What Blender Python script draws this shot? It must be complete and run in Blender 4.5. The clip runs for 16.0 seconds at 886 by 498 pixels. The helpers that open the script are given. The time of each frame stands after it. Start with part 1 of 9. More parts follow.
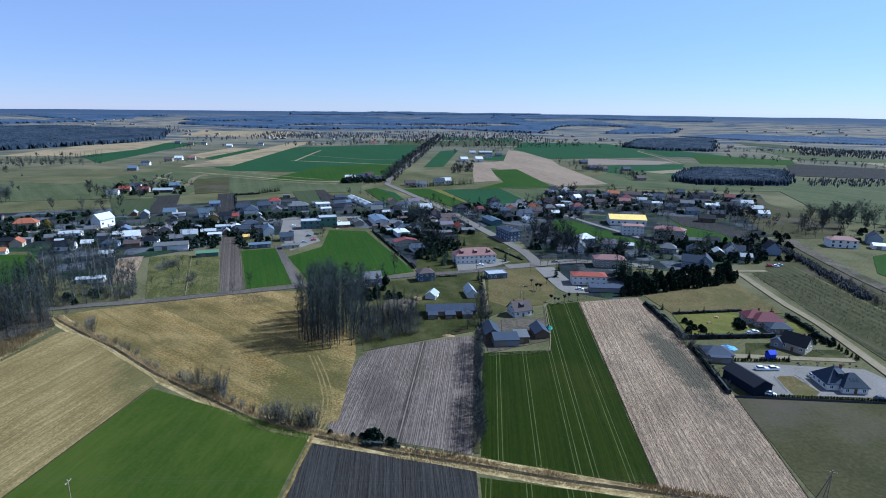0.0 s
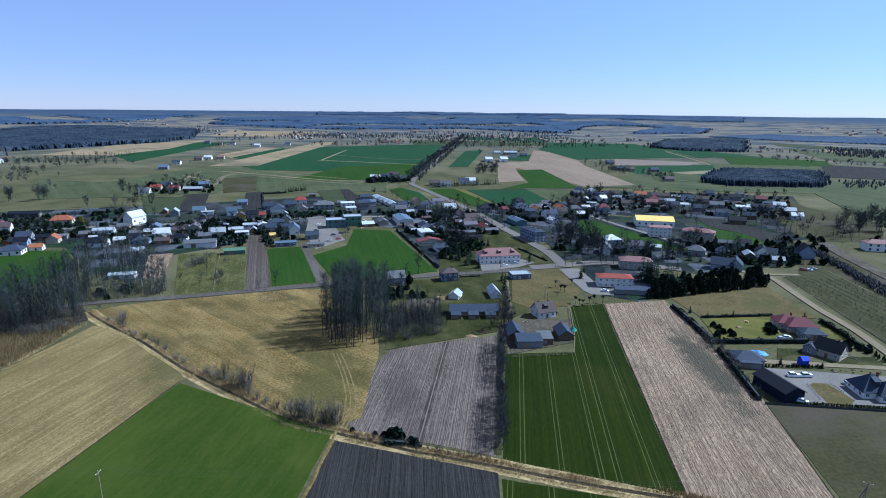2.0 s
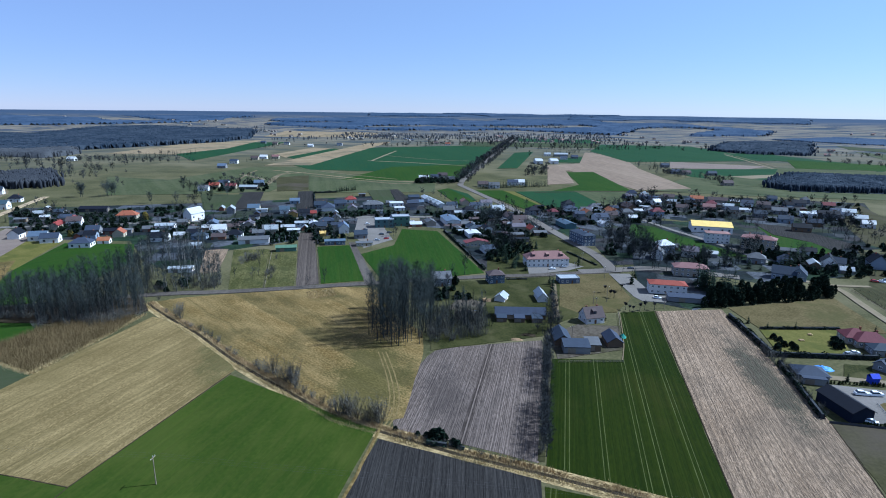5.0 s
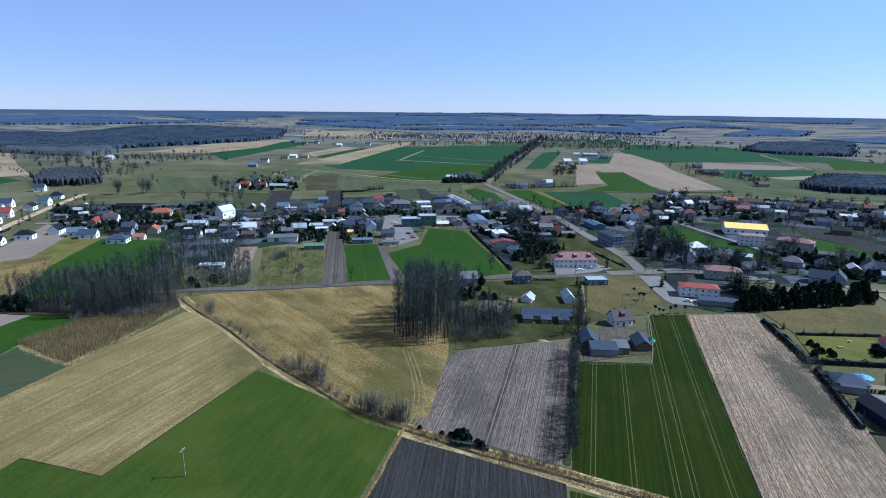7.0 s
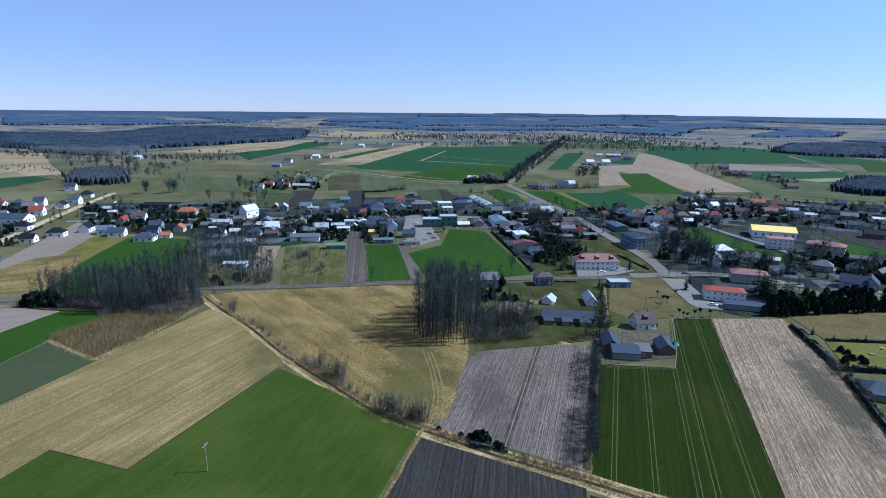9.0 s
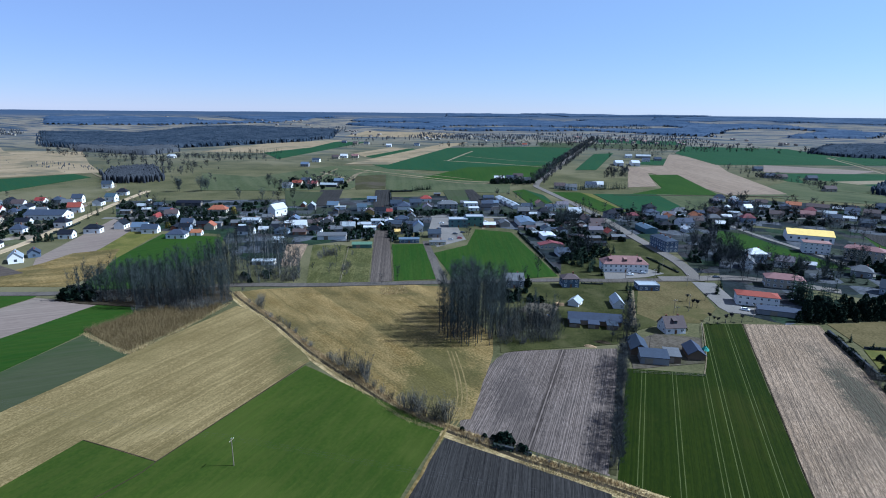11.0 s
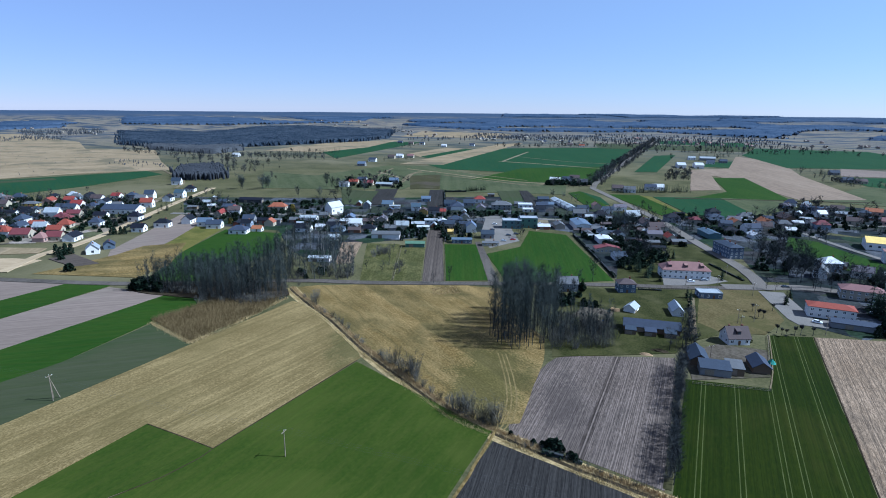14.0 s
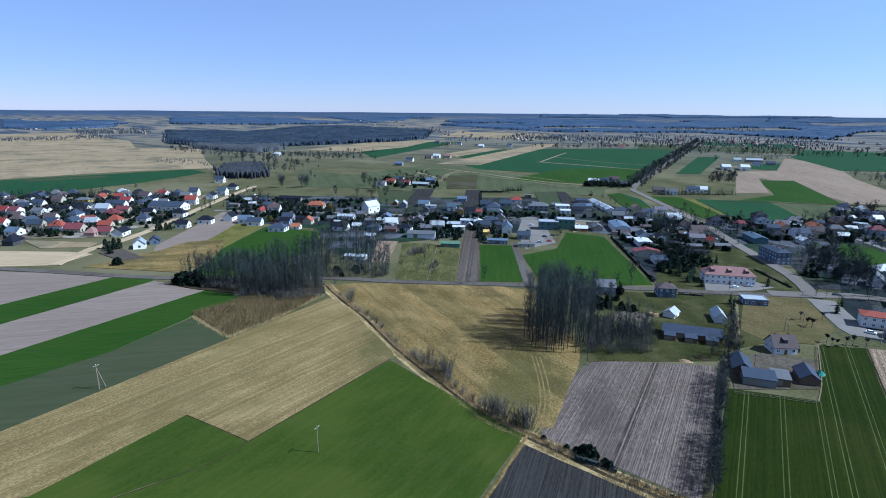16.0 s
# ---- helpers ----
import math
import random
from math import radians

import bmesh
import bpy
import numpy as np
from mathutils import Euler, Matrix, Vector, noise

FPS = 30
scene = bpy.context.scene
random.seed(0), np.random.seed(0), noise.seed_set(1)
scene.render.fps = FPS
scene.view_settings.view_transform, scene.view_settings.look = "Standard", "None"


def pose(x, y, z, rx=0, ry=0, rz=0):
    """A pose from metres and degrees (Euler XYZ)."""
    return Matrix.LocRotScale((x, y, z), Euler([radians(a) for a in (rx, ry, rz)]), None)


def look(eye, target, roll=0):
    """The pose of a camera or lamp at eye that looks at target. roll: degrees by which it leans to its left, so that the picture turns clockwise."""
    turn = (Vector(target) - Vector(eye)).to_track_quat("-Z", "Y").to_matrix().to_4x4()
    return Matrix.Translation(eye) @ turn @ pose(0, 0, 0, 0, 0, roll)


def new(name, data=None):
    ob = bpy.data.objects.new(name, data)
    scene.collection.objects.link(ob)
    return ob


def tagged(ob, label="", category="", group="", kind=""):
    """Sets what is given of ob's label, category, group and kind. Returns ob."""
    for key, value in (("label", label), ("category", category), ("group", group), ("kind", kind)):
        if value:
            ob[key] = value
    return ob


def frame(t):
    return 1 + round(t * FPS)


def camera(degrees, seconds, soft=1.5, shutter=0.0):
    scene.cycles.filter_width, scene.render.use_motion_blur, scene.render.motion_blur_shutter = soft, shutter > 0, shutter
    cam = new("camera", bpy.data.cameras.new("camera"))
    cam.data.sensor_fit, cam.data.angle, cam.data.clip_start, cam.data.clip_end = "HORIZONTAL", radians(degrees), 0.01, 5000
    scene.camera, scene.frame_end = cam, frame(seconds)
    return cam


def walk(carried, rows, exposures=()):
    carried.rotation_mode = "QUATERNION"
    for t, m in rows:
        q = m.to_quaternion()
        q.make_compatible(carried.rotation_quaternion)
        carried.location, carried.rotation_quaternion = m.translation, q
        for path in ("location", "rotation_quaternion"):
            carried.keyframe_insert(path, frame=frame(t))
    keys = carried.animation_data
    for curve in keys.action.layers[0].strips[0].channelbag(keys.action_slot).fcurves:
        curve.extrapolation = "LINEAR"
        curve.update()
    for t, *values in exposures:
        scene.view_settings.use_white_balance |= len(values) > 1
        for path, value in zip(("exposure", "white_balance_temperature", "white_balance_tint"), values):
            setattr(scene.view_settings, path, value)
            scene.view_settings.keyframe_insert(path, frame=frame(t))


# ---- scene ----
cam = camera(77.34, 16.0, soft=1.0)
# seconds, eye, pitch, roll, yaw
PATH = [
    (0.0, 0.00, 0.00, 100.00, -14.15, 0.69, 0.00),
    (0.5, 0.02, 0.10, 99.92, -14.16, 0.69, 0.53),
    (1.0, 0.03, 0.21, 99.85, -14.15, 0.67, 1.08),
    (1.5, 0.03, 0.33, 99.80, -14.14, 0.67, 1.70),
    (2.0, 0.04, 0.47, 99.75, -14.17, 0.62, 2.54),
    (2.5, 0.06, 0.64, 99.71, -14.16, 0.65, 3.54),
    (3.0, 0.08, 0.81, 99.67, -14.17, 0.63, 4.52),
    (3.5, 0.10, 0.99, 99.62, -14.16, 0.63, 5.32),
    (4.0, 0.12, 1.16, 99.57, -14.12, 0.66, 6.07),
    (6.5, 0.10, 1.87, 99.31, -14.14, 0.62, 9.75),
    (7.0, 0.09, 1.99, 99.26, -14.15, 0.61, 10.40),
    (7.5, 0.08, 2.08, 99.23, -14.13, 0.58, 10.91),
    (8.0, 0.08, 2.16, 99.20, -14.14, 0.56, 11.46),
    (8.5, 0.07, 2.25, 99.17, -14.13, 0.58, 11.98),
    (9.0, 0.07, 2.35, 99.14, -14.11, 0.55, 12.62),
    (11.5, -0.00, 2.97, 98.93, -14.14, 0.55, 16.17),
    (12.0, -0.02, 3.12, 98.88, -14.15, 0.52, 17.02),
    (12.5, -0.04, 3.30, 98.84, -14.12, 0.53, 17.79),
    (13.0, -0.08, 3.50, 98.79, -14.13, 0.54, 18.76),
    (13.5, -0.12, 3.71, 98.74, -14.10, 0.53, 19.82),
    (14.0, -0.16, 3.93, 98.70, -14.12, 0.53, 20.99),
    (14.5, -0.19, 4.17, 98.65, -14.09, 0.54, 22.04),
    (15.0, -0.21, 4.42, 98.60, -14.11, 0.52, 23.10),
    (15.5, -0.21, 4.66, 98.52, -14.10, 0.52, 23.95),
    (16.0, -0.21, 4.90, 98.43, -14.13, 0.52, 24.79),
]
walk(cam, [(t, pose(x, y, z) @ pose(0, 0, 0, 0, 0, yaw) @ pose(0, 0, 0, 90 + pitch) @ pose(0, 0, 0, 0, 0, roll)) for t, x, y, z, pitch, roll, yaw in PATH],
     [(0, 0.86, 4800, 4), (16, 0.86, 4800, 4)])

# ---- sky and sun ----
world = bpy.data.worlds.new("sky")
scene.world = world
world.use_nodes = True
wn, wl = world.node_tree.nodes, world.node_tree.links
sky = wn.new("ShaderNodeTexSky")
sky.sky_type, sky.sun_disc = "NISHITA", False
SUN_AZ, SUN_EL = math.atan2(0.31, 0.95), radians(44)
sky.sun_elevation, sky.sun_rotation = SUN_EL, radians(90) - SUN_AZ
sky.altitude, sky.air_density, sky.dust_density, sky.ozone_density = 1200, 1.0, 0.0, 4.0
wn["Background"].inputs["Strength"].default_value = 0.062
tone = wn.new("ShaderNodeMix")
tone.data_type, tone.blend_type = "RGBA", "MULTIPLY"
tone.inputs[0].default_value = 1.0
wl.new(sky.outputs["Color"], tone.inputs[6])
# the low sky leans to lavender, and to a paler cyan on the sunny side
way = wn.new("ShaderNodeTexCoord")
axes = wn.new("ShaderNodeSeparateXYZ")
wl.new(way.outputs["Generated"], axes.inputs[0])
low = wn.new("ShaderNodeMapRange")
low.inputs["From Min"].default_value, low.inputs["From Max"].default_value = 0.0, 0.3
wl.new(axes.outputs[2], low.inputs["Value"])
tint = wn.new("ShaderNodeMix")
tint.data_type = "RGBA"
wl.new(low.outputs[0], tint.inputs[0])
tint.inputs[6].default_value, tint.inputs[7].default_value = (1.06, 0.94, 1.0, 1), (0.98, 0.99, 1.03, 1)
wl.new(tint.outputs[2], tone.inputs[7])
even = wn.new("ShaderNodeMix")
even.data_type = "RGBA"
even.inputs[0].default_value = 0.5
east = wn.new("ShaderNodeMapRange")
east.inputs["From Min"].default_value, east.inputs["From Max"].default_value = -0.9, 0.7
wl.new(axes.outputs[0], east.inputs["Value"])
glow = wn.new("ShaderNodeMix")
glow.data_type = "RGBA"
wl.new(east.outputs[0], glow.inputs[0])
glow.inputs[6].default_value, glow.inputs[7].default_value = (3.9, 4.0, 5.9, 1), (5.2, 6.0, 7.1, 1)
wl.new(glow.outputs[2], even.inputs[7])
wl.new(tone.outputs[2], even.inputs[6])
wl.new(even.outputs[2], wn["Background"].inputs["Color"])

sun = new("sun", bpy.data.lights.new("sun", "SUN"))
sun.data.energy, sun.data.angle, sun.data.color = 5.0, radians(0.5), (1.0, 0.94, 0.86)
sun.matrix_world = look((0, 0, 300), (-math.cos(SUN_AZ) * math.cos(SUN_EL), -math.sin(SUN_AZ) * math.cos(SUN_EL), 300 - math.sin(SUN_EL)))

# ---- materials ----
MATS = {}


def surf(name, a, b, big=0.03, fine=1.5, contrast=1.6, fine_part=0.5, rough=0.9, bump=0.3, stretch=1.0, rows=0.0, row_col=None,
         row_mix=0.5, row_sharp=1.0, tram=0.0, tram_col=None, patch=None, patch_scale=0.02, patch_edge=0.12, patch_mix=0.8, vary=0.0, metal=0.0, spec=0.04, blot=None, along=False, streak=None, streak_mix=0.6, streak_scale=1.3, streak_len=22.0,
         furrow=None, furrow_mix=0.6, furrow_scale=1.2, furrow_edge=0.12, furrow_wob=0.3, tram_at=(0.0,), tram_w=0.17, blot_mix=0.85, plots=None, plot_size=18.0, plot_mix=0.8):
    """Ground, wall and roof surfaces: two colours mixed by coarse and fine noise, with rows or uneven furrows along the local y axis, wheel lines, patches and plots."""
    m = bpy.data.materials.new(name)
    m.use_nodes = True
    n, l = m.node_tree.nodes, m.node_tree.links
    p = n["Principled BSDF"]
    p.inputs["Roughness"].default_value, p.inputs["Metallic"].default_value = rough, metal
    p.inputs["Specular IOR Level"].default_value = spec
    tc = n.new("ShaderNodeTexCoord")
    mp = n.new("ShaderNodeMapping")
    mp.inputs["Scale"].default_value = (1, 1 / stretch, 1)
    l.new(tc.outputs["Object"], mp.inputs["Vector"])

    def tex(scale, detail, src=mp):
        t = n.new("ShaderNodeTexNoise")
        t.inputs["Scale"].default_value, t.inputs["Detail"].default_value, t.inputs["Roughness"].default_value = scale, detail, 0.6
        l.new(src.outputs[0] if src is mp else src.outputs["Object"], t.inputs["Vector"])
        return t.outputs["Fac"]

    def calc(op, x, y=None, clamp=False):
        t = n.new("ShaderNodeMath")
        t.operation, t.use_clamp = op, clamp
        for i, v in enumerate((x, y)):
            if v is None:
                continue
            if isinstance(v, (int, float)):
                t.inputs[i].default_value = v
            else:
                l.new(v, t.inputs[i])
        return t.outputs[0]

    def mix(fac, x, y):
        t = n.new("ShaderNodeMix")
        t.data_type = "RGBA"
        if isinstance(fac, (int, float)):
            t.inputs[0].default_value = fac
        else:
            l.new(fac, t.inputs[0])
        for i, v in ((6, x), (7, y)):
            if isinstance(v, tuple):
                t.inputs[i].default_value = (*v, 1)
            else:
                l.new(v, t.inputs[i])
        return t.outputs[2]

    coarse, grain = tex(big, 5), tex(fine, 6)
    f = calc("ADD", calc("MULTIPLY", calc("SUBTRACT", coarse, 0.5), contrast * 2 * (1 - fine_part)),
             calc("MULTIPLY", calc("SUBTRACT", grain, 0.5), contrast * 2 * fine_part))
    col = mix(calc("ADD", f, 0.5, True), a, b)
    if patch:
        pf = calc("DIVIDE", calc("SUBTRACT", tex(patch_scale, 4, mp if along else tc), 0.5), patch_edge, True)
        col = mix(calc("MULTIPLY", pf, patch_mix), col, patch)
    if blot:
        # one soft-edged patch of another tone: x, y, half sizes, turn, colour
        bx, by, hx, hy, deg, tint = blot
        geo = n.new("ShaderNodeNewGeometry")
        mb = n.new("ShaderNodeMapping")
        mb.vector_type = "TEXTURE"
        mb.inputs["Location"].default_value, mb.inputs["Rotation"].default_value, mb.inputs["Scale"].default_value = (bx, by, 0), (0, 0, radians(deg)), (hx, hy, 1000)
        l.new(geo.outputs["Position"], mb.inputs["Vector"])
        far = n.new("ShaderNodeVectorMath")
        far.operation = "LENGTH"
        l.new(mb.outputs[0], far.inputs[0])
        ragged = calc("ADD", far.outputs["Value"], calc("ADD", calc("MULTIPLY", calc("SUBTRACT", tex(0.12, 4, tc), 0.5), 1.6), calc("MULTIPLY", calc("SUBTRACT", grain, 0.5), 1.2)))
        col = mix(calc("MULTIPLY", calc("DIVIDE", calc("SUBTRACT", 1.05, ragged), 0.5, True), blot_mix), col, tint)
    height = grain
    if streak:
        ms = n.new("ShaderNodeMapping")
        ms.inputs["Scale"].default_value = (1, 1 / streak_len, 1)
        l.new(tc.outputs["Object"], ms.inputs["Vector"])
        ts = n.new("ShaderNodeTexNoise")
        ts.inputs["Scale"].default_value, ts.inputs["Detail"].default_value, ts.inputs["Roughness"].default_value = streak_scale, 5, 0.65
        l.new(ms.outputs[0], ts.inputs["Vector"])
        sf = calc("DIVIDE", calc("SUBTRACT", ts.outputs["Fac"], 0.44), 0.14, True)
        col = mix(calc("MULTIPLY", sf, streak_mix), col, streak)
        height = calc("SUBTRACT", grain, sf)
    if plots:
        vo = n.new("ShaderNodeTexVoronoi")
        vo.voronoi_dimensions, vo.distance = "2D", "CHEBYCHEV"
        vo.inputs["Scale"].default_value, vo.inputs["Randomness"].default_value = 1 / plot_size, 0.75
        l.new(tc.outputs["Object"], vo.inputs["Vector"])
        kind = n.new("ShaderNodeSeparateColor")
        l.new(vo.outputs["Color"], kind.inputs[0])
        ramp = n.new("ShaderNodeValToRGB")
        ramp.color_ramp.interpolation = "CONSTANT"
        while len(ramp.color_ramp.elements) < len(plots):
            ramp.color_ramp.elements.new(0.5)
        for i, c in enumerate(plots):
            ramp.color_ramp.elements[i].position, ramp.color_ramp.elements[i].color = i / len(plots), (*c, 1)
        l.new(kind.outputs[0], ramp.inputs["Fac"])
        shade = n.new("ShaderNodeMix")
        shade.data_type, shade.blend_type = "RGBA", "MULTIPLY"
        shade.inputs[0].default_value = 1.0
        l.new(ramp.outputs["Color"], shade.inputs[6])
        l.new(mix(calc("ADD", f, 0.5, True), (0.6, 0.6, 0.6), (1.3, 1.3, 1.3)), shade.inputs[7])
        col = mix(plot_mix, col, shade.outputs[2])
    sep = None
    if rows or tram or furrow:
        sep = n.new("ShaderNodeSeparateXYZ")
        l.new(tc.outputs["Object"], sep.inputs[0])
    if rows:
        wob = calc("MULTIPLY", calc("SUBTRACT", tex(0.12, 3), 0.5), rows * 0.5)
        wave = calc("SINE", calc("MULTIPLY", calc("ADD", sep.outputs[0], wob), 2 * math.pi / rows))
        wave = calc("ADD", calc("MULTIPLY", wave, 0.5), 0.5)
        if row_sharp != 1:
            wave = calc("POWER", wave, row_sharp)
        broken = calc("MULTIPLY", tex(0.25, 5), 1.5, True)
        col = mix(calc("MULTIPLY", calc("MULTIPLY", wave, broken), row_mix), col, row_col)
        height = calc("SUBTRACT", grain, calc("MULTIPLY", wave, 1.2))
    if furrow:
        bend = calc("MULTIPLY", calc("SUBTRACT", tex(0.05, 2, tc), 0.5), furrow_wob)
        line = n.new("ShaderNodeTexNoise")
        line.noise_dimensions = "1D"
        line.inputs["Scale"].default_value, line.inputs["Detail"].default_value, line.inputs["Roughness"].default_value = furrow_scale, 3, 0.6
        l.new(calc("ADD", sep.outputs[0], bend), line.inputs["W"])
        ff = calc("DIVIDE", calc("SUBTRACT", line.outputs["Fac"], 0.5 - furrow_edge / 2), furrow_edge, True)
        torn = calc("ADD", calc("MULTIPLY", calc("SUBTRACT", tex(0.9, 4), 0.5), 2.2), 0.85, True)
        ff = calc("MULTIPLY", ff, torn)
        col = mix(calc("MULTIPLY", ff, furrow_mix), col, furrow)
        height = calc("SUBTRACT", height, ff)
    if tram:
        # pairs of wheel lines, tram apart, centred on the given places
        off = None
        for c in tram_at:
            d = calc("ABSOLUTE", calc("SUBTRACT", calc("ABSOLUTE", calc("SUBTRACT", sep.outputs[0], c)), tram / 2))
            off = d if off is None else calc("MINIMUM", off, d)
        line = calc("MULTIPLY", calc("LESS_THAN", off, tram_w), calc("ADD", calc("MULTIPLY", tex(0.4, 4), 1.4), -0.1, True))
        col = mix(line, col, tram_col)
    if vary:
        info = n.new("ShaderNodeObjectInfo")
        hs = n.new("ShaderNodeHueSaturation")
        l.new(calc("ADD", calc("MULTIPLY", info.outputs["Random"], 2 * vary), 1 - vary), hs.inputs["Value"])
        l.new(calc("ADD", calc("MULTIPLY", info.outputs["Random"], 0.02), 0.49), hs.inputs["Hue"])
        l.new(col, hs.inputs["Color"])
        col = hs.outputs[0]
    l.new(col, p.inputs["Base Color"])
    if bump:
        bp = n.new("ShaderNodeBump")
        bp.inputs["Strength"].default_value, bp.inputs["Distance"].default_value = bump, 0.12
        l.new(height, bp.inputs["Height"])
        l.new(bp.outputs[0], p.inputs["Normal"])
    MATS[name] = m
    return m


# ground covers
surf("meadow", (0.0402, 0.0409, 0.0170), (0.0863, 0.0780, 0.0376), big=0.02, fine=0.6, contrast=2.6, patch=(0.1153, 0.1008, 0.0568), patch_scale=0.007, patch_mix=0.7)
surf("fallow", (0.0289, 0.0275, 0.0112), (0.0512, 0.0459, 0.0210), big=0.03, fine=0.8, contrast=2.6, patch=(0.0591, 0.0466, 0.0394), patch_scale=0.016, patch_mix=0.85, patch_edge=0.2)
surf("far_tan", (0.1380, 0.1045, 0.0582), (0.2388, 0.1806, 0.1119), big=0.008, fine=0.08, contrast=2.4, stretch=0.3, patch=(0.0900, 0.0790, 0.0500), patch_scale=0.012, patch_mix=0.8)
# garden plots, their tones darkened and blued for shadows and haze among the houses
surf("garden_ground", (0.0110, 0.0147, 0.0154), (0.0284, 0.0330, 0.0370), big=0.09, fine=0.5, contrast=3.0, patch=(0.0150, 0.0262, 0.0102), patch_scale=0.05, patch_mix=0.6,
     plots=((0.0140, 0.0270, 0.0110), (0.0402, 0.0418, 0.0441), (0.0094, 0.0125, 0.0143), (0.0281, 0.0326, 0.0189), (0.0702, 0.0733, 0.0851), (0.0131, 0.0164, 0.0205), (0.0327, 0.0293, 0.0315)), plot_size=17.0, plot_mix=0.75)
surf("suburb_ground", (0.0712, 0.0579, 0.0416), (0.1318, 0.1081, 0.0870), big=0.08, fine=0.7, contrast=2.6, patch=(0.0385, 0.0411, 0.0139), patch_scale=0.06, patch_mix=0.6,
     plots=((0.0533, 0.0635, 0.0225), (0.1812, 0.1435, 0.1076), (0.0363, 0.0339, 0.0287), (0.1173, 0.0964, 0.0532), (0.2345, 0.1999, 0.1691), (0.0906, 0.0737, 0.0564)), plot_size=20.0, plot_mix=0.7)
surf("dry_grass", (0.0920, 0.0620, 0.0190), (0.2080, 0.1460, 0.0590), big=0.07, fine=1.5, stretch=1.8, contrast=3.2, fine_part=0.55, patch=(0.0467, 0.0407, 0.0146), patch_scale=0.028, patch_mix=0.6, furrow=(0.0543, 0.0462, 0.0168), furrow_mix=0.62, furrow_scale=0.11, furrow_edge=0.2, furrow_wob=7.0, bump=1.0, blot=(-52, 190, 17, 42, 10, (0.0400, 0.0440, 0.0125)), blot_mix=0.62)
surf("stubble", (0.1112, 0.0813, 0.0322), (0.2156, 0.1604, 0.0707), big=0.05, fine=1.8, stretch=1.6, contrast=3.4, fine_part=0.6, patch=(0.0807, 0.0630, 0.0224), patch_scale=0.03, patch_mix=0.5, along=True, bump=1.0, furrow=(0.0820, 0.0623, 0.0236), furrow_mix=0.6, furrow_scale=0.35, furrow_edge=0.22, furrow_wob=3.0, blot=(-116, 196, 11, 24, 25, (0.0541, 0.0527, 0.0188)), blot_mix=0.7)
surf("winter_crop", (0.0209, 0.0361, 0.0043), (0.0375, 0.0527, 0.0069), big=0.018, fine=0.9, contrast=2.8, stretch=1.3, fine_part=0.35, streak=(0.0492, 0.0551, 0.0106), streak_mix=0.28, streak_scale=0.3, streak_len=6.0, patch=(0.0401, 0.0536, 0.0084), patch_scale=0.03, patch_mix=0.65, furrow=(0.0187, 0.0318, 0.0036), furrow_mix=0.22, furrow_scale=0.45, furrow_edge=0.25, furrow_wob=0.8)
surf("tram_crop", (0.0082, 0.0155, 0.0010), (0.0154, 0.0224, 0.0014), big=0.03, fine=1.2, stretch=3.0, contrast=2.8, streak=(0.0187, 0.0282, 0.0022), streak_mix=0.3, streak_scale=0.9, streak_len=30, furrow=(0.0055, 0.0108, 0.0008), furrow_mix=0.55, furrow_scale=0.6, furrow_edge=0.2, tram=1.36, tram_at=(-26.2, -15.1, -4.1, 0.6, 10.4, 18.6), tram_col=(0.0720, 0.0808, 0.0278), tram_w=0.13, patch=(0.0240, 0.0260, 0.0040), patch_scale=0.025, patch_mix=0.5)
# crop of the far fields, its green blued for haze
surf("young_crop", (0.0100, 0.0350, 0.0139), (0.0162, 0.0449, 0.0183), big=0.02, fine=0.5, contrast=2.0, stretch=6.0, streak=(0.0239, 0.0426, 0.0115), streak_mix=0.35, streak_scale=0.3)
surf("dull_crop", (0.0303, 0.0368, 0.0166), (0.0404, 0.0462, 0.0216), big=0.02, fine=0.6, stretch=6.0, contrast=2.2, furrow=(0.0505, 0.0512, 0.0325), furrow_mix=0.35, furrow_scale=0.25, furrow_edge=0.25, patch=(0.0253, 0.0397, 0.0130), patch_scale=0.02, patch_mix=0.6)
surf("bright_grass", (0.0128, 0.0348, 0.0036), (0.0231, 0.0480, 0.0059), big=0.03, fine=0.6, contrast=2.4, stretch=4.0, streak=(0.0315, 0.0443, 0.0062), streak_mix=0.3, streak_scale=0.3, furrow=(0.0115, 0.0289, 0.0029), furrow_mix=0.4, furrow_scale=0.35, furrow_edge=0.25)
surf("lawn", (0.0184, 0.0210, 0.0059), (0.0412, 0.0411, 0.0137), big=0.07, fine=1.2, contrast=3.4, bump=0.6, patch=(0.0636, 0.0578, 0.0250), patch_scale=0.05, patch_mix=0.7)
surf("garden_grass", (0.0380, 0.0400, 0.0115), (0.0960, 0.0860, 0.0340), big=0.08, fine=0.9, contrast=3.4, bump=0.6, stretch=2.0, patch=(0.0290, 0.0360, 0.0110), patch_scale=0.07, patch_mix=0.7, furrow=(0.0340, 0.0370, 0.0120), furrow_mix=0.35, furrow_scale=0.3, furrow_edge=0.2)
surf("tilled_brown", (0.0958, 0.0744, 0.0615), (0.1835, 0.1457, 0.1231), big=0.05, fine=1.5, stretch=3.0, contrast=3.0, patch=(0.0528, 0.0426, 0.0367), patch_scale=0.05, patch_mix=0.6, bump=0.9, tram=1.5, tram_at=(7.0,), tram_w=0.5, tram_col=(0.0225, 0.0176, 0.0149), furrow=(0.0270, 0.0215, 0.0187), furrow_mix=0.66, furrow_scale=2.1, furrow_edge=0.16, furrow_wob=0.5, along=True, blot=(-24, 185, 8, 22, 4, (0.0590, 0.0478, 0.0423)), blot_mix=0.6)
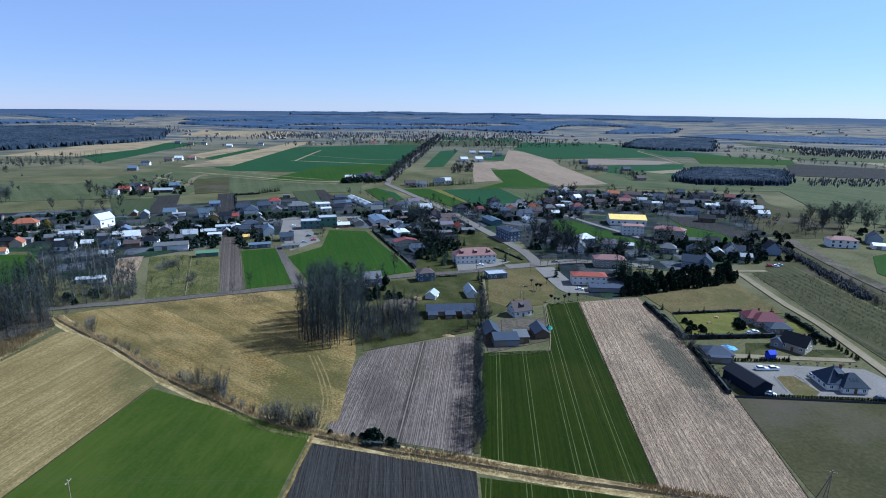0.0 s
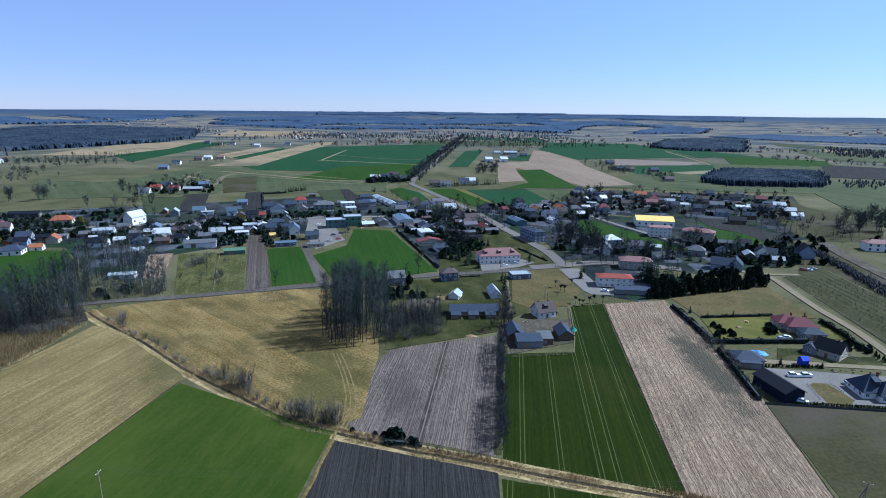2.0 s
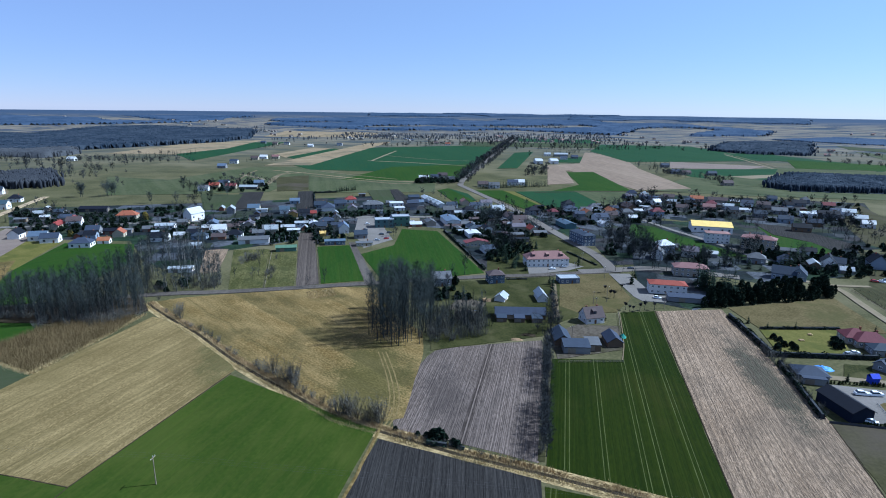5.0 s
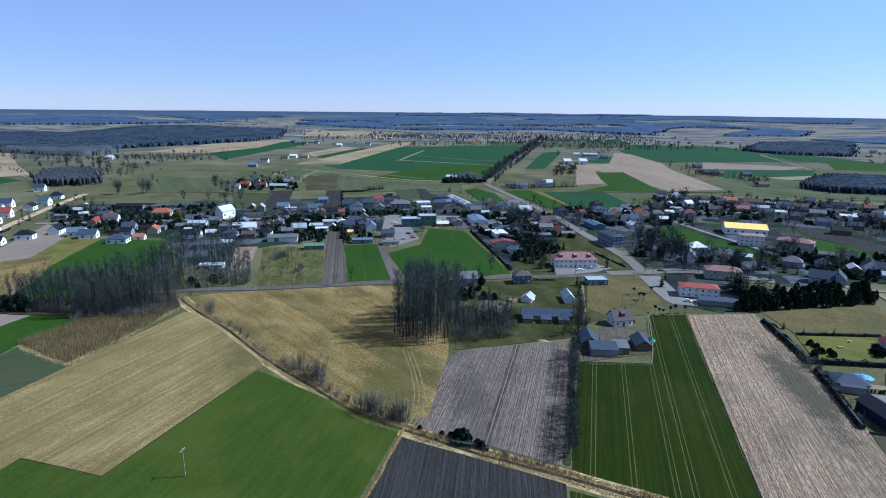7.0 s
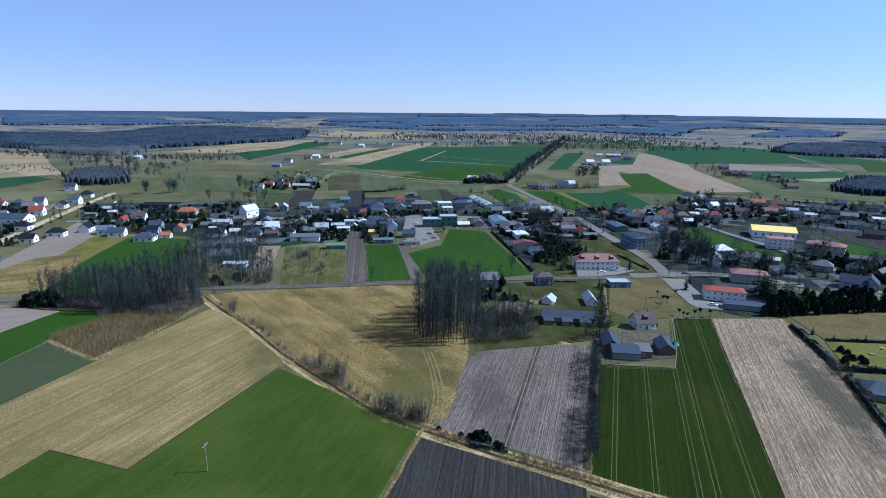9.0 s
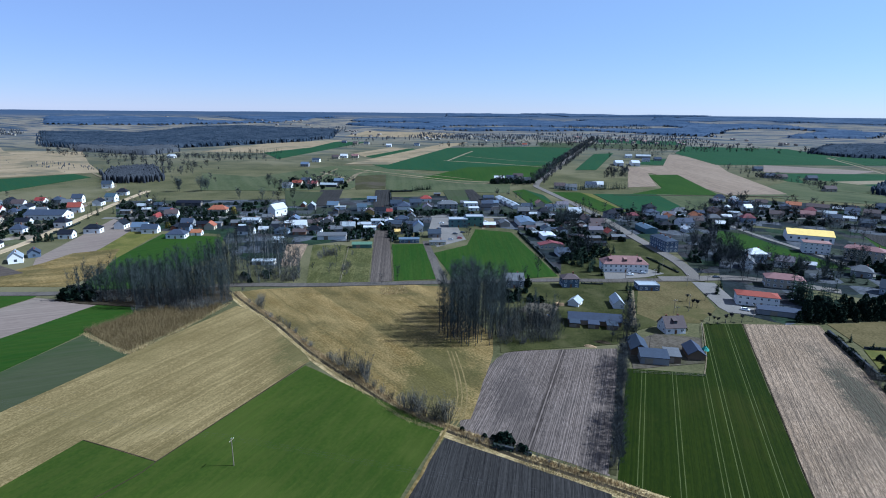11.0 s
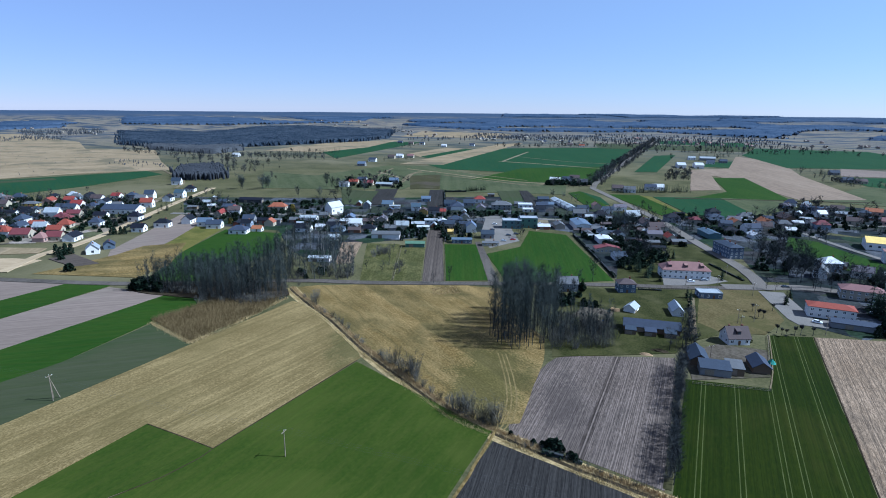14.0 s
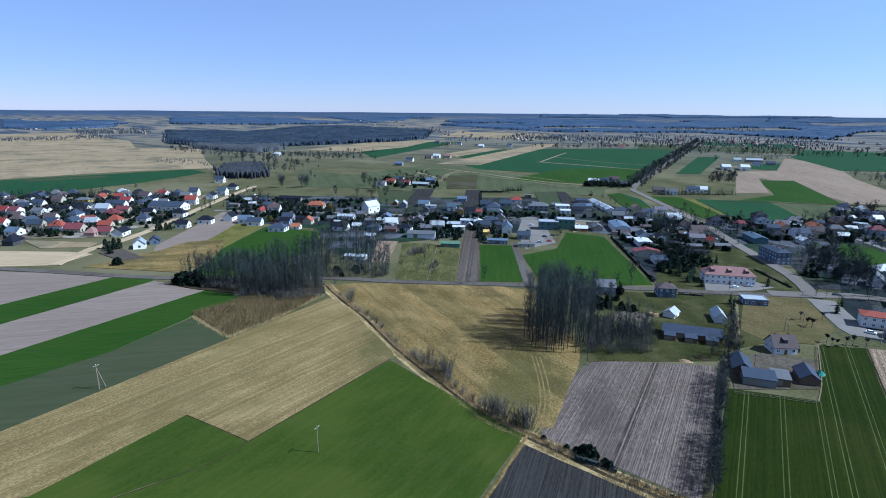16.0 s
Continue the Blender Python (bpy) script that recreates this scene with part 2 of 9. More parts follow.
surf("tilled_pale", (0.1804, 0.1267, 0.0808), (0.2956, 0.2150, 0.1449), big=0.06, fine=2.2, stretch=2.5, contrast=3.4, fine_part=0.6, patch=(0.0905, 0.0702, 0.0507), patch_scale=0.025, patch_edge=0.16, patch_mix=0.6, bump=0.9, furrow=(0.0660, 0.0505, 0.0366), furrow_mix=0.6, furrow_scale=0.9, furrow_edge=0.18, furrow_wob=0.8, streak=(0.0664, 0.0501, 0.0362), streak_mix=0.4, streak_scale=1.6, streak_len=6.0, blot=(98.5, 213, 8.5, 44, 0, (0.0329, 0.0381, 0.0270)))
surf("tilled_dark", (0.0145, 0.0133, 0.0127), (0.0290, 0.0267, 0.0247), big=0.06, fine=1.4, stretch=3.0, contrast=2.8, bump=0.8, furrow=(0.0441, 0.0404, 0.0373), furrow_mix=0.5, furrow_scale=0.9, furrow_edge=0.2, streak=(0.0110, 0.0102, 0.0093), streak_mix=0.4, streak_scale=1.0, streak_len=25)
surf("tilled_lilac", (0.1312, 0.1017, 0.0828), (0.1763, 0.1378, 0.1140), big=0.03, fine=0.8, stretch=6.0, contrast=2.2, furrow=(0.0968, 0.0746, 0.0615), furrow_mix=0.5, furrow_scale=0.4, furrow_edge=0.25, patch=(0.1640, 0.1353, 0.1066), patch_scale=0.02, patch_mix=0.5)
surf("tilled_plot", (0.0573, 0.0458, 0.0377), (0.0941, 0.0759, 0.0631), big=0.04, fine=1.0, stretch=8.0, contrast=2.4, furrow=(0.0289, 0.0231, 0.0194), furrow_mix=0.7, furrow_scale=0.6, furrow_edge=0.2, furrow_wob=0.5, bump=0.6)
surf("rough_tan", (0.0559, 0.0447, 0.0171), (0.1051, 0.0814, 0.0368), big=0.05, fine=0.9, contrast=2.6, patch=(0.0493, 0.0473, 0.0158), patch_scale=0.03, patch_mix=0.7)
surf("dry_lawn", (0.0672, 0.0657, 0.0149), (0.1119, 0.0985, 0.0269), big=0.08, fine=1.0, contrast=2.4, patch=(0.0485, 0.0537, 0.0120), patch_scale=0.06, patch_mix=0.7)
surf("pale_sand", (0.2458, 0.1845, 0.1119), (0.3460, 0.2660, 0.1679), big=0.04, fine=0.7, stretch=6.0, contrast=2.2, streak=(0.1912, 0.1417, 0.0821), streak_mix=0.4, streak_scale=0.4)
surf("far_soil", (0.1371, 0.1008, 0.0709), (0.2077, 0.1567, 0.1117), big=0.02, fine=0.3, stretch=6.0, contrast=2.2, streak=(0.1097, 0.0821, 0.0591), streak_mix=0.35, streak_scale=0.2)
surf("olive_grass", (0.0363, 0.0447, 0.0185), (0.0634, 0.0683, 0.0326), big=0.015, fine=0.4, contrast=2.4, stretch=3.0, streak=(0.0785, 0.0788, 0.0426), streak_mix=0.4, streak_scale=0.06, patch=(0.0303, 0.0394, 0.0170), patch_scale=0.012, patch_mix=0.7)
surf("sand", (0.1281, 0.1034, 0.0640), (0.1773, 0.1453, 0.0960), big=0.04, fine=0.7, stretch=3.0, contrast=2.2)
surf("orchard_ground", (0.0326, 0.0315, 0.0128), (0.0614, 0.0551, 0.0275), big=0.05, fine=1.0, contrast=2.4, rows=5.0, row_col=(0.0225, 0.0246, 0.0094), row_mix=0.7)
surf("yard", (0.0466, 0.0381, 0.0276), (0.0932, 0.0783, 0.0614), big=0.08, fine=0.7, contrast=2.6, patch=(0.0296, 0.0288, 0.0111), patch_scale=0.05, patch_mix=0.75)
surf("paving", (0.1083, 0.0985, 0.0886), (0.1576, 0.1428, 0.1305), big=0.06, fine=1.5, contrast=2.0)
surf("asphalt", (0.0907, 0.0781, 0.0669), (0.1309, 0.1148, 0.1002), big=0.04, fine=2.0, stretch=6.0, contrast=2.2, spec=0.1)
surf("old_asphalt", (0.0519, 0.0440, 0.0374), (0.0917, 0.0793, 0.0681), big=0.06, fine=1.5, stretch=5.0, contrast=2.4)
surf("dirt", (0.0936, 0.0739, 0.0419), (0.1478, 0.1182, 0.0739), big=0.08, fine=1.2, contrast=2.4)
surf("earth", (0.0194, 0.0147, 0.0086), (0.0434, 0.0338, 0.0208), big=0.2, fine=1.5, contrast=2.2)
surf("reed", (0.2650, 0.1955, 0.0877), (0.4262, 0.3255, 0.1663), big=0.1, fine=2.0, vary=0.15, bump=0)
surf("reed_ground", (0.1359, 0.0992, 0.0439), (0.3656, 0.2769, 0.1359), big=0.25, fine=1.6, contrast=3.2)
surf("orchard_leaf", (0.0746, 0.0708, 0.0269), (0.1642, 0.1492, 0.0746), big=0.3, fine=2.0, vary=0.2, bump=0)
surf("brown_reed", (0.0812, 0.0590, 0.0278), (0.1547, 0.1120, 0.0572), big=0.06, fine=1.0, contrast=2.2, vary=0.15, bump=0)
surf("grass_tuft", (0.0295, 0.0305, 0.0089), (0.0640, 0.0567, 0.0187), big=0.06, fine=1.0, bump=0)
surf("white_paint", (0.70, 0.70, 0.69), (0.80, 0.80, 0.79), big=0.4, fine=3.0, contrast=1.2)

# walls and roofs
for nm, c in dict(white=(0.92, 0.90, 0.87), cream=(0.541, 0.476, 0.361), yellow=(0.508, 0.369, 0.115), pale_blue=(0.32, 0.37, 0.44), blue=(0.139, 0.176, 0.238),
                  grey=(0.295, 0.295, 0.303), dark=(0.082, 0.082, 0.090), pink=(0.508, 0.344, 0.295), green=(0.131, 0.221, 0.172), teal=(0.139, 0.221, 0.238),
                  beige=(0.410, 0.361, 0.295), brick=(0.271, 0.123, 0.082), navy=(0.020, 0.026, 0.045), plank=(0.180, 0.131, 0.090)).items():
    surf("wall_" + nm, tuple(v * 0.59 for v in c), tuple(v * 0.69 for v in c), big=0.25, fine=3.0, contrast=1.8, fine_part=0.4, vary=0.08, bump=0.1, rough=0.85)
for nm, c in dict(red=(0.24, 0.052, 0.042), orange=(0.31, 0.11, 0.060), pale_red=(0.25, 0.14, 0.128), maroon=(0.165, 0.050, 0.056), brown=(0.088, 0.066, 0.066),
                  grey=(0.125, 0.128, 0.138), dark=(0.011, 0.013, 0.021), slate=(0.046, 0.058, 0.086), blue=(0.112, 0.148, 0.208), white=(0.56, 0.568, 0.584),
                  teal=(0.060, 0.092, 0.120), green=(0.112, 0.192, 0.12), yellow=(0.80, 0.54, 0.17), lilac=(0.145, 0.130, 0.152), silver=(0.352, 0.376, 0.4)).items():
    met = nm in ("blue", "white", "green", "silver", "teal")
    surf("roof_" + nm, tuple(v * 0.61 for v in c), tuple(v * 0.80 for v in c), big=0.35, fine=2.5, contrast=1.9, rows=0.9 if met else 0.0, row_col=tuple(v * 0.7 for v in c), row_mix=0.5, row_sharp=5,
         vary=0.10, bump=0.25, rough=0.45 if met else 0.75, spec=0.35 if met else 0.12)

# plants
surf("bark", (0.0233, 0.0257, 0.0285), (0.0424, 0.0462, 0.0505), big=0.8, fine=5.0, vary=0.2)
surf("white_bark", (0.1433, 0.1373, 0.1194), (0.2268, 0.2149, 0.1970), big=0.8, fine=4.0, vary=0.2)
surf("pale_bark", (0.0258, 0.0296, 0.0288), (0.0480, 0.0541, 0.0535), big=0.8, fine=4.0, vary=0.2)
surf("twig", (0.0260, 0.0285, 0.0296), (0.0462, 0.0489, 0.0508), big=0.15, fine=2.0, vary=0.25, bump=0)
surf("shrub_twig", (0.0620, 0.0603, 0.0536), (0.1117, 0.1063, 0.0949), big=0.15, fine=2.0, vary=0.25, bump=0)
surf("pale_twig", (0.0267, 0.0331, 0.0319), (0.0473, 0.0561, 0.0554), big=0.15, fine=2.0, vary=0.2, bump=0)
surf("needle", (0.0073, 0.0137, 0.0099), (0.0159, 0.0253, 0.0152), big=0.6, fine=3.0, vary=0.25, bump=0)
surf("thuja_leaf", (0.0107, 0.0194, 0.0069), (0.0215, 0.0322, 0.0112), big=0.8, fine=3.0, vary=0.2, bump=0)
surf("willow_leaf", (0.1791, 0.1433, 0.0298), (0.2508, 0.1970, 0.0477), big=0.6, fine=3.0, bump=0)
# slate blue stands for the haze over woods a kilometre or more off
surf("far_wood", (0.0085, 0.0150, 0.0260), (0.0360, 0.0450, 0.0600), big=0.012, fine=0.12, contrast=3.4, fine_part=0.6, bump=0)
# paler and bluer than the nearer wood: horizon haze painted into its colour
surf("hazy_horizon_wood", (0.0210, 0.0370, 0.0680), (0.0480, 0.0660, 0.1030), big=0.006, fine=0.1, contrast=3.2, bump=0)
surf("scrub_wood", (0.0236, 0.0262, 0.0327), (0.0409, 0.0431, 0.0496), big=0.03, fine=0.25, contrast=2.2, bump=0)
surf("far_bare_wood", (0.0340, 0.0370, 0.0430), (0.0600, 0.0620, 0.0670), big=0.03, fine=0.25, contrast=2.2, bump=0)

# small things
surf("timber", (0.1456, 0.1183, 0.0910), (0.2366, 0.2002, 0.1547), big=0.5, fine=4.0, vary=0.1)
surf("concrete", (0.3003, 0.2912, 0.2730), (0.4095, 0.4004, 0.3822), big=0.4, fine=4.0)
surf("wire", (0.0582, 0.0582, 0.0619), (0.0801, 0.0801, 0.0837), rough=0.5, bump=0)
surf("car_white", (0.70, 0.71, 0.72), (0.76, 0.77, 0.78), rough=0.25, bump=0, spec=0.5, contrast=0.5)
surf("car_dark", (0.03, 0.035, 0.045), (0.04, 0.045, 0.055), rough=0.25, bump=0, spec=0.5, contrast=0.5)
surf("car_red", (0.32, 0.03, 0.03), (0.36, 0.04, 0.035), rough=0.25, bump=0, spec=0.5, contrast=0.5)
surf("car_silver", (0.40, 0.42, 0.45), (0.45, 0.47, 0.50), rough=0.3, bump=0, spec=0.5, metal=0.4, contrast=0.5)
surf("rubber", (0.02, 0.02, 0.02), (0.03, 0.03, 0.03), bump=0)
surf("tarp_blue", (0.0910, 0.2275, 0.5460), (0.1456, 0.3094, 0.6552), big=0.5, fine=2.0, rough=0.5)
surf("crate_blue", (0.0273, 0.0455, 0.3640), (0.0455, 0.0637, 0.4550), big=0.5, fine=2.0, rough=0.5)
surf("turquoise", (0.0455, 0.1820, 0.1502), (0.0683, 0.2275, 0.1820), big=0.5, fine=2.0, rough=0.5)
surf("door_brown", (0.1092, 0.0637, 0.0364), (0.1456, 0.0819, 0.0455), big=0.5, fine=3.0)
surf("sawn_wood", (0.2184, 0.1456, 0.0819), (0.3094, 0.2184, 0.1274), big=0.5, fine=2.0)
glass = bpy.data.materials.new("window_glass")
glass.use_nodes = True
gp = glass.node_tree.nodes["Principled BSDF"]
gp.inputs["Base Color"].default_value = (0.035, 0.045, 0.06, 1)
gp.inputs["Roughness"].default_value, gp.inputs["Specular IOR Level"].default_value = 0.08, 0.6
MATS["glass"] = glass


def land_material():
    """Open grassland, turning with distance to strips of tan, green and wooded land tinted blue for haze."""
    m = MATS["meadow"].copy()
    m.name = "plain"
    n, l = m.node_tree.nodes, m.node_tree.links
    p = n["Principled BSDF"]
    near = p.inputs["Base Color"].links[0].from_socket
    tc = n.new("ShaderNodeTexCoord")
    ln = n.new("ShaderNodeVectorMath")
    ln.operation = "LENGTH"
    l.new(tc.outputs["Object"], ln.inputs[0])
    # the blue-tinted far colours come in by distance, haze put into the colour
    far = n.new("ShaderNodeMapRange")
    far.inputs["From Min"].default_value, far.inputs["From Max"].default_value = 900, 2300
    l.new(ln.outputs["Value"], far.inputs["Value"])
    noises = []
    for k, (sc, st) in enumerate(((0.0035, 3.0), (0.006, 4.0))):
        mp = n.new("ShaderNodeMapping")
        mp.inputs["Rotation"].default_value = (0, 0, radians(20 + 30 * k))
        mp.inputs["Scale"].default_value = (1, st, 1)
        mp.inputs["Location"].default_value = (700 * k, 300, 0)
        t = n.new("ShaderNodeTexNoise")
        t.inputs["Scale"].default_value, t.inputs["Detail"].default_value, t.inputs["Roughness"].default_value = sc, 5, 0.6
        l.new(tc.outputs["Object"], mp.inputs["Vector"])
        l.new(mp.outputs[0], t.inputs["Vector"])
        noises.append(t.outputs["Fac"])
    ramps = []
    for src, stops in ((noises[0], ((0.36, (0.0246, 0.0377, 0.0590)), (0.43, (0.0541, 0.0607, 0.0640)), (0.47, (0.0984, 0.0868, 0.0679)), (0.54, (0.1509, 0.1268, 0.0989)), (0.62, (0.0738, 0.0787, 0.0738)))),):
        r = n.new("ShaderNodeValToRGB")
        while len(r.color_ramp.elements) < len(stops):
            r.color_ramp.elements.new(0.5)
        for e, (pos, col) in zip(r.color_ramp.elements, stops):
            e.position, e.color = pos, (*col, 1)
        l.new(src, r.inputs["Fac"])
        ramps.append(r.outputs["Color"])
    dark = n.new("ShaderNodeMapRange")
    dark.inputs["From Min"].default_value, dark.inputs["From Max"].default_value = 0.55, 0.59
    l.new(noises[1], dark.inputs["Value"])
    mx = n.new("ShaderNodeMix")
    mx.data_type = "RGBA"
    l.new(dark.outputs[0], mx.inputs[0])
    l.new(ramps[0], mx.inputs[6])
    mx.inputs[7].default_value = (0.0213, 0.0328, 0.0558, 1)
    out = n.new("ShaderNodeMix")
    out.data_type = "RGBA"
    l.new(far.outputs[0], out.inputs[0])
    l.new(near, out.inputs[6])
    # the outermost ring goes over to a navy haze tone
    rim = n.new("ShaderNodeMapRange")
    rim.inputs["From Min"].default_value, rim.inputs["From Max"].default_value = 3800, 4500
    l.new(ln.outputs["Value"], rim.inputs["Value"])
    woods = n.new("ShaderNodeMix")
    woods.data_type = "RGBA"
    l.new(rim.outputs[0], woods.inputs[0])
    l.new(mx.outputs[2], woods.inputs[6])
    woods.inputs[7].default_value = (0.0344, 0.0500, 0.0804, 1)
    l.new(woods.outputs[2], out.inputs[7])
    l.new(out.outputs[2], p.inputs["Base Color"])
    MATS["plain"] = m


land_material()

# ---- builders ----
R = random.Random(7)


def rise(r):
    """The land beyond the plain climbs gently, so that it closes at the horizon."""
    s = min(max((r - 2600) / 2300, 0.0), 1.0)
    return 71.0 * s ** 1.35


def zg(x, y):
    return rise(math.hypot(x, y))


def mesh_of(name, verts, faces, material):
    me = bpy.data.meshes.new(name)
    me.from_pydata(verts, [], faces)
    me.materials.append(MATS[material])
    return me


def part(name, me, parent, label="", m=None):
    ob = new(name, me)
    ob.parent = parent
    if m is not None:
        ob.matrix_basis = m
    if label:
        tagged(ob, label)
    return ob


def thing(name, m, label, category, group="", kind=""):
    ob = new(name)
    ob.matrix_basis = m
    ob.empty_display_size = 0.5
    return tagged(ob, label, category, group, kind)


class Geo:
    """A growing list of vertices and faces."""

    def __init__(self):
        self.v, self.f = [], []

    def box(self, x0, x1, y0, y1, z0, z1, bevel=0.0):
        n = len(self.v)
        b = bevel
        self.v += [(x0, y0, z0), (x1, y0, z0), (x1, y1, z0), (x0, y1, z0), (x0 + b, y0 + b, z1), (x1 - b, y0 + b, z1), (x1 - b, y1 - b, z1), (x0 + b, y1 - b, z1)]
        self.f += [tuple(n + i for i in q) for q in ((3, 2, 1, 0), (4, 5, 6, 7), (0, 1, 5, 4), (1, 2, 6, 5), (2, 3, 7, 6), (3, 0, 4, 7))]
        return self

    def tube(self, a, b, ra, rb, k=3):
        a, b = Vector(a), Vector(b)
        d = (b - a).normalized()
        u = d.orthogonal().normalized()
        w = d.cross(u)
        n = len(self.v)
        for c, r in ((a, ra), (b, rb)):
            for i in range(k):
                t = 2 * math.pi * i / k
                self.v.append(tuple(c + (u * math.cos(t) + w * math.sin(t)) * r))
        for i in range(k):
            j = (i + 1) % k
            self.f.append((n + i, n + j, n + k + j, n + k + i))
        self.f.append(tuple(n + k + i for i in range(k)))
        return self

    def blade(self, a, b, width, side):
        """A thin tapering sliver from a to b."""
        n = len(self.v)
        s = Vector(side) * width * 0.5
        a, b = Vector(a), Vector(b)
        self.v += [tuple(a - s), tuple(a + s), tuple(b)]
        self.f.append((n, n + 1, n + 2))
        return self

    def poly(self, pts):
        n = len(self.v)
        self.v += [tuple(p) for p in pts]
        self.f.append(tuple(range(n, n + len(pts))))
        return self

    def mesh(self, name, material):
        return mesh_of(name, self.v, self.f, material)


# ---- land ----
LEVEL = [0.03]
OPEN = []  # outlines of tilled land, kept free of scattered plants


def field(name, label, corners, material, turn, category="field"):
    """A patch of land with its own cover; turn: the way of its rows, in degrees from north to the west."""
    LEVEL[0] += 0.004
    z = LEVEL[0]
    cx, cy = sum(c[0] for c in corners) / len(corners), sum(c[1] for c in corners) / len(corners)
    if name in ("field", "yard"):
        OPEN.append(corners)
    base = pose(cx, cy, 0, 0, 0, turn)
    inv = base.inverted()
    loc = [inv @ Vector((x, y, 0)) for x, y in corners]
    if sum(a.x * b.y - b.x * a.y for a, b in zip(loc, loc[1:] + loc[:1])) < 0:
        loc.reverse()
    # an uneven border
    edge = []
    for a, b in zip(loc, loc[1:] + loc[:1]):
        steps = max(1, int((b - a).length / 6))
        side = Vector((-(b - a).y, (b - a).x, 0)).normalized()
        for i in range(steps):
            p = a.lerp(b, i / steps)
            edge.append(p + side * (R.uniform(-0.16, 0.16) if i else 0))
    k = len(edge)
    verts = [(p.x, p.y, z) for p in edge] + [(p.x * 1.0, p.y * 1.0, -0.3) for p in edge]
    faces = [tuple(range(k))] + [(i, i + k, (i + 1) % k + k, (i + 1) % k) for i in range(k)]
    ob = new(name, mesh_of(name, verts, faces, material))
    ob.matrix_basis = base
    return tagged(ob, label, category, kind="structure")


def ribbon(name, label, pts, width, material, z=0.1, category="road", thick=0.35):
    """A road or track along its centre line."""
    pts = [Vector((x, y, 0)) for x, y in pts]
    fine = []
    for i in range(len(pts) - 1):
        p0, p1, p2, p3 = pts[max(i - 1, 0)], pts[i], pts[i + 1], pts[min(i + 2, len(pts) - 1)]
        steps = max(2, int((p2 - p1).length / 12))
        for s in range(steps):
            t = s / steps
            fine.append(0.5 * ((2 * p1) + (p2 - p0) * t + (2 * p0 - 5 * p1 + 4 * p2 - p3) * t * t + (3 * p1 - p0 - 3 * p2 + p3) * t ** 3))
    fine.append(pts[-1])
    g = Geo()
    n = len(fine)
    for i, p in enumerate(fine):
        d = (fine[min(i + 1, n - 1)] - fine[max(i - 1, 0)]).normalized()
        s = Vector((-d.y, d.x, 0)) * (width / 2)
        g.v += [(p.x + s.x, p.y + s.y, z), (p.x - s.x, p.y - s.y, z), (p.x + s.x * 1.04, p.y + s.y * 1.04, z - thick), (p.x - s.x * 1.04, p.y - s.y * 1.04, z - thick)]
    for i in range(n - 1):
        a, b = 4 * i, 4 * i + 4
        g.f += [(a, a + 1, b + 1, b), (a, b, b + 2, a + 2), (a + 1, a + 3, b + 3, b + 1)]
    ob = new(name, g.mesh(name, material))
    return tagged(ob, label, category, kind="structure")


# ---- plants ----
def grow_bare(seed, height, spread, base, limbs, subs, twigs, bark, twig_mat, up=0.6, twig_len=1.0, trunk=0.018, forks=1, thick=0.07, sides=5):
    """A leafless tree: a tapered trunk with limbs, and a crown of branches and twigs."""
    q = random.Random(seed)
    wood, crown = Geo(), Geo()
    for fk in range(forks):
        lean = Vector((q.uniform(-1, 1), q.uniform(-1, 1), 0)) * (0.05 if forks == 1 else 0.22)
        h = height * (1 if fk == 0 else q.uniform(0.7, 0.95))
        spine = [Vector((0, 0, -0.2))]
        for i in range(1, 9):
            t = i / 8
            spine.append(Vector((lean.x * h * t + q.uniform(-1, 1) * 0.012 * h, lean.y * h * t + q.uniform(-1, 1) * 0.012 * h, h * t)))
        r0 = trunk * height / math.sqrt(forks)
        for i in range(8):
            wood.tube(spine[i], spine[i + 1], r0 * (1 - i / 8.6) * (1.25 if i == 0 else 1), r0 * (1 - (i + 1) / 8.6), sides if sides > 3 else 3)
        for _ in range(limbs // forks):
            t = base + (1 - base) * q.random() ** 0.85
            k = min(int(t * 8), 7)
            o = spine[k].lerp(spine[k + 1], t * 8 - k)
            az = q.uniform(0, 2 * math.pi)
            shape = math.sin(math.pi * min(1.0, 0.22 + 0.78 * (1 - t) / (1 - base + 0.01))) ** 0.6
            ln = spread * (0.35 + 0.65 * shape) * q.uniform(0.6, 1.1)
            d = Vector((math.cos(az), math.sin(az), up * q.uniform(0.7, 1.5))).normalized()
            bend = (d + Vector((0, 0, 0.35))).normalized()
            m1, m2 = o + d * ln * 0.5, o + d * ln * 0.5 + bend * ln * 0.5
            rb = max(0.03, r0 * 0.30 * (1.1 - t))
            if sides > 3:
                wood.tube(o, m1, rb, rb * 0.65)
                wood.tube(m1, m2, rb * 0.65, 0.02)
            else:
                wood.blade(o, m2, rb * 2, d.orthogonal().normalized())
            for _ in range(subs):
                s = q.uniform(0.2, 1.0)
                p = o.lerp(m1, s * 2) if s < 0.5 else m1.lerp(m2, s * 2 - 1)
                dd = (bend + Vector((q.uniform(-1, 1), q.uniform(-1, 1), q.uniform(-0.4, 0.9)))).normalized()
                l2 = ln * q.uniform(0.25, 0.5)
                e = p + dd * l2
                crown.blade(p, e, thick * 1.3, dd.orthogonal().normalized())
                for _ in range(twigs):
                    u = q.uniform(0.15, 1.0)
                    b = p.lerp(e, u)
                    td = (dd + Vector((q.uniform(-1.1, 1.1), q.uniform(-1.1, 1.1), q.uniform(-0.5, 1.0)))).normalized()
                    crown.blade(b, b + td * q.uniform(0.7, 1.7) * twig_len, thick, td.orthogonal().normalized())
    return wood.mesh("trunk", bark), crown.mesh("crown", twig_mat)


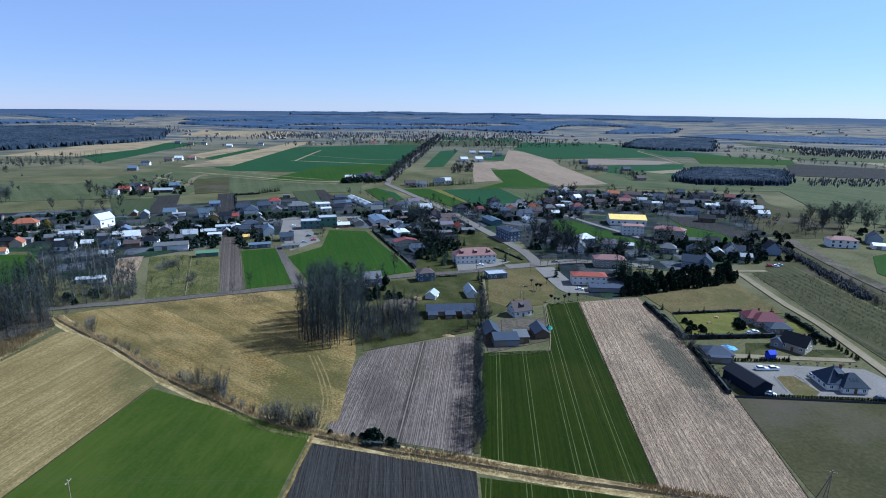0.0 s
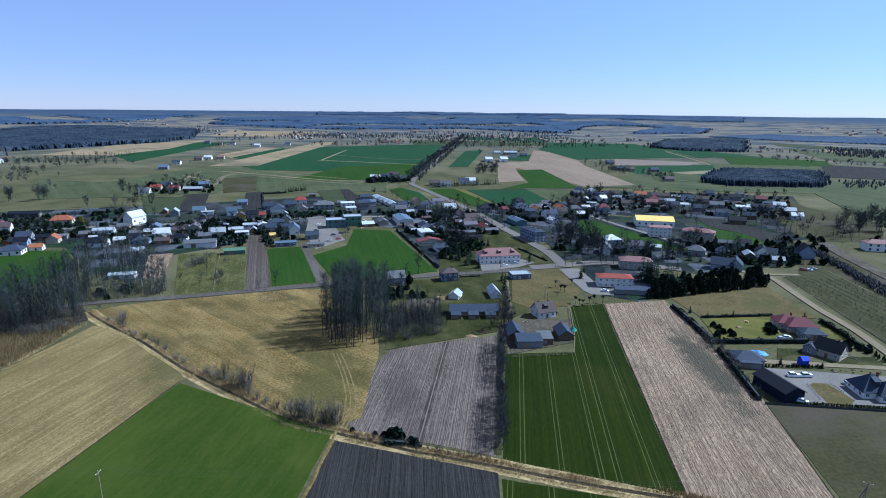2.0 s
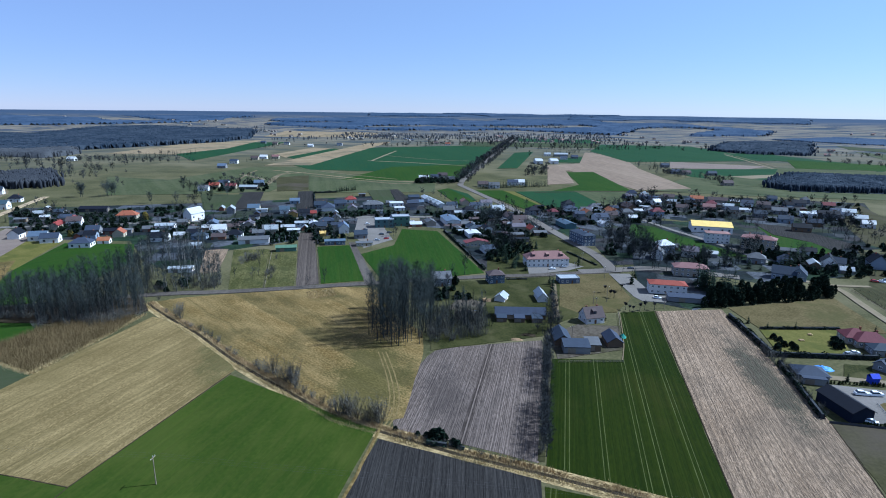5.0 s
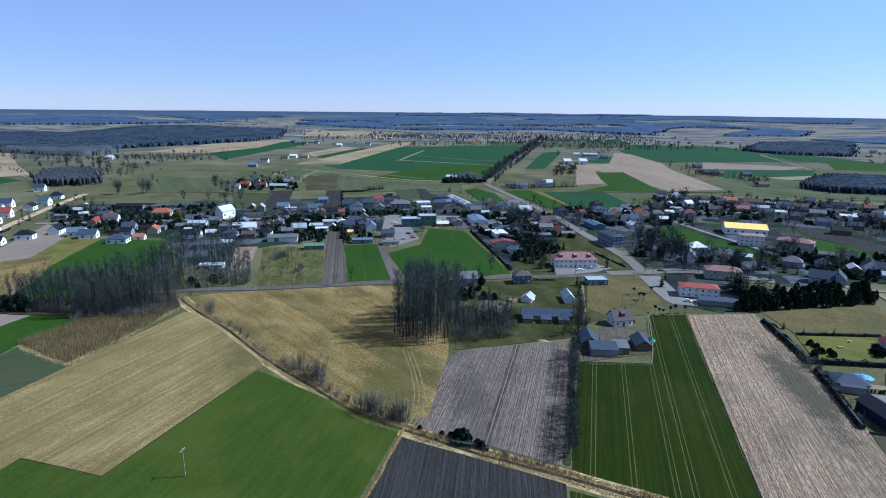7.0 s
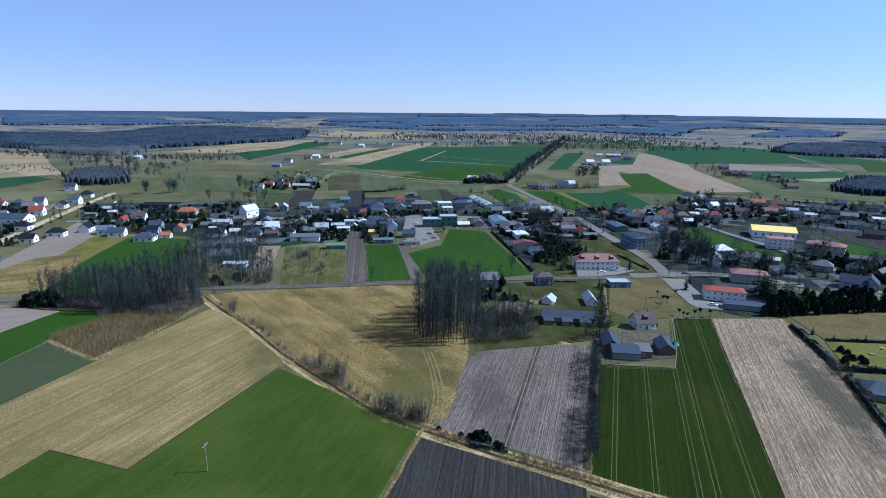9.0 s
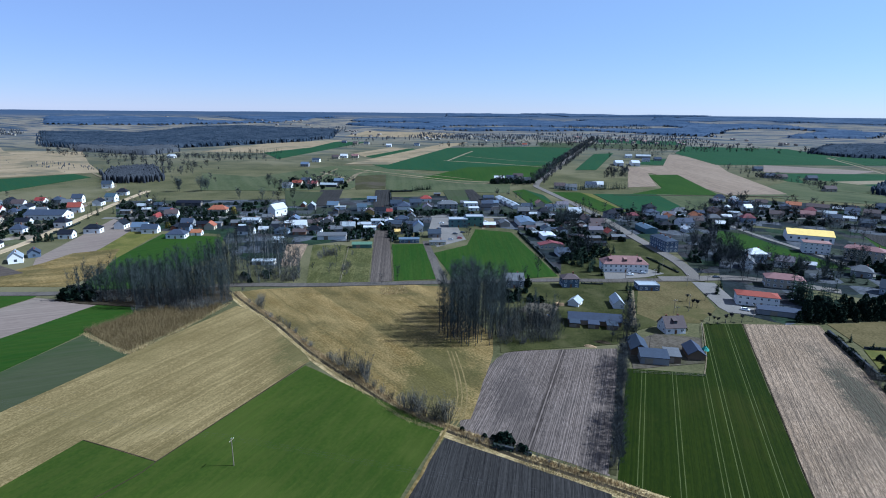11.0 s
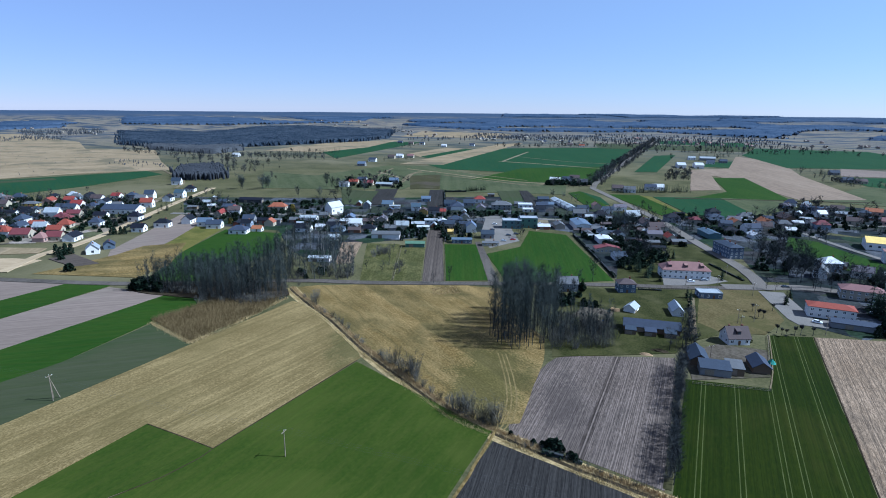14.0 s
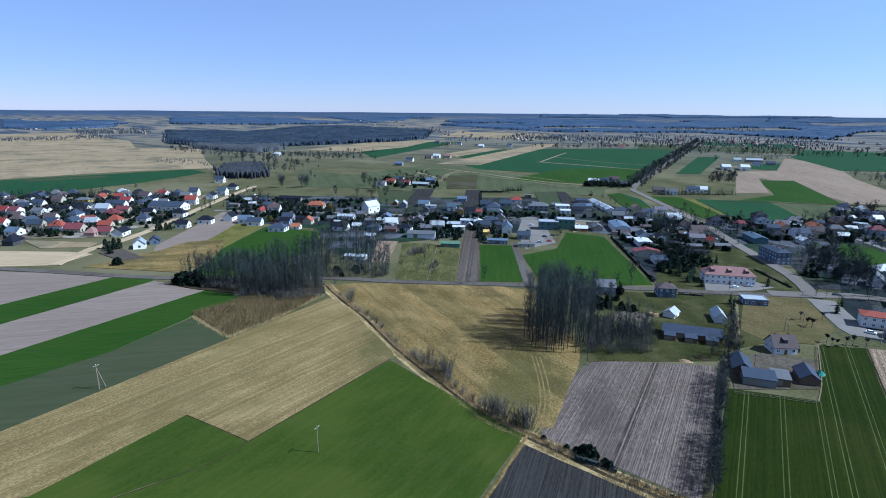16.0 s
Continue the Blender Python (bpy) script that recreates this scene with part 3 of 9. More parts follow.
def grow_spruce(seed, height, radius, material="needle", step=0.052, arms=9, pieces=4):
    """A conifer: a straight trunk with whorls of drooping, ragged branches."""
    q = random.Random(seed)
    wood, crown = Geo(), Geo()
    wood.tube((0, 0, -0.2), (0, 0, height * 0.96), 0.018 * height, 0.02, 6)
    z = height * 0.07
    while z < height * 0.97:
        t = z / height
        r = radius * (1 - t) ** 0.85 + 0.12
        for _ in range(arms if t < 0.7 else arms - 3):
            az, ln = q.uniform(0, 6.283), r * q.uniform(0.6, 1.15)
            c, s = math.cos(az), math.sin(az)
            drop = -0.22 * ln if t < 0.75 else 0.3 * ln
            p0, p1 = Vector((0, 0, z)), Vector((c * ln, s * ln, z + drop * q.uniform(0.4, 1.3)))
            side = Vector((-s, c, 0))
            for j in range(pieces):
                u = j / (pieces - 1)
                a = p0.lerp(p1, 0.12 + 0.68 * u)
                w = ln * 0.36 * (1.1 - 0.68 * u)
                crown.poly([a - side * w + Vector((0, 0, q.uniform(-0.35, 0.0) * w)), a + p1.normalized() * 0.05, a + side * w + Vector((0, 0, q.uniform(-0.35, 0) * w)),
                            a + (p1 - p0) * 0.34 + Vector((0, 0, q.uniform(-0.1, 0.25) * w))])
        z += height * step * q.uniform(0.8, 1.2)
    return wood.mesh("trunk", "bark"), crown.mesh("crown", material)


def grow_bush(seed, height, radius, leaves, material, cone=0.5, big=1.0):
    """A dense evergreen bush or clipped column of small leaf clumps on short stems."""
    q = random.Random(seed)
    wood, crown = Geo(), Geo()
    for _ in range(4):
        wood.tube((0, 0, -0.15), (q.uniform(-0.4, 0.4) * radius, q.uniform(-0.4, 0.4) * radius, height * 0.7), 0.05, 0.02, 4)
    for _ in range(leaves):
        t = q.random() ** 0.8
        r = radius * ((1 - t) ** cone) * min(1.0, 0.6 + t * 3) * q.uniform(0.55, 1.08)
        az = q.uniform(0, 6.283)
        c = Vector((math.cos(az) * r, math.sin(az) * r, 0.05 + t * height))
        s = 0.30 * big * radius ** 0.6 * q.uniform(0.6, 1.4)
        u = Vector((q.uniform(-1, 1), q.uniform(-1, 1), q.uniform(-1, 1))).normalized()
        w = u.orthogonal().normalized()
        v = u.cross(w)
        crown.poly([c + w * s, c + v * s * 0.7, c - w * s, c - v * s * 0.7])
    return wood.mesh("trunk", "bark"), crown.mesh("crown", material)


def grow_shrub(seed, height, radius, stems, twigs, material="shrub_twig"):
    """A leafless shrub: many stems from one root."""
    q = random.Random(seed)
    wood, crown = Geo(), Geo()
    for _ in range(stems):
        az, r = q.uniform(0, 6.283), radius * q.random() ** 0.5
        a = Vector((math.cos(az) * r * 0.35, math.sin(az) * r * 0.35, -0.1))
        b = Vector((math.cos(az) * r, math.sin(az) * r, height * q.uniform(0.65, 1.0)))
        wood.tube(a, b, 0.026, 0.008)
        for _ in range(twigs):
            s = q.uniform(0.25, 1)
            p = a.lerp(b, s)
            d = Vector((q.uniform(-1, 1), q.uniform(-1, 1), q.uniform(0.1, 1.4))).normalized()
            crown.blade(p, p + d * height * q.uniform(0.12, 0.3), 0.034, d.orthogonal().normalized())
    return wood.mesh("stem", material), crown.mesh("crown", material)


PLANTS = {}


def plant_kind(key, name, label, category, meshes):
    PLANTS.setdefault(key, []).append((name, label, category, meshes))


for i in range(4):
    plant_kind("tall", "bare_tree", "tall leafless alder with a slender grey crown", "tree", grow_bare(10 + i, 25, 4.3, 0.16, 25, 6, 8, "pale_bark", "pale_twig", up=2.0, twig_len=1.5, trunk=0.0072, thick=0.027))
    plant_kind("round", "bare_tree", "leafless broad-crowned tree with dark twigs", "tree", grow_bare(20 + i, 11, 4.4, 0.22, 24, 5, 6, "bark", "twig", up=0.8, thick=0.055))
    plant_kind("pale", "bare_tree", "leafless birch with pale bark and thin twigs", "tree", grow_bare(30 + i, 18, 3.4, 0.22, 32, 6, 6, "white_bark", "pale_twig", up=1.2, trunk=0.011, thick=0.04))
    plant_kind("small", "fruit_tree", "small leafless fruit tree in a garden", "tree", grow_bare(40 + i, 5.2, 2.4, 0.25, 14, 4, 4, "bark", "twig", up=0.8, twig_len=0.7, trunk=0.02, thick=0.06))
    plant_kind("spruce", "spruce", "dark green spruce with drooping branches", "conifer", grow_spruce(50 + i, 12, 2.9))
    plant_kind("thuja", "thuja", "clipped dark green thuja column in a hedge", "hedge plant", grow_bush(60 + i, 2.4, 0.75, 150, "thuja_leaf", 0.6))
    plant_kind("shrub", "bare_shrub", "leafless grey shrub on rough grass", "shrub", grow_shrub(70 + i, 3.6, 1.9, 24, 20))
    plant_kind("bush", "evergreen_bush", "low dark evergreen bush", "bush", grow_bush(80 + i, 2.6, 1.7, 260, "needle", 0.4))
    plant_kind("orchard", "berry_bush", "low pale berry bush in an orchard row", "bush", grow_shrub(170 + i, 1.7, 1.3, 10, 7, "orchard_leaf"))
    plant_kind("round_far", "bare_tree", "leafless broad-crowned tree with dark twigs", "tree", grow_bare(120 + i, 11, 4.6, 0.15, 15, 5, 5, "bark", "twig", up=0.8, thick=0.1, twig_len=1.2, sides=3))
    plant_kind("tall_far", "bare_tree", "tall leafless alder with a slender grey crown", "tree", grow_bare(110 + i, 25, 3.8, 0.25, 20, 5, 4, "pale_bark", "pale_twig", up=2.0, twig_len=1.8, trunk=0.0075, thick=0.068, sides=3))
    plant_kind("shrub_far", "bare_shrub", "leafless grey shrub on rough grass", "shrub", grow_shrub(270 + i, 3.6, 1.9, 13, 11))
    plant_kind("pale_far", "bare_tree", "leafless birch with pale bark and thin twigs", "tree", grow_bare(130 + i, 18, 3.4, 0.22, 22, 5, 6, "white_bark", "pale_twig", up=1.2, trunk=0.011, thick=0.06, sides=3))
    plant_kind("spruce_far", "spruce", "dark green spruce with drooping branches", "conifer", grow_spruce(150 + i, 12, 3.1, step=0.09, arms=7, pieces=3))
    plant_kind("dense", "conifer", "dense dark evergreen tree in a shelter belt", "conifer", grow_bush(160 + i, 9.5, 2.7, 400, "needle", 0.38, big=1.12))
    plant_kind("bush_far", "evergreen_bush", "low dark evergreen bush", "bush", grow_bush(180 + i, 2.6, 1.8, 60, "needle", 0.4, big=2.2))
for i in range(3):
    plant_kind("round_distant", "bare_tree", "leafless broad-crowned tree with dark twigs", "tree", grow_bare(220 + i, 9, 4.2, 0.05, 15, 4, 4, "bark", "twig", up=0.7, thick=0.22, twig_len=1.5, trunk=0.009, sides=3))
    plant_kind("spruce_distant", "spruce", "dark green spruce with drooping branches", "conifer", grow_spruce(250 + i, 12, 3.2, step=0.11, arms=6, pieces=2))
plant_kind("willow", "willow", "willow with fresh yellow spring foliage", "tree", grow_bush(90, 7.5, 3.2, 900, "willow_leaf", 0.45))
for i in range(2):
    plant_kind("pollard", "pollarded_tree", "pollarded young street tree with a knob of twigs", "tree", grow_bare(95 + i, 3.4, 0.95, 0.68, 22, 4, 5, "bark", "twig", up=0.6, twig_len=0.5, trunk=0.045, thick=0.12))
    plant_kind("old", "bare_tree", "large leafless field tree with a wide crown", "tree", grow_bare(97 + i, 17, 7.0, 0.18, 50, 7, 6, "pale_bark", "pale_twig", up=0.7, twig_len=1.5, forks=2, thick=0.1))


def plant(key, x, y, s=1.0, group="", label=""):
    name, text, cat, meshes = R.choice(PLANTS[key])
    far = math.hypot(x, y) > 300
    m = pose(x, y, zg(x, y), 0, 0, R.uniform(0, 360))
    if far:
        ob = tagged(new(name, meshes[0]), label or text, cat, group)
        ob.matrix_basis = m
    else:
        ob = thing(name, m, label or text, cat, group)
    k = s * R.uniform(0.85, 1.15)
    ob.scale = (k * R.uniform(0.9, 1.1), k * R.uniform(0.9, 1.1), k)
    for nm, me in zip(("stem" if key == "shrub" else "trunk", "crown"), meshes):
        if nm == "crown" or not far:
            part(nm, me, ob)
    return ob


def inside(x, y, poly):
    hit = False
    for (x0, y0), (x1, y1) in zip(poly, poly[1:] + poly[:1]):
        if (y0 > y) != (y1 > y) and x < (x1 - x0) * (y - y0) / (y1 - y0) + x0:
            hit = not hit
    return hit


TAKEN = []  # centre and reach of buildings, kept free of scattered plants


def spots(n, poly, gap=0.0, free=True):
    """Up to n random places within an outline, gap metres apart, clear of the buildings."""
    xs, ys = [p[0] for p in poly], [p[1] for p in poly]
    out = []
    for _ in range(n * 60):
        x, y = R.uniform(min(xs), max(xs)), R.uniform(min(ys), max(ys))
        if not inside(x, y, poly) or any((x - a) ** 2 + (y - b) ** 2 < gap * gap for a, b in out):
            continue
        if free and any((x - a) ** 2 + (y - b) ** 2 < r * r for a, b, r in TAKEN):
            continue
        if free and any(inside(x, y, o) for o in OPEN):
            continue
        out.append((x, y))
        if len(out) == n:
            break
    return out


def grove(key, n, poly, s=1.0, gap=2.0, group=""):
    """Trees within an outline; those of a named clump are lower towards its rim."""
    cx, cy = sum(p[0] for p in poly) / len(poly), sum(p[1] for p in poly) / len(poly)
    reach = max(math.dist((cx, cy), p) for p in poly)
    for x, y in spots(n, poly, gap):
        plant(key, x, y, s * (1 - 0.32 * (math.dist((x, y), (cx, cy)) / reach) ** 2 if group else 1), group)


def far_trees(label, key, n, poly, s=1.0, gap=3.0, line=None):
    """Trees too far off to count, joined into one sheet of trunks and one of crowns."""
    where = spots(n, poly, gap) if line is None else [(line[0][0] + (line[1][0] - line[0][0]) * (i + 0.5) / n + R.uniform(-gap, gap), line[0][1] + (line[1][1] - line[0][1]) * (i + 0.5) / n + R.uniform(-gap, gap)) for i in range(n)]
    geos = (Geo(), Geo())
    for x, y in where:
        form = key + ("_distant" if math.hypot(x, y) > 620 else "_far")
        meshes = R.choice(PLANTS.get(form) or PLANTS.get(key + "_far") or PLANTS[key])[3]
        k = s * R.uniform(0.75, 1.2)
        m = pose(x, y, zg(x, y), 0, 0, R.uniform(0, 360)) @ Matrix.Diagonal((k, k, k, 1))
        for g, me in zip(geos, meshes):
            o = len(g.v)
            g.v += [tuple(m @ v.co) for v in me.vertices]
            g.f += [tuple(o + i for i in p.vertices) for p in me.polygons]
    root = tagged(new("far_trees", geos[1].mesh("far_trees", PLANTS[key][0][3][1].materials[0].name)), label, "trees", kind="stuff")
    part("trunk", geos[0].mesh("trunk", "bark"), root)
    return root


def orchard_rows(corner, rows, step, count, gap):
    """Rows of berry bushes: the nearest are things of their own, the rest one sheet."""
    far, stems = Geo(), Geo()
    for row in range(rows):
        for k in range(count):
            x, y = corner[0] + row * step + R.uniform(-0.5, 0.5), corner[1] + k * gap + R.uniform(-0.5, 0.5)
            if x > 252 - max(0, 300 - y) * 0.05 or R.random() < 0.06:
                continue
            if k < 20:
                plant("orchard", x, y, R.uniform(0.8, 1.2), "orchard bushes")
                continue
            s = R.uniform(0.8, 1.2)
            m = pose(x, y, zg(x, y), 0, 0, R.uniform(0, 360)) @ Matrix.Diagonal((s, s, s, 1))
            for g, me in zip((stems, far), R.choice(PLANTS["orchard"])[3]):
                o = len(g.v)
                g.v += [tuple(m @ v.co) for v in me.vertices]
                g.f += [tuple(o + i for i in p.vertices) for p in me.polygons]
    root = tagged(new("berry_bushes", far.mesh("berry_bushes", "orchard_leaf")), "pale berry bushes in rows further down the orchard", "bushes", kind="stuff")
    part("stem", stems.mesh("stem", "bark"), root)


def hedge(label, a, b, h, w, group="garden hedges"):
    """A dense clipped hedge: a dark core of branches under a skin of leaf clumps."""
    length = math.dist(a, b)
    turn = math.degrees(math.atan2(b[1] - a[1], b[0] - a[0]))
    root = thing("hedge", pose(a[0], a[1], 0, 0, 0, turn), label, "hedge", group)
    part("stem", box_mesh("stem", "bark", 0.1, length - 0.1, -w * 0.28, w * 0.28, -0.1, h * 0.8, bevel=0.1), root)
    g = Geo()
    for _ in range(int(length * (h * 2 + w) * 4.5)):
        x, u = R.uniform(0, length), R.uniform(0, 2 * h + w)
        y, z = (-w / 2, u) if u < h else (w / 2, u - h) if u < 2 * h else (u - 2 * h - w / 2, h)
        k = 0.72 + 0.65 * noise.noise((x * 0.22, a[0], a[1])) + 0.18 * noise.noise((x * 0.9, a[1], 0))
        c = Vector((x, y * R.uniform(0.8, 1.15), z * k * R.uniform(0.9, 1.08)))
        d = Vector((R.uniform(-1, 1), R.uniform(-1, 1), R.uniform(-1, 1))).normalized()
        e = d.orthogonal().normalized()
        f, s = d.cross(e), R.uniform(0.2, 0.42)
        g.poly([c + e * s, c + f * s * 0.8, c - e * s, c - f * s * 0.8])
    part("crown", g.mesh("crown", "needle"), root)
    return root


def line_of(key, n, a, b, s=1.0, jitter=0.3, group=""):
    for i in range(n):
        t = (i + 0.5) / n
        plant(key, a[0] + (b[0] - a[0]) * t + R.uniform(-jitter, jitter), a[1] + (b[1] - a[1]) * t + R.uniform(-jitter, jitter), s, group)


def wood(name, label, n, poly, height, material="far_wood", conifer=0.6, ragged=7.0, canopy=None, gaps=0.0):
    """A far wood: many small trees in one sheet of crowns, with an uneven outline."""
    canopy = n >= 900 if canopy is None else canopy
    g = Geo()
    xs, ys = [p[0] for p in poly], [p[1] for p in poly]
    if canopy:
        # closed roof of crowns
        step = max(7.0, math.sqrt((max(xs) - min(xs)) * (max(ys) - min(ys))) / 110)
        node = {}
        nx, ny = int((max(xs) - min(xs)) / step) + 1, int((max(ys) - min(ys)) / step) + 1
        for i in range(nx + 1):
            for j in range(ny + 1):
                x, y = min(xs) + i * step, min(ys) + j * step
                wob = 1.6 * step * noise.noise((x * 0.011, y * 0.011, 9.0))
                if inside(x + wob, y - wob, poly) and noise.noise((x * 0.0021, y * 0.0021, 5.0)) > gaps - 1:
                    node[i, j] = (x + R.uniform(-0.35, 0.35) * step, y + R.uniform(-0.35, 0.35) * step)
        index = {}
        for (i, j), (x, y) in node.items():
            rim = any((i + a, j + b) not in node for a, b in ((1, 0), (-1, 0), (0, 1), (0, -1)))
            index[i, j] = len(g.v)
            g.v.append((x, y, zg(x, y) + (-0.5 if rim else height * (0.68 + 0.3 * noise.noise((x * 0.008, y * 0.008, 3.0)) + R.uniform(-0.12, 0.14)))))
        for i, j in node:
            q = [(i, j), (i + 1, j), (i + 1, j + 1), (i, j + 1)]
            if all(k in index for k in q):
                g.f.append(tuple(index[k] for k in q))
    count = 0
    while count < n:
        x, y = R.uniform(min(xs), max(xs)), R.uniform(min(ys), max(ys))
        if not inside(x, y, poly) or noise.noise((x * 0.0021, y * 0.0021, 5.0)) <= gaps - 1:
            continue
        count += 1
        x, y = x + R.gauss(0, ragged), y + R.gauss(0, ragged)
        z, h = zg(x, y) - 0.3, height * (0.86 + 0.3 * noise.noise((x * 0.008, y * 0.008, 3.0)) + R.uniform(-0.06, 0.06))
        r = h * R.uniform(0.13, 0.22)
        sharp = R.random() < conifer
        k, turn = len(g.v), R.uniform(0, 6.283)
        for zz, rr in ((0.02, 0.9 if sharp else 0.6), (R.uniform(0.5, 0.7), 0.7) if sharp else (R.uniform(0.6, 0.8), 1.0)):
            for j in range(5):
                a = turn + j * 1.2566 + R.uniform(-0.3, 0.3)
                q = r * rr * R.uniform(0.7, 1.25)
                g.v.append((x + math.cos(a) * q, y + math.sin(a) * q, z + h * zz * R.uniform(0.85, 1.15)))
        g.v.append((x + R.uniform(-0.2, 0.2) * r, y + R.uniform(-0.2, 0.2) * r, z + h))
        for j in range(5):
            i = (j + 1) % 5
            g.f += [(k + j, k + i, k + 5 + i, k + 5 + j), (k + 5 + j, k + 5 + i, k + 10)]
    me = g.mesh(name, material)
    me.polygons.foreach_set("use_smooth", [True] * len(me.polygons))
    ob = new(name, me)
    return tagged(ob, label, "wood", kind="stuff")


def hamlet(label, n, poly):
    """Far farmsteads, a few specks each, joined into one: white or grey walls under dark roofs."""
    walls, roofs = Geo(), Geo()
    for x, y in spots(n, poly, 12.0):
        w, d, h, z = R.uniform(9, 18), R.uniform(7, 10), R.uniform(3, 5), zg(x, y)
        for g, src in ((walls, wall_geo("gable", w, d, h, 3)), (roofs, roof_geo("gable", w, d, h, 3, 0.5))):
            o, m = len(g.v), pose(x, y, z, 0, 0, R.uniform(0, 180))
            g.v += [tuple(m @ Vector(v)) for v in src.v]
            g.f += [tuple(o + i for i in f) for f in src.f]
    ob = tagged(new("far_hamlet", walls.mesh("far_hamlet", "wall_beige")), label, "hamlet", kind="stuff")
    part("roof", roofs.mesh("roof", R.choice(["roof_slate", "roof_brown", "roof_pale_red"])), ob)
    return ob


def blades(name, label, pts, n, width, height, material, category, lean=0.25, thick=0.12):
    """Reeds or tall grass along a line, joined into one sheet of blades."""
    g = Geo()
    seg = [math.dist(a, b) for a, b in zip(pts, pts[1:])]
    for _ in range(n):
        s = R.uniform(0, sum(seg))
        k = 0
        while s > seg[k] and k < len(seg) - 1:
            s -= seg[k]
            k += 1
        (x0, y0), (x1, y1) = pts[k], pts[k + 1]
        t = s / seg[k]
        nx, ny = -(y1 - y0) / seg[k], (x1 - x0) / seg[k]
        off = R.gauss(0, width / 3)
        x, y = x0 + (x1 - x0) * t + nx * off, y0 + (y1 - y0) * t + ny * off
        h = height * R.uniform(0.5, 1.1) * max(0.25, 0.6 + noise.noise((x * 0.07, y * 0.07, 3)))
        a = R.uniform(0, 6.283)
        g.blade((x, y, 0), (x + R.uniform(-lean, lean) * h, y + R.uniform(-lean, lean) * h, h), thick * R.uniform(0.7, 1.4), (math.cos(a), math.sin(a), 0))
    ob = new(name, g.mesh(name, material))
    return tagged(ob, label, category, kind="stuff")


def tufts(name, label, n, poly, height, material, category, thick=0.14):
    g = Geo()
    for x, y in spots(n, poly, 0.0, False):
        for _ in range(3):
            a, h = R.uniform(0, 6.283), height * R.uniform(0.5, 1.2)
            px, py = x + R.uniform(-0.3, 0.3), y + R.uniform(-0.3, 0.3)
            g.blade((px, py, 0), (px + R.uniform(-0.4, 0.4) * h, py + R.uniform(-0.4, 0.4) * h, h), thick, (math.cos(a), math.sin(a), 0))
    ob = new(name, g.mesh(name, material))
    return tagged(ob, label, category, kind="stuff")


# ---- buildings ----
def box_mesh(name, material, *sizes, bevel=0.0):
    return Geo().box(*sizes, bevel).mesh(name, material)


WINDOW = Geo()
for b in ((-0.5, -0.42, -0.5, 0.5), (0.42, 0.5, -0.5, 0.5), (-0.42, 0.42, -0.5, -0.42), (-0.42, 0.42, 0.42, 0.5), (-0.04, 0.04, -0.42, 0.42)):
    WINDOW.box(b[0], b[1], -0.07, 0.05, b[2], b[3])
WINDOW = WINDOW.mesh("window", "white_paint")
PANE = box_mesh("pane", "glass", -0.42, 0.42, -0.03, 0.04, -0.42, 0.42)
DARK_OPENING = box_mesh("window", "glass", -0.5, 0.5, -0.04, 0.05, -0.5, 0.5)
DOOR = Geo().box(-0.5, 0.5, -0.07, 0.05, 0, 1).box(-0.38, 0.38, -0.10, -0.07, 0.1, 0.9).mesh("door", "door_brown")
CHIMNEY = Geo().box(-0.35, 0.35, -0.35, 0.35, -1.2, 1.0).box(-0.42, 0.42, -0.42, 0.42, 1.0, 1.12).box(-0.2, 0.2, -0.2, 0.2, 1.12, 1.3).mesh("chimney", "wall_brick")


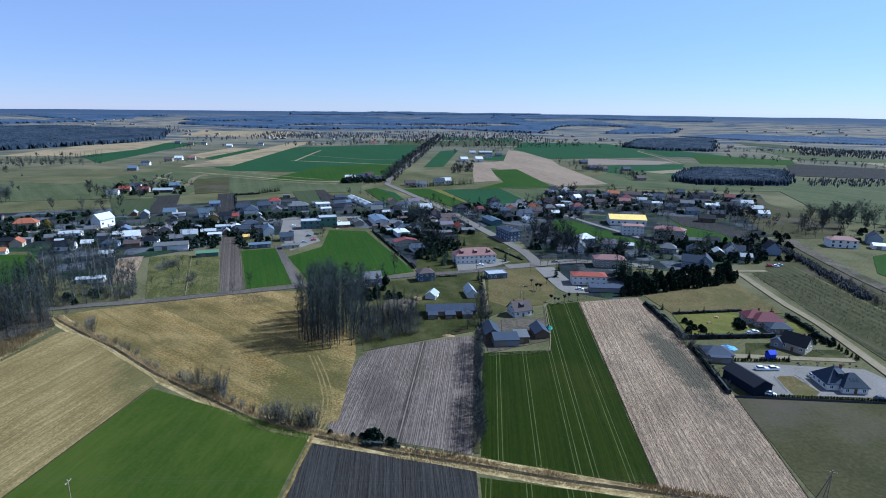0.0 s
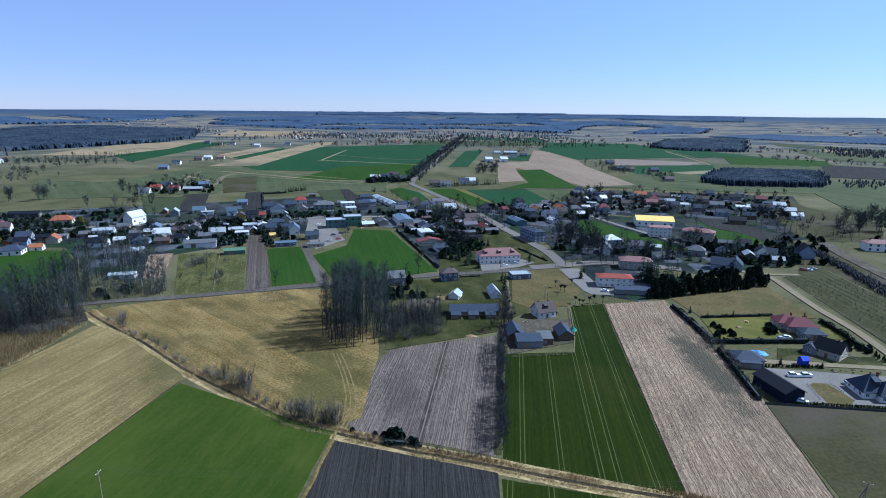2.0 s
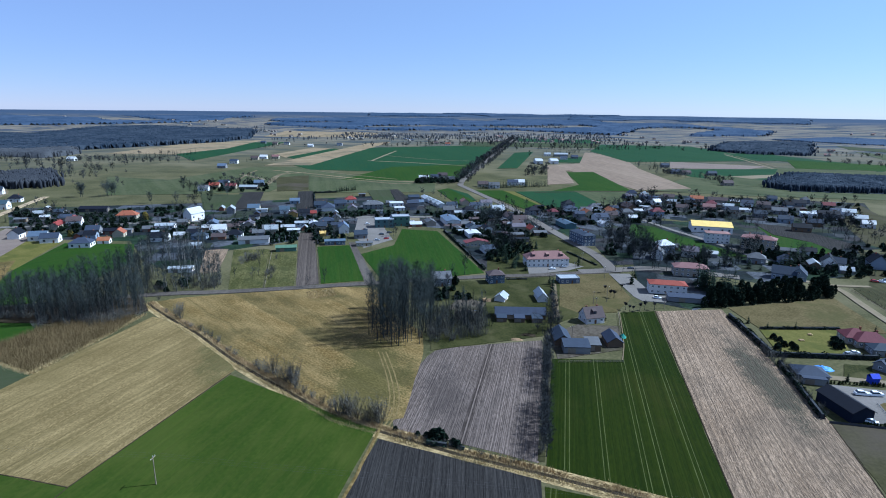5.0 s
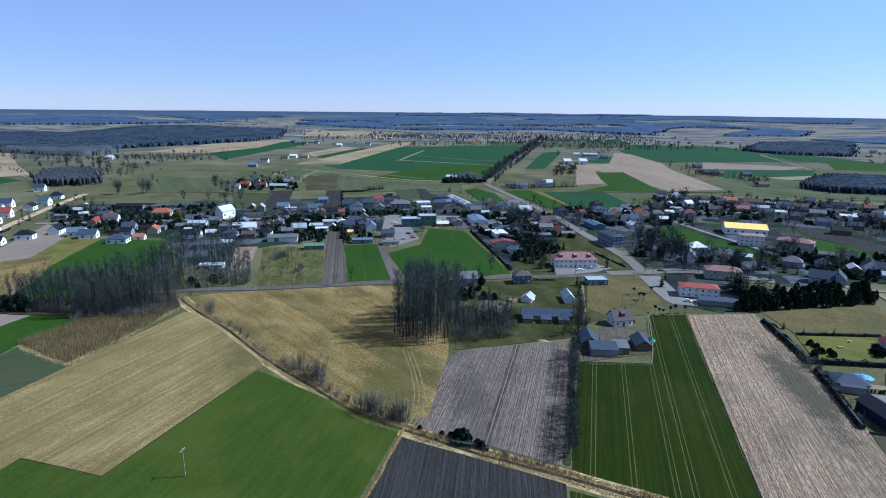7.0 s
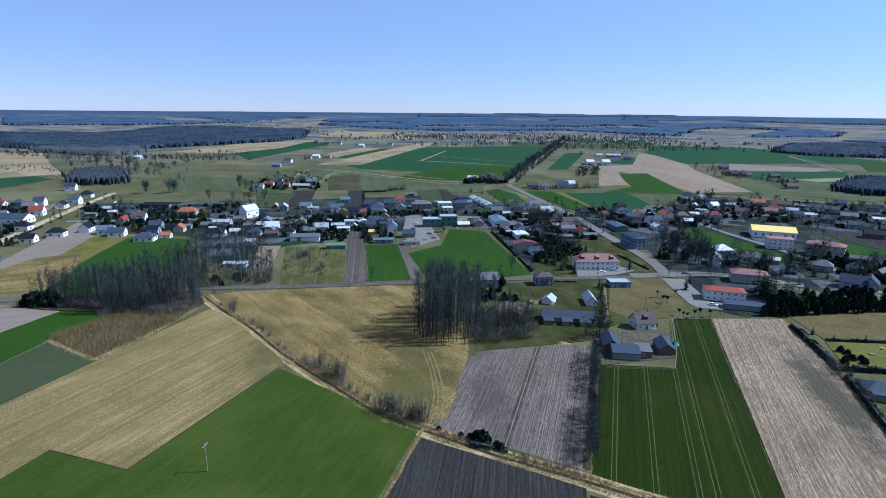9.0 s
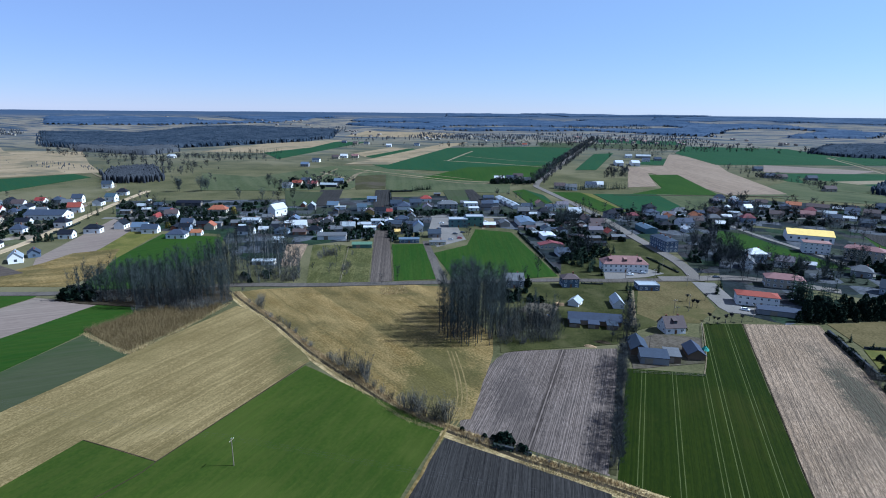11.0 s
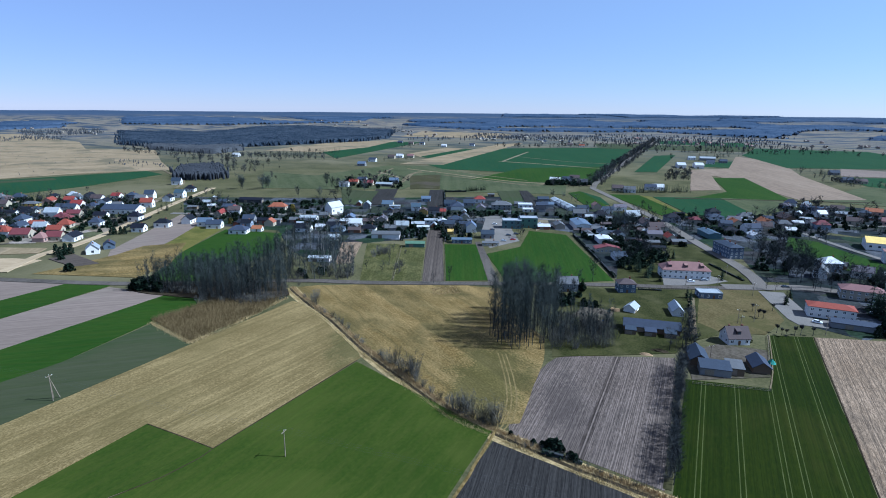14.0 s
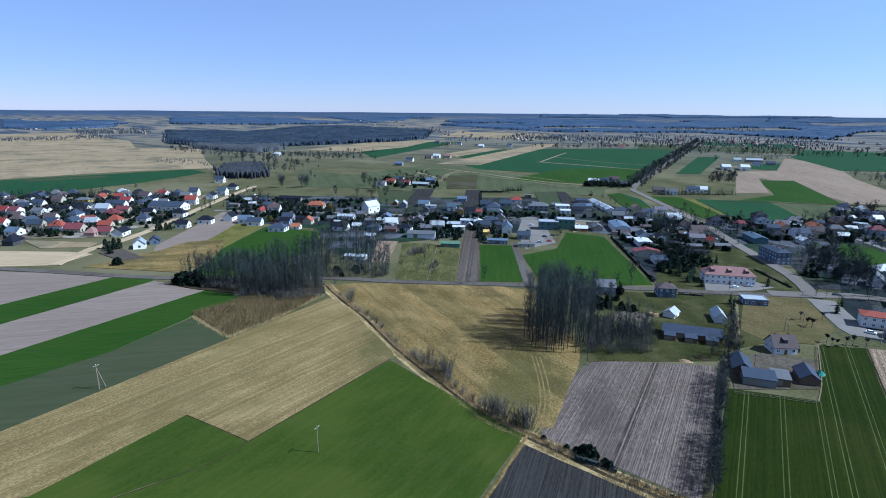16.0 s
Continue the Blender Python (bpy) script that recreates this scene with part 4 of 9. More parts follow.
def roof_geo(kind, w, d, h, rh, over, th=0.22):
    g = Geo()
    W2, D2 = w / 2 + over, d / 2 + over
    if kind == "flat":
        g.box(-w / 2 - 0.1, w / 2 + 0.1, -d / 2 - 0.1, d / 2 + 0.1, h, h + 0.18)
        for b in ((-w / 2 - 0.1, w / 2 + 0.1, -d / 2 - 0.1, -d / 2 + 0.2), (-w / 2 - 0.1, w / 2 + 0.1, d / 2 - 0.2, d / 2 + 0.1),
                  (-w / 2 - 0.1, -w / 2 + 0.2, -d / 2 + 0.2, d / 2 - 0.2), (w / 2 - 0.2, w / 2 + 0.1, -d / 2 + 0.2, d / 2 - 0.2)):
            g.box(*b, h + 0.18, h + 0.45)
    elif kind == "mono":
        k = len(g.v)
        g.v += [(-W2, -D2, h), (W2, -D2, h), (W2, D2, h + rh), (-W2, D2, h + rh), (-W2, -D2, h + th), (W2, -D2, h + th), (W2, D2, h + rh + th), (-W2, D2, h + rh + th)]
        g.f += [tuple(k + i for i in q) for q in ((3, 2, 1, 0), (4, 5, 6, 7), (0, 1, 5, 4), (1, 2, 6, 5), (2, 3, 7, 6), (3, 0, 4, 7))]
    elif kind == "hip":
        cut = min(W2 * 0.95, D2 * 0.95)
        e = h - rh * over / (d / 2)
        k = len(g.v)
        g.v += [(-W2, -D2, e), (W2, -D2, e), (W2, D2, e), (-W2, D2, e), (-W2, -D2, e + th), (W2, -D2, e + th), (W2, D2, e + th), (-W2, D2, e + th), (-W2 + cut, 0, h + rh + th), (W2 - cut, 0, h + rh + th)]
        g.f += [tuple(k + i for i in q) for q in ((3, 2, 1, 0), (0, 1, 5, 4), (1, 2, 6, 5), (2, 3, 7, 6), (3, 0, 4, 7), (4, 5, 9, 8), (6, 7, 8, 9), (5, 6, 9), (7, 4, 8))]
    else:
        e = h - rh * over / (d / 2)
        for s in (-1, 1):
            k = len(g.v)
            g.v += [(-W2, s * D2, e), (W2, s * D2, e), (W2, 0, h + rh), (-W2, 0, h + rh), (-W2, s * D2, e + th), (W2, s * D2, e + th), (W2, 0, h + rh + th), (-W2, 0, h + rh + th)]
            q = ((3, 2, 1, 0), (4, 5, 6, 7), (0, 1, 5, 4), (1, 2, 6, 5), (3, 0, 4, 7))
            g.f += [tuple(k + i for i in (f if s < 0 else f[::-1])) for f in q]
    return g


def wall_geo(kind, w, d, h, rh):
    g = Geo()
    w2, d2 = w / 2, d / 2
    if kind == "gable":
        g.v += [(-w2, -d2, -0.3), (w2, -d2, -0.3), (w2, d2, -0.3), (-w2, d2, -0.3), (-w2, -d2, h), (w2, -d2, h), (w2, d2, h), (-w2, d2, h), (-w2, 0, h + rh - 0.02), (w2, 0, h + rh - 0.02)]
        g.f += [(0, 1, 5, 4), (2, 3, 7, 6), (1, 2, 6, 9, 5), (3, 0, 4, 8, 7), (4, 5, 9, 8), (6, 7, 8, 9)]
    elif kind == "mono":
        g.v += [(-w2, -d2, -0.3), (w2, -d2, -0.3), (w2, d2, -0.3), (-w2, d2, -0.3), (-w2, -d2, h), (w2, -d2, h), (w2, d2, h + rh), (-w2, d2, h + rh)]
        g.f += [(0, 1, 5, 4), (2, 3, 7, 6), (1, 2, 6, 5), (3, 0, 4, 7), (4, 5, 6, 7)]
    else:
        g.box(-w2, w2, -d2, d2, -0.3, h)
    # plinth
    g.box(-w2 - 0.06, w2 + 0.06, -d2 - 0.06, d2 + 0.06, -0.3, 0.45)
    return g


SURFACE = dict(white="white rendered", cream="cream rendered", yellow="yellow rendered", pale_blue="pale blue rendered", blue="blue rendered", grey="grey rendered", dark="dark timber",
               pink="pink rendered", green="green clad", teal="teal clad", beige="beige rendered", brick="red brick", navy="navy metal-clad", plank="weathered plank")
COVER = dict(red="bright red tiled", orange="orange tiled", pale_red="faded red tiled", maroon="maroon tiled", brown="brown tiled", grey="grey fibre-cement", dark="black tiled", slate="slate grey",
             blue="blue metal", white="white metal", teal="teal metal", green="green metal", yellow="yellow metal", lilac="weathered brown", silver="bare metal")


SKYLIGHT = box_mesh("skylight", "glass", -0.4, 0.4, -0.6, 0.6, -0.05, 0.06)
DORMER_PANE = box_mesh("pane", "glass", -0.7, 0.7, -0.04, 0.02, -0.45, 0.45)


def house(x, y, turn, w, d, h, rh, kind, wall, roof, floors=1, name="house", near=True, dormers=0, label="", group="village houses", win=1.2, chimneys=1, skylights=0):
    """A building with its ridge along its own x axis: walls, roof, chimney, doors and each window."""
    what = name.replace("_", " ")
    shape = dict(gable="gable", hip="hipped", flat="flat", mono="lean-to")[kind]
    text = label or f"{SURFACE[wall]} {what} with a {COVER[roof]} {shape} roof"
    root = thing(name, pose(x, y, zg(x, y), 0, 0, turn), text, "barn" if "barn" in name else "shed" if "shed" in name else "building" if name != "house" else "house", group)
    TAKEN.append((x, y, max(w, d) * 0.62 + 1.0))
    part("wall", wall_geo(kind, w, d, h, rh).mesh("wall", "wall_" + wall), root)
    rf = part("roof", roof_geo(kind, w, d, h, rh, 0.45 if kind in ("gable", "hip") else 0.25).mesh("roof", "roof_" + roof), root)
    if name in ("house", "villa", "school", "guest_house", "apartment_building") and kind != "flat" and chimneys:
        for i in range(chimneys):
            cx = w * (0.22 if chimneys == 1 else -0.3 + 0.6 * i / max(1, chimneys - 1))
            part("chimney", CHIMNEY, rf, "brick chimney with a cap", pose(cx, d * 0.08, h + rh * 0.84 + 0.1))
    for i in range(dormers):
        dx = -w / 2 + w * (i + 0.5) / dormers
        g = Geo().box(-0.9, 0.9, -d * 0.36, -d * 0.08, h + rh * 0.22, h + rh * 0.72)
        g.poly([(-1.1, -d * 0.38, h + rh * 0.72), (1.1, -d * 0.38, h + rh * 0.72), (1.1, -d * 0.02, h + rh * 0.92), (-1.1, -d * 0.02, h + rh * 0.92)])
        dm = part("dormer", g.mesh("dormer", "roof_" + roof), rf, "", pose(dx, 0, 0))
        part("pane", DORMER_PANE, dm, "", pose(0, -d * 0.36, h + rh * 0.47) @ Matrix.Diagonal((1, 1, rh * 0.4, 1)))
    for i in range(skylights):
        sx = -w * 0.2 + w * 0.4 * (i + 0.5) / skylights
        part("skylight", SKYLIGHT, rf, "dark glass roof window", pose(sx, -d * 0.25, h + rh * 0.5 + 0.24) @ pose(0, 0, 0, math.degrees(math.atan2(rh, d / 2))))
    storey = h / floors
    if not win:
        return root
    for side in ("front", "back", "left", "right"):
        span = w if side in ("front", "back") else d
        if not near and side in ("back", "left"):
            continue
        n = max(1, int(span / (3.0 if near else 4.6)))
        for fl in range(floors):
            for i in range(n):
                u = -span / 2 + span * (i + 0.5) / n
                z = storey * fl + storey * 0.52
                size = Matrix.Diagonal((win * (1.1 if near else 1.35), 1, min(1.45, storey * 0.5) * (win / 1.2) * (1 if near else 1.1), 1))
                m = {"front": pose(u, -d / 2, z), "back": pose(u, d / 2, z, 0, 0, 180), "left": pose(-w / 2, u, z, 0, 0, -90), "right": pose(w / 2, u, z, 0, 0, 90)}[side]
                if fl == 0 and i == n // 2 and side == "front":
                    part("door", DOOR, root, "", m @ pose(0, 0, -z) @ Matrix.Diagonal((1.1, 1, 2.1, 1)))
                elif near:
                    wd = part("window", WINDOW, root, "", m @ size)
                    part("pane", PANE, wd)
                else:
                    part("window", DARK_OPENING, root, "", m @ size)
    if kind == "gable" and rh > 2.2 and near:
        for s in (-1, 1):
            wd = part("window", WINDOW, root, "", pose(s * w / 2, 0, h + rh * 0.32, 0, 0, 90 * s) @ Matrix.Diagonal((1.2, 1, 1.1, 1)))
            part("pane", PANE, wd)
    return root


def barn(x, y, turn, w, d, h, rh, kind, wall, roof, name="barn", label=""):
    root = house(x, y, turn, w, d, h, rh, kind, wall, roof, 1, name, label=label, win=0, group="farm buildings")
    gate = Geo().box(-1.6, 1.6, -0.09, 0.05, 0, min(3.0, h * 0.85)).box(-0.04, 0.04, -0.12, -0.09, 0.1, min(3.0, h * 0.85) - 0.1).mesh("gate", "timber")
    part("gate", gate, root, "plank gate", pose(-w * 0.2, -d / 2, 0))
    part("gate", gate, root, "plank gate", pose(w / 2, 0, 0, 0, 0, 90))
    return root


# ---- small things ----
def utility_pole(x, y, h, turn, label="weathered utility pole with a wooden crossarm", struts=False):
    root = thing("utility_pole", pose(x, y, 0, 0, 0, turn), label, "utility pole", "power line poles")
    part("post", Geo().tube((0, 0, -0.3), (0, 0, h), 0.15, 0.10, 8).mesh("post", "timber"), root)
    part("crossarm", box_mesh("crossarm", "timber", -1.1, 1.1, -0.07, 0.07, h - 0.55, h - 0.40), root)
    cap = Geo().tube((0, 0, 0), (0, 0, 0.22), 0.06, 0.05, 6).mesh("insulator", "white_paint")
    for dx in (-1.0, 0.0, 1.0):
        part("insulator", cap, root, "white insulator", pose(dx, 0, h - 0.40 if dx else h))
    if struts:
        for s in ((2.6, 0.0), (1.4, 1.6)):
            part("strut", Geo().tube((s[0], s[1], -0.3), (0.05, 0.02, h - 1.0), 0.14, 0.10, 6).mesh("strut", "timber"), root, "slanting timber strut")
    return root


def wires(points, h, turn, name="power_line"):
    """Sagging wires from pole to pole."""
    c, s = math.cos(radians(turn)), math.sin(radians(turn))
    g = Geo()
    for dx in (-1.0, 0.0, 1.0):
        for (x0, y0), (x1, y1) in zip(points, points[1:]):
            last = None
            for i in range(9):
                t = i / 8
                p = (x0 + (x1 - x0) * t + c * dx, y0 + (y1 - y0) * t + s * dx, h - 0.2 - 4 * 1.3 * t * (1 - t))
                if last:
                    g.tube(last, p, 0.007, 0.007, 3)
                last = p
    return tagged(new(name, g.mesh(name, "wire")), "thin sagging wires between the utility poles", "power line")


def car_meshes(paint):
    body, cabin = Geo(), Geo()
    body.box(-2.1, 2.1, -0.87, 0.87, 0.28, 0.62, 0.03).box(-2.08, 2.05, -0.84, 0.84, 0.62, 0.92, 0.08)
    n = len(cabin.v)
    cabin.v += [(-1.75, -0.8, 0.9), (1.05, -0.8, 0.9), (1.05, 0.8, 0.9), (-1.75, 0.8, 0.9), (-1.35, -0.62, 1.42), (0.35, -0.62, 1.42), (0.35, 0.62, 1.42), (-1.35, 0.62, 1.42)]
    cabin.f += [tuple(n + i for i in q) for q in ((0, 1, 5, 4), (1, 2, 6, 5), (2, 3, 7, 6), (3, 0, 4, 7))]
    roof = Geo().box(-1.36, 0.36, -0.63, 0.63, 1.40, 1.47, 0.06)
    return body.mesh("body", paint), cabin.mesh("cabin", "glass"), roof.mesh("car_roof", paint)


TYRE = Geo().tube((0, -0.1, 0), (0, 0.1, 0), 0.33, 0.33, 12).mesh("tyre", "rubber")
RIM = Geo().tube((0, -0.11, 0), (0, 0.11, 0), 0.2, 0.2, 10).mesh("rim", "car_silver")
CARS = {k: car_meshes("car_" + k) for k in ("white", "dark", "red", "silver")}


def car(x, y, turn, paint, where="on the paved yard", z=0.2, van=False):
    kind = "van" if van else "car"
    root = thing(kind, pose(x, y, z, 0, 0, turn), f"{paint} {kind} parked {where}", kind, "parked vehicles")
    for nm, me in zip(("body", "cabin", "roof"), CARS[paint]):
        part(nm, me, root, "", Matrix.Diagonal((1.15, 1.05, 1.25, 1)) if van else None)
    for wx in (-1.35, 1.35):
        for wy in (-0.8, 0.8):
            wh = part("wheel", TYRE, root, "black tyre", pose(wx, wy, 0.33))
            part("rim", RIM, wh)
    return root


def fence(label, a, b, h, material, gap=2.5, rails=2, boarded=False):
    """Posts and rails from a to b."""
    n = max(2, int(math.dist(a, b) / gap))
    turn = math.degrees(math.atan2(b[1] - a[1], b[0] - a[0]))
    root = thing("fence", pose(a[0], a[1], 0, 0, 0, turn), label, "fence")
    post = box_mesh("post", material, -0.06, 0.06, -0.06, 0.06, -0.2, h)
    length = math.dist(a, b)
    for i in range(n + 1):
        part("post", post, root, "", pose(length * i / n, 0, 0))
    rail = box_mesh("rail", material, 0, length, -0.03, 0.03, -0.05, 0.05)
    for k in range(rails):
        part("rail", rail, root, "", pose(0, 0, h * (0.35 + 0.5 * k)))
    if not boarded:
        return root
    panel = box_mesh("panel", material, 0, length, -0.015, 0.015, 0.1, h * 0.9)
    part("panel", panel, root)
    return root


def mound(name, label, category, x, y, rx, ry, h, material, seed, turn=0.0):
    """A low heap with an uneven surface."""
    q = random.Random(seed)
    g = Geo()
    rows, cols = 7, 16
    for i in range(rows):
        t = i / (rows - 1)
        for j in range(cols):
            a = 2 * math.pi * j / cols
            k = (1 - t) ** 0.7 * q.uniform(0.85, 1.15)
            g.v.append((rx * k * math.cos(a), ry * k * math.sin(a), -0.1 + (h + 0.1) * t ** 0.8 * q.uniform(0.85, 1.1)))
    for i in range(rows - 1):
        for j in range(cols):
            a, b = i * cols + j, i * cols + (j + 1) % cols
            g.f.append((a, b, b + cols, a + cols))
    ob = new(name, g.mesh(name, material))
    ob.matrix_basis = pose(x, y, 0.05, 0, 0, turn)
    return tagged(ob, label, category)


def rockery(label, n, outline):
    """Boulders strewn over a garden bed, joined into one."""
    g = Geo()
    for x, y in spots(n, outline, 0.5, False):
        k, r, turn = len(g.v), R.uniform(0.18, 0.42), R.uniform(0, 6.283)
        for z, f in ((-0.1, 1.0), (0.35 * r, 1.1), (0.9 * r, 0.6)):
            for i in range(6):
                a = turn + i * math.pi / 3
                q = r * f * R.uniform(0.8, 1.2)
                g.v.append((x + math.cos(a) * q, y + math.sin(a) * q, 0.3 + z))
        for z in (0, 6):
            g.f += [(k + z + i, k + z + (i + 1) % 6, k + z + 6 + (i + 1) % 6, k + z + 6 + i) for i in range(6)]
        g.f.append(tuple(k + 12 + i for i in range(6)))
    return tagged(new("rockery", g.mesh("rockery", "paving")), label, "rockery", kind="stuff")


def log_pile(x, y, turn, n=12):
    root = thing("log_pile", pose(x, y, 0.05, 0, 0, turn), "pile of sawn firewood logs in the farmyard", "log pile")
    log = Geo().tube((-1.4, 0, 0), (1.4, 0, 0), 0.2, 0.2, 7).mesh("log", "sawn_wood")
    k = 0
    for row in range(4):
        for i in range(5 - row):
            part("log", log, root, "", pose(0, (i - (4 - row) / 2) * 0.42, 0.2 + row * 0.36))
            k += 1
    return root


def garden_bench(x, y, turn):
    root = thing("garden_table", pose(x, y, 0.05, 0, 0, turn), "wooden garden table with two benches on the lawn", "garden furniture")
    part("tabletop", box_mesh("tabletop", "sawn_wood", -1.0, 1.0, -0.4, 0.4, 0.70, 0.76), root)
    for sy in (-0.8, 0.8):
        part("bench", Geo().box(-1.0, 1.0, sy - 0.15, sy + 0.15, 0.42, 0.47).box(-0.9, -0.8, sy - 0.12, sy + 0.12, 0, 0.42).box(0.8, 0.9, sy - 0.12, sy + 0.12, 0, 0.42).mesh("bench", "sawn_wood"), root)
    leg = box_mesh("leg", "sawn_wood", -0.05, 0.05, -0.3, 0.3, 0, 0.70)
    for dx in (-0.8, 0.8):
        part("leg", leg, root, "", pose(dx, 0, 0))
    return root


POST = box_mesh("post", "concrete", -0.1, 0.1, -0.1, 0.1, 0, 0.8, bevel=0.03)


def post_row(label, a, b, n):
    """Low posts in a row beside a drive."""
    root = thing("post_row", pose(a[0], a[1], 0.1), label, "bollards", "low posts in the yard")
    for i in range(n):
        t = i / (n - 1)
        part("post", POST, root, "", pose((b[0] - a[0]) * t, (b[1] - a[1]) * t, 0))
    return root

# ---- the land ----
g = Geo()
rings = [0] + [40 * 1.09 ** i for i in range(56)]
rings = [r for r in rings if r < 2550] + [2600 + 46 * i for i in range(51)]
SEG = 96
g.v.append((0, 0, 0))
for r in rings[1:]:
    for i in range(SEG):
        a = 2 * math.pi * i / SEG
        far = max(0.0, (r - 2600) / 2300)
        up = rise(r) + (far > 0) * 5 * far * noise.noise((math.cos(a) * 9, math.sin(a) * 9, r * 0.002))
        g.v.append((r * math.cos(a), r * math.sin(a), up))
g.f += [(0, 1 + i, 1 + (i + 1) % SEG) for i in range(SEG)]
for k in range(len(rings) - 2):
    for i in range(SEG):
        a, b, j = 1 + k * SEG, 1 + (k + 1) * SEG, (i + 1) % SEG
        g.f.append((a + i, b + i, b + j, a + j))
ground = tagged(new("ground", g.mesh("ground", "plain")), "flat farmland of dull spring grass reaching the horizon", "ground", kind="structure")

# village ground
field("garden", "trodden gardens and yards of the village, darkened and blued for shade", [(-499, 480), (-315, 555), (-135, 651), (5, 555), (157, 634), (102, 380), (66, 371), (61, 424), (6, 468), (-17, 343), (-62, 467), (-101, 473), (-204, 361), (-192.9, 296.5), (-240, 323), (-289, 375), (-384, 368)], "garden_ground", 20)
field("garden", "gardens behind the school, darkened and blued for shade", [(122, 724), (400, 697), (297, 463), (246, 439), (219, 506), (155, 545), (104, 574)], "garden_ground", -15)
field("meadow", "dark scrubby ground beside the railway", [(392, 700), (369, 616), (380, 560), (392, 540), (336, 449), (283, 445), (277, 470), (306, 562)], "fallow", -15)
field("garden", "dull grass and gardens round the guest house", [(-16, 330), (-19, 384), (6, 448), (41, 466), (63, 369), (60, 357), (10, 341)], "lawn", 10)
field("garden", "gardens and trodden grass round the school, darkened and blued for shade", [(108, 545), (235, 530), (256, 442), (229, 379), (153, 341), (115, 360), (79, 368)], "garden_ground", 0)
field("meadow", "dark scrubby grass along the railway track", [(256, 442), (282, 440), (272, 395), (266, 340), (258, 270), (233, 275), (237, 363), (212, 350), (229, 379)], "fallow", 0)
field("field", "green plot beside the school", [(218, 530), (223, 498), (235, 482), (246, 438), (216, 431), (209, 472)], "bright_grass", 10)
field("garden", "trodden grass round the offices, darkened and blued for shade", [(79, 368), (123, 368), (106.2, 298.3), (94.2, 287.7), (70.7, 299.8)], "garden_ground", 0)

# fields in front of the village
field("field", "pale harrowed strip of bare soil beside the green crop", [(73.8, 283.0), (108.8, 291.7), (107.1, 183.3), (99.7, 131.9), (98.0, 124.0), (60.0, 124.0)], "tilled_pale", -5.5)
field("field", "green winter crop strip with pale wheel lines", [(54.6, 277.8), (72.9, 282.9), (67.5, 220.1), (66.0, 200.0), (60.0, 131.0), (12.0, 144.0), (17.5, 217.0), (47.0, 220.7)], "tram_crop", -4.7)
field("field", "brown ploughed field with straight furrows", [(-33.6, 211.8), (-31.4, 217.2), (-26.1, 221.2), (-10.0, 227.2), (14.3, 235.7), (12.9, 190.1), (9.9, 145.2), (-2.2, 148.6), (-35.6, 156.4), (-37.2, 161.0), (-37.0, 177.8), (-35.6, 203.0)], "tilled_brown", -4.0)
field("field", "dark freshly ploughed field below the ditch", [(-39.2, 150.3), (10.3, 137.5), (10.0, 60.0), (-48.2, 60.0)], "tilled_dark", 5)
field("field", "green crop beyond the dark ploughland", [(11.2, 135.0), (59.1, 125.5), (62.0, 60.0), (12.0, 60.0)], "tram_crop", -5.5)
field("field", "smooth green winter crop in front of the ditch", [(-105.7, 183.0), (-43.6, 155.9), (-41.1, 155.6), (-43.3, 120.8), (-47.1, 60.0), (-140.0, 60.0), (-119.0, 100.0), (-115.8, 115.4)], "winter_crop", -9)
field("field", "lighter green crop corner beside the straw-coloured field", [(-145.1, 118.0), (-115.8, 115.4), (-119.0, 100.0), (-142.0, 58.0), (-165.0, 58.0), (-149.1, 72.0)], "winter_crop", -14)
field("field", "straw-coloured rough field with uneven mown swaths", [(-173.3, 234.4), (-164.0, 231.2), (-142.0, 216.2), (-110.0, 191.6), (-106.0, 187.0), (-115.8, 115.4), (-145.1, 118.0), (-149.1, 72.0), (-180.0, 50.0), (-200.0, 60.0), (-188.8, 86.0), (-179.8, 172.2)], "stubble", -11)
field("meadow", "tan meadow of dry winter grass beside the ditch", [(-185.0, 254.3), (-176.0, 262.0), (-155.0, 272.0), (-97.0, 294.7), (-78.0, 296.0), (-62.0, 262.0), (-40.0, 236.0), (-36.0, 214.0), (-34.0, 163.0), (-44.0, 158.0), (-72.0, 172.6), (-106.0, 194.4), (-138.0, 219.8), (-158.0, 232.6)], "dry_grass", 52)
field("meadow", "dull green grassland behind the row of clipped thujas", [(106.7, 182.4), (159.0, 178.9), (240.0, 176.0), (240.0, 110.0), (100.0, 120.0)], "fallow", 0)
field("field", "bare sandy field beside the suburb", [(-437, 214), (-394, 234), (-373, 238), (-367, 209), (-394, 192), (-460, 160)], "pale_sand", -60)
field("field", "lilac-grey harrowed strip of bare soil", [(-383, 186), (-315, 210), (-310, 210), (-316, 152), (-360, 120), (-440, 150)], "tilled_lilac", -53)
field("field", "narrow green crop strip between bare strips", [(-310, 210), (-286.1, 221.8), (-283.7, 214.2), (-286.7, 136.6), (-330, 100), (-360, 120), (-316, 152)], "bright_grass", -53)
field("field", "long lilac-grey harrowed strip", [(-282.2, 213.7), (-242.1, 217.3), (-249.7, 117.5), (-290.0, 80.0), (-330, 100), (-286.7, 136.6)], "tilled_lilac", -53)
field("field", "bright green crop strip", [(-242.1, 217.3), (-224.5, 222.7), (-213.4, 207.5), (-216.5, 184.9), (-213.6, 138.1), (-220.9, 102.6), (-250.0, 70.0), (-290.0, 80.0), (-249.7, 117.5)], "bright_grass", -53)
field("field", "dull grey-green crop strip", [(-214.7, 181.6), (-180.0, 170.7), (-188.8, 86.0), (-220.0, 50.0), (-250.0, 70.0), (-220.9, 102.6), (-213.6, 138.1)], "dull_crop", -53)
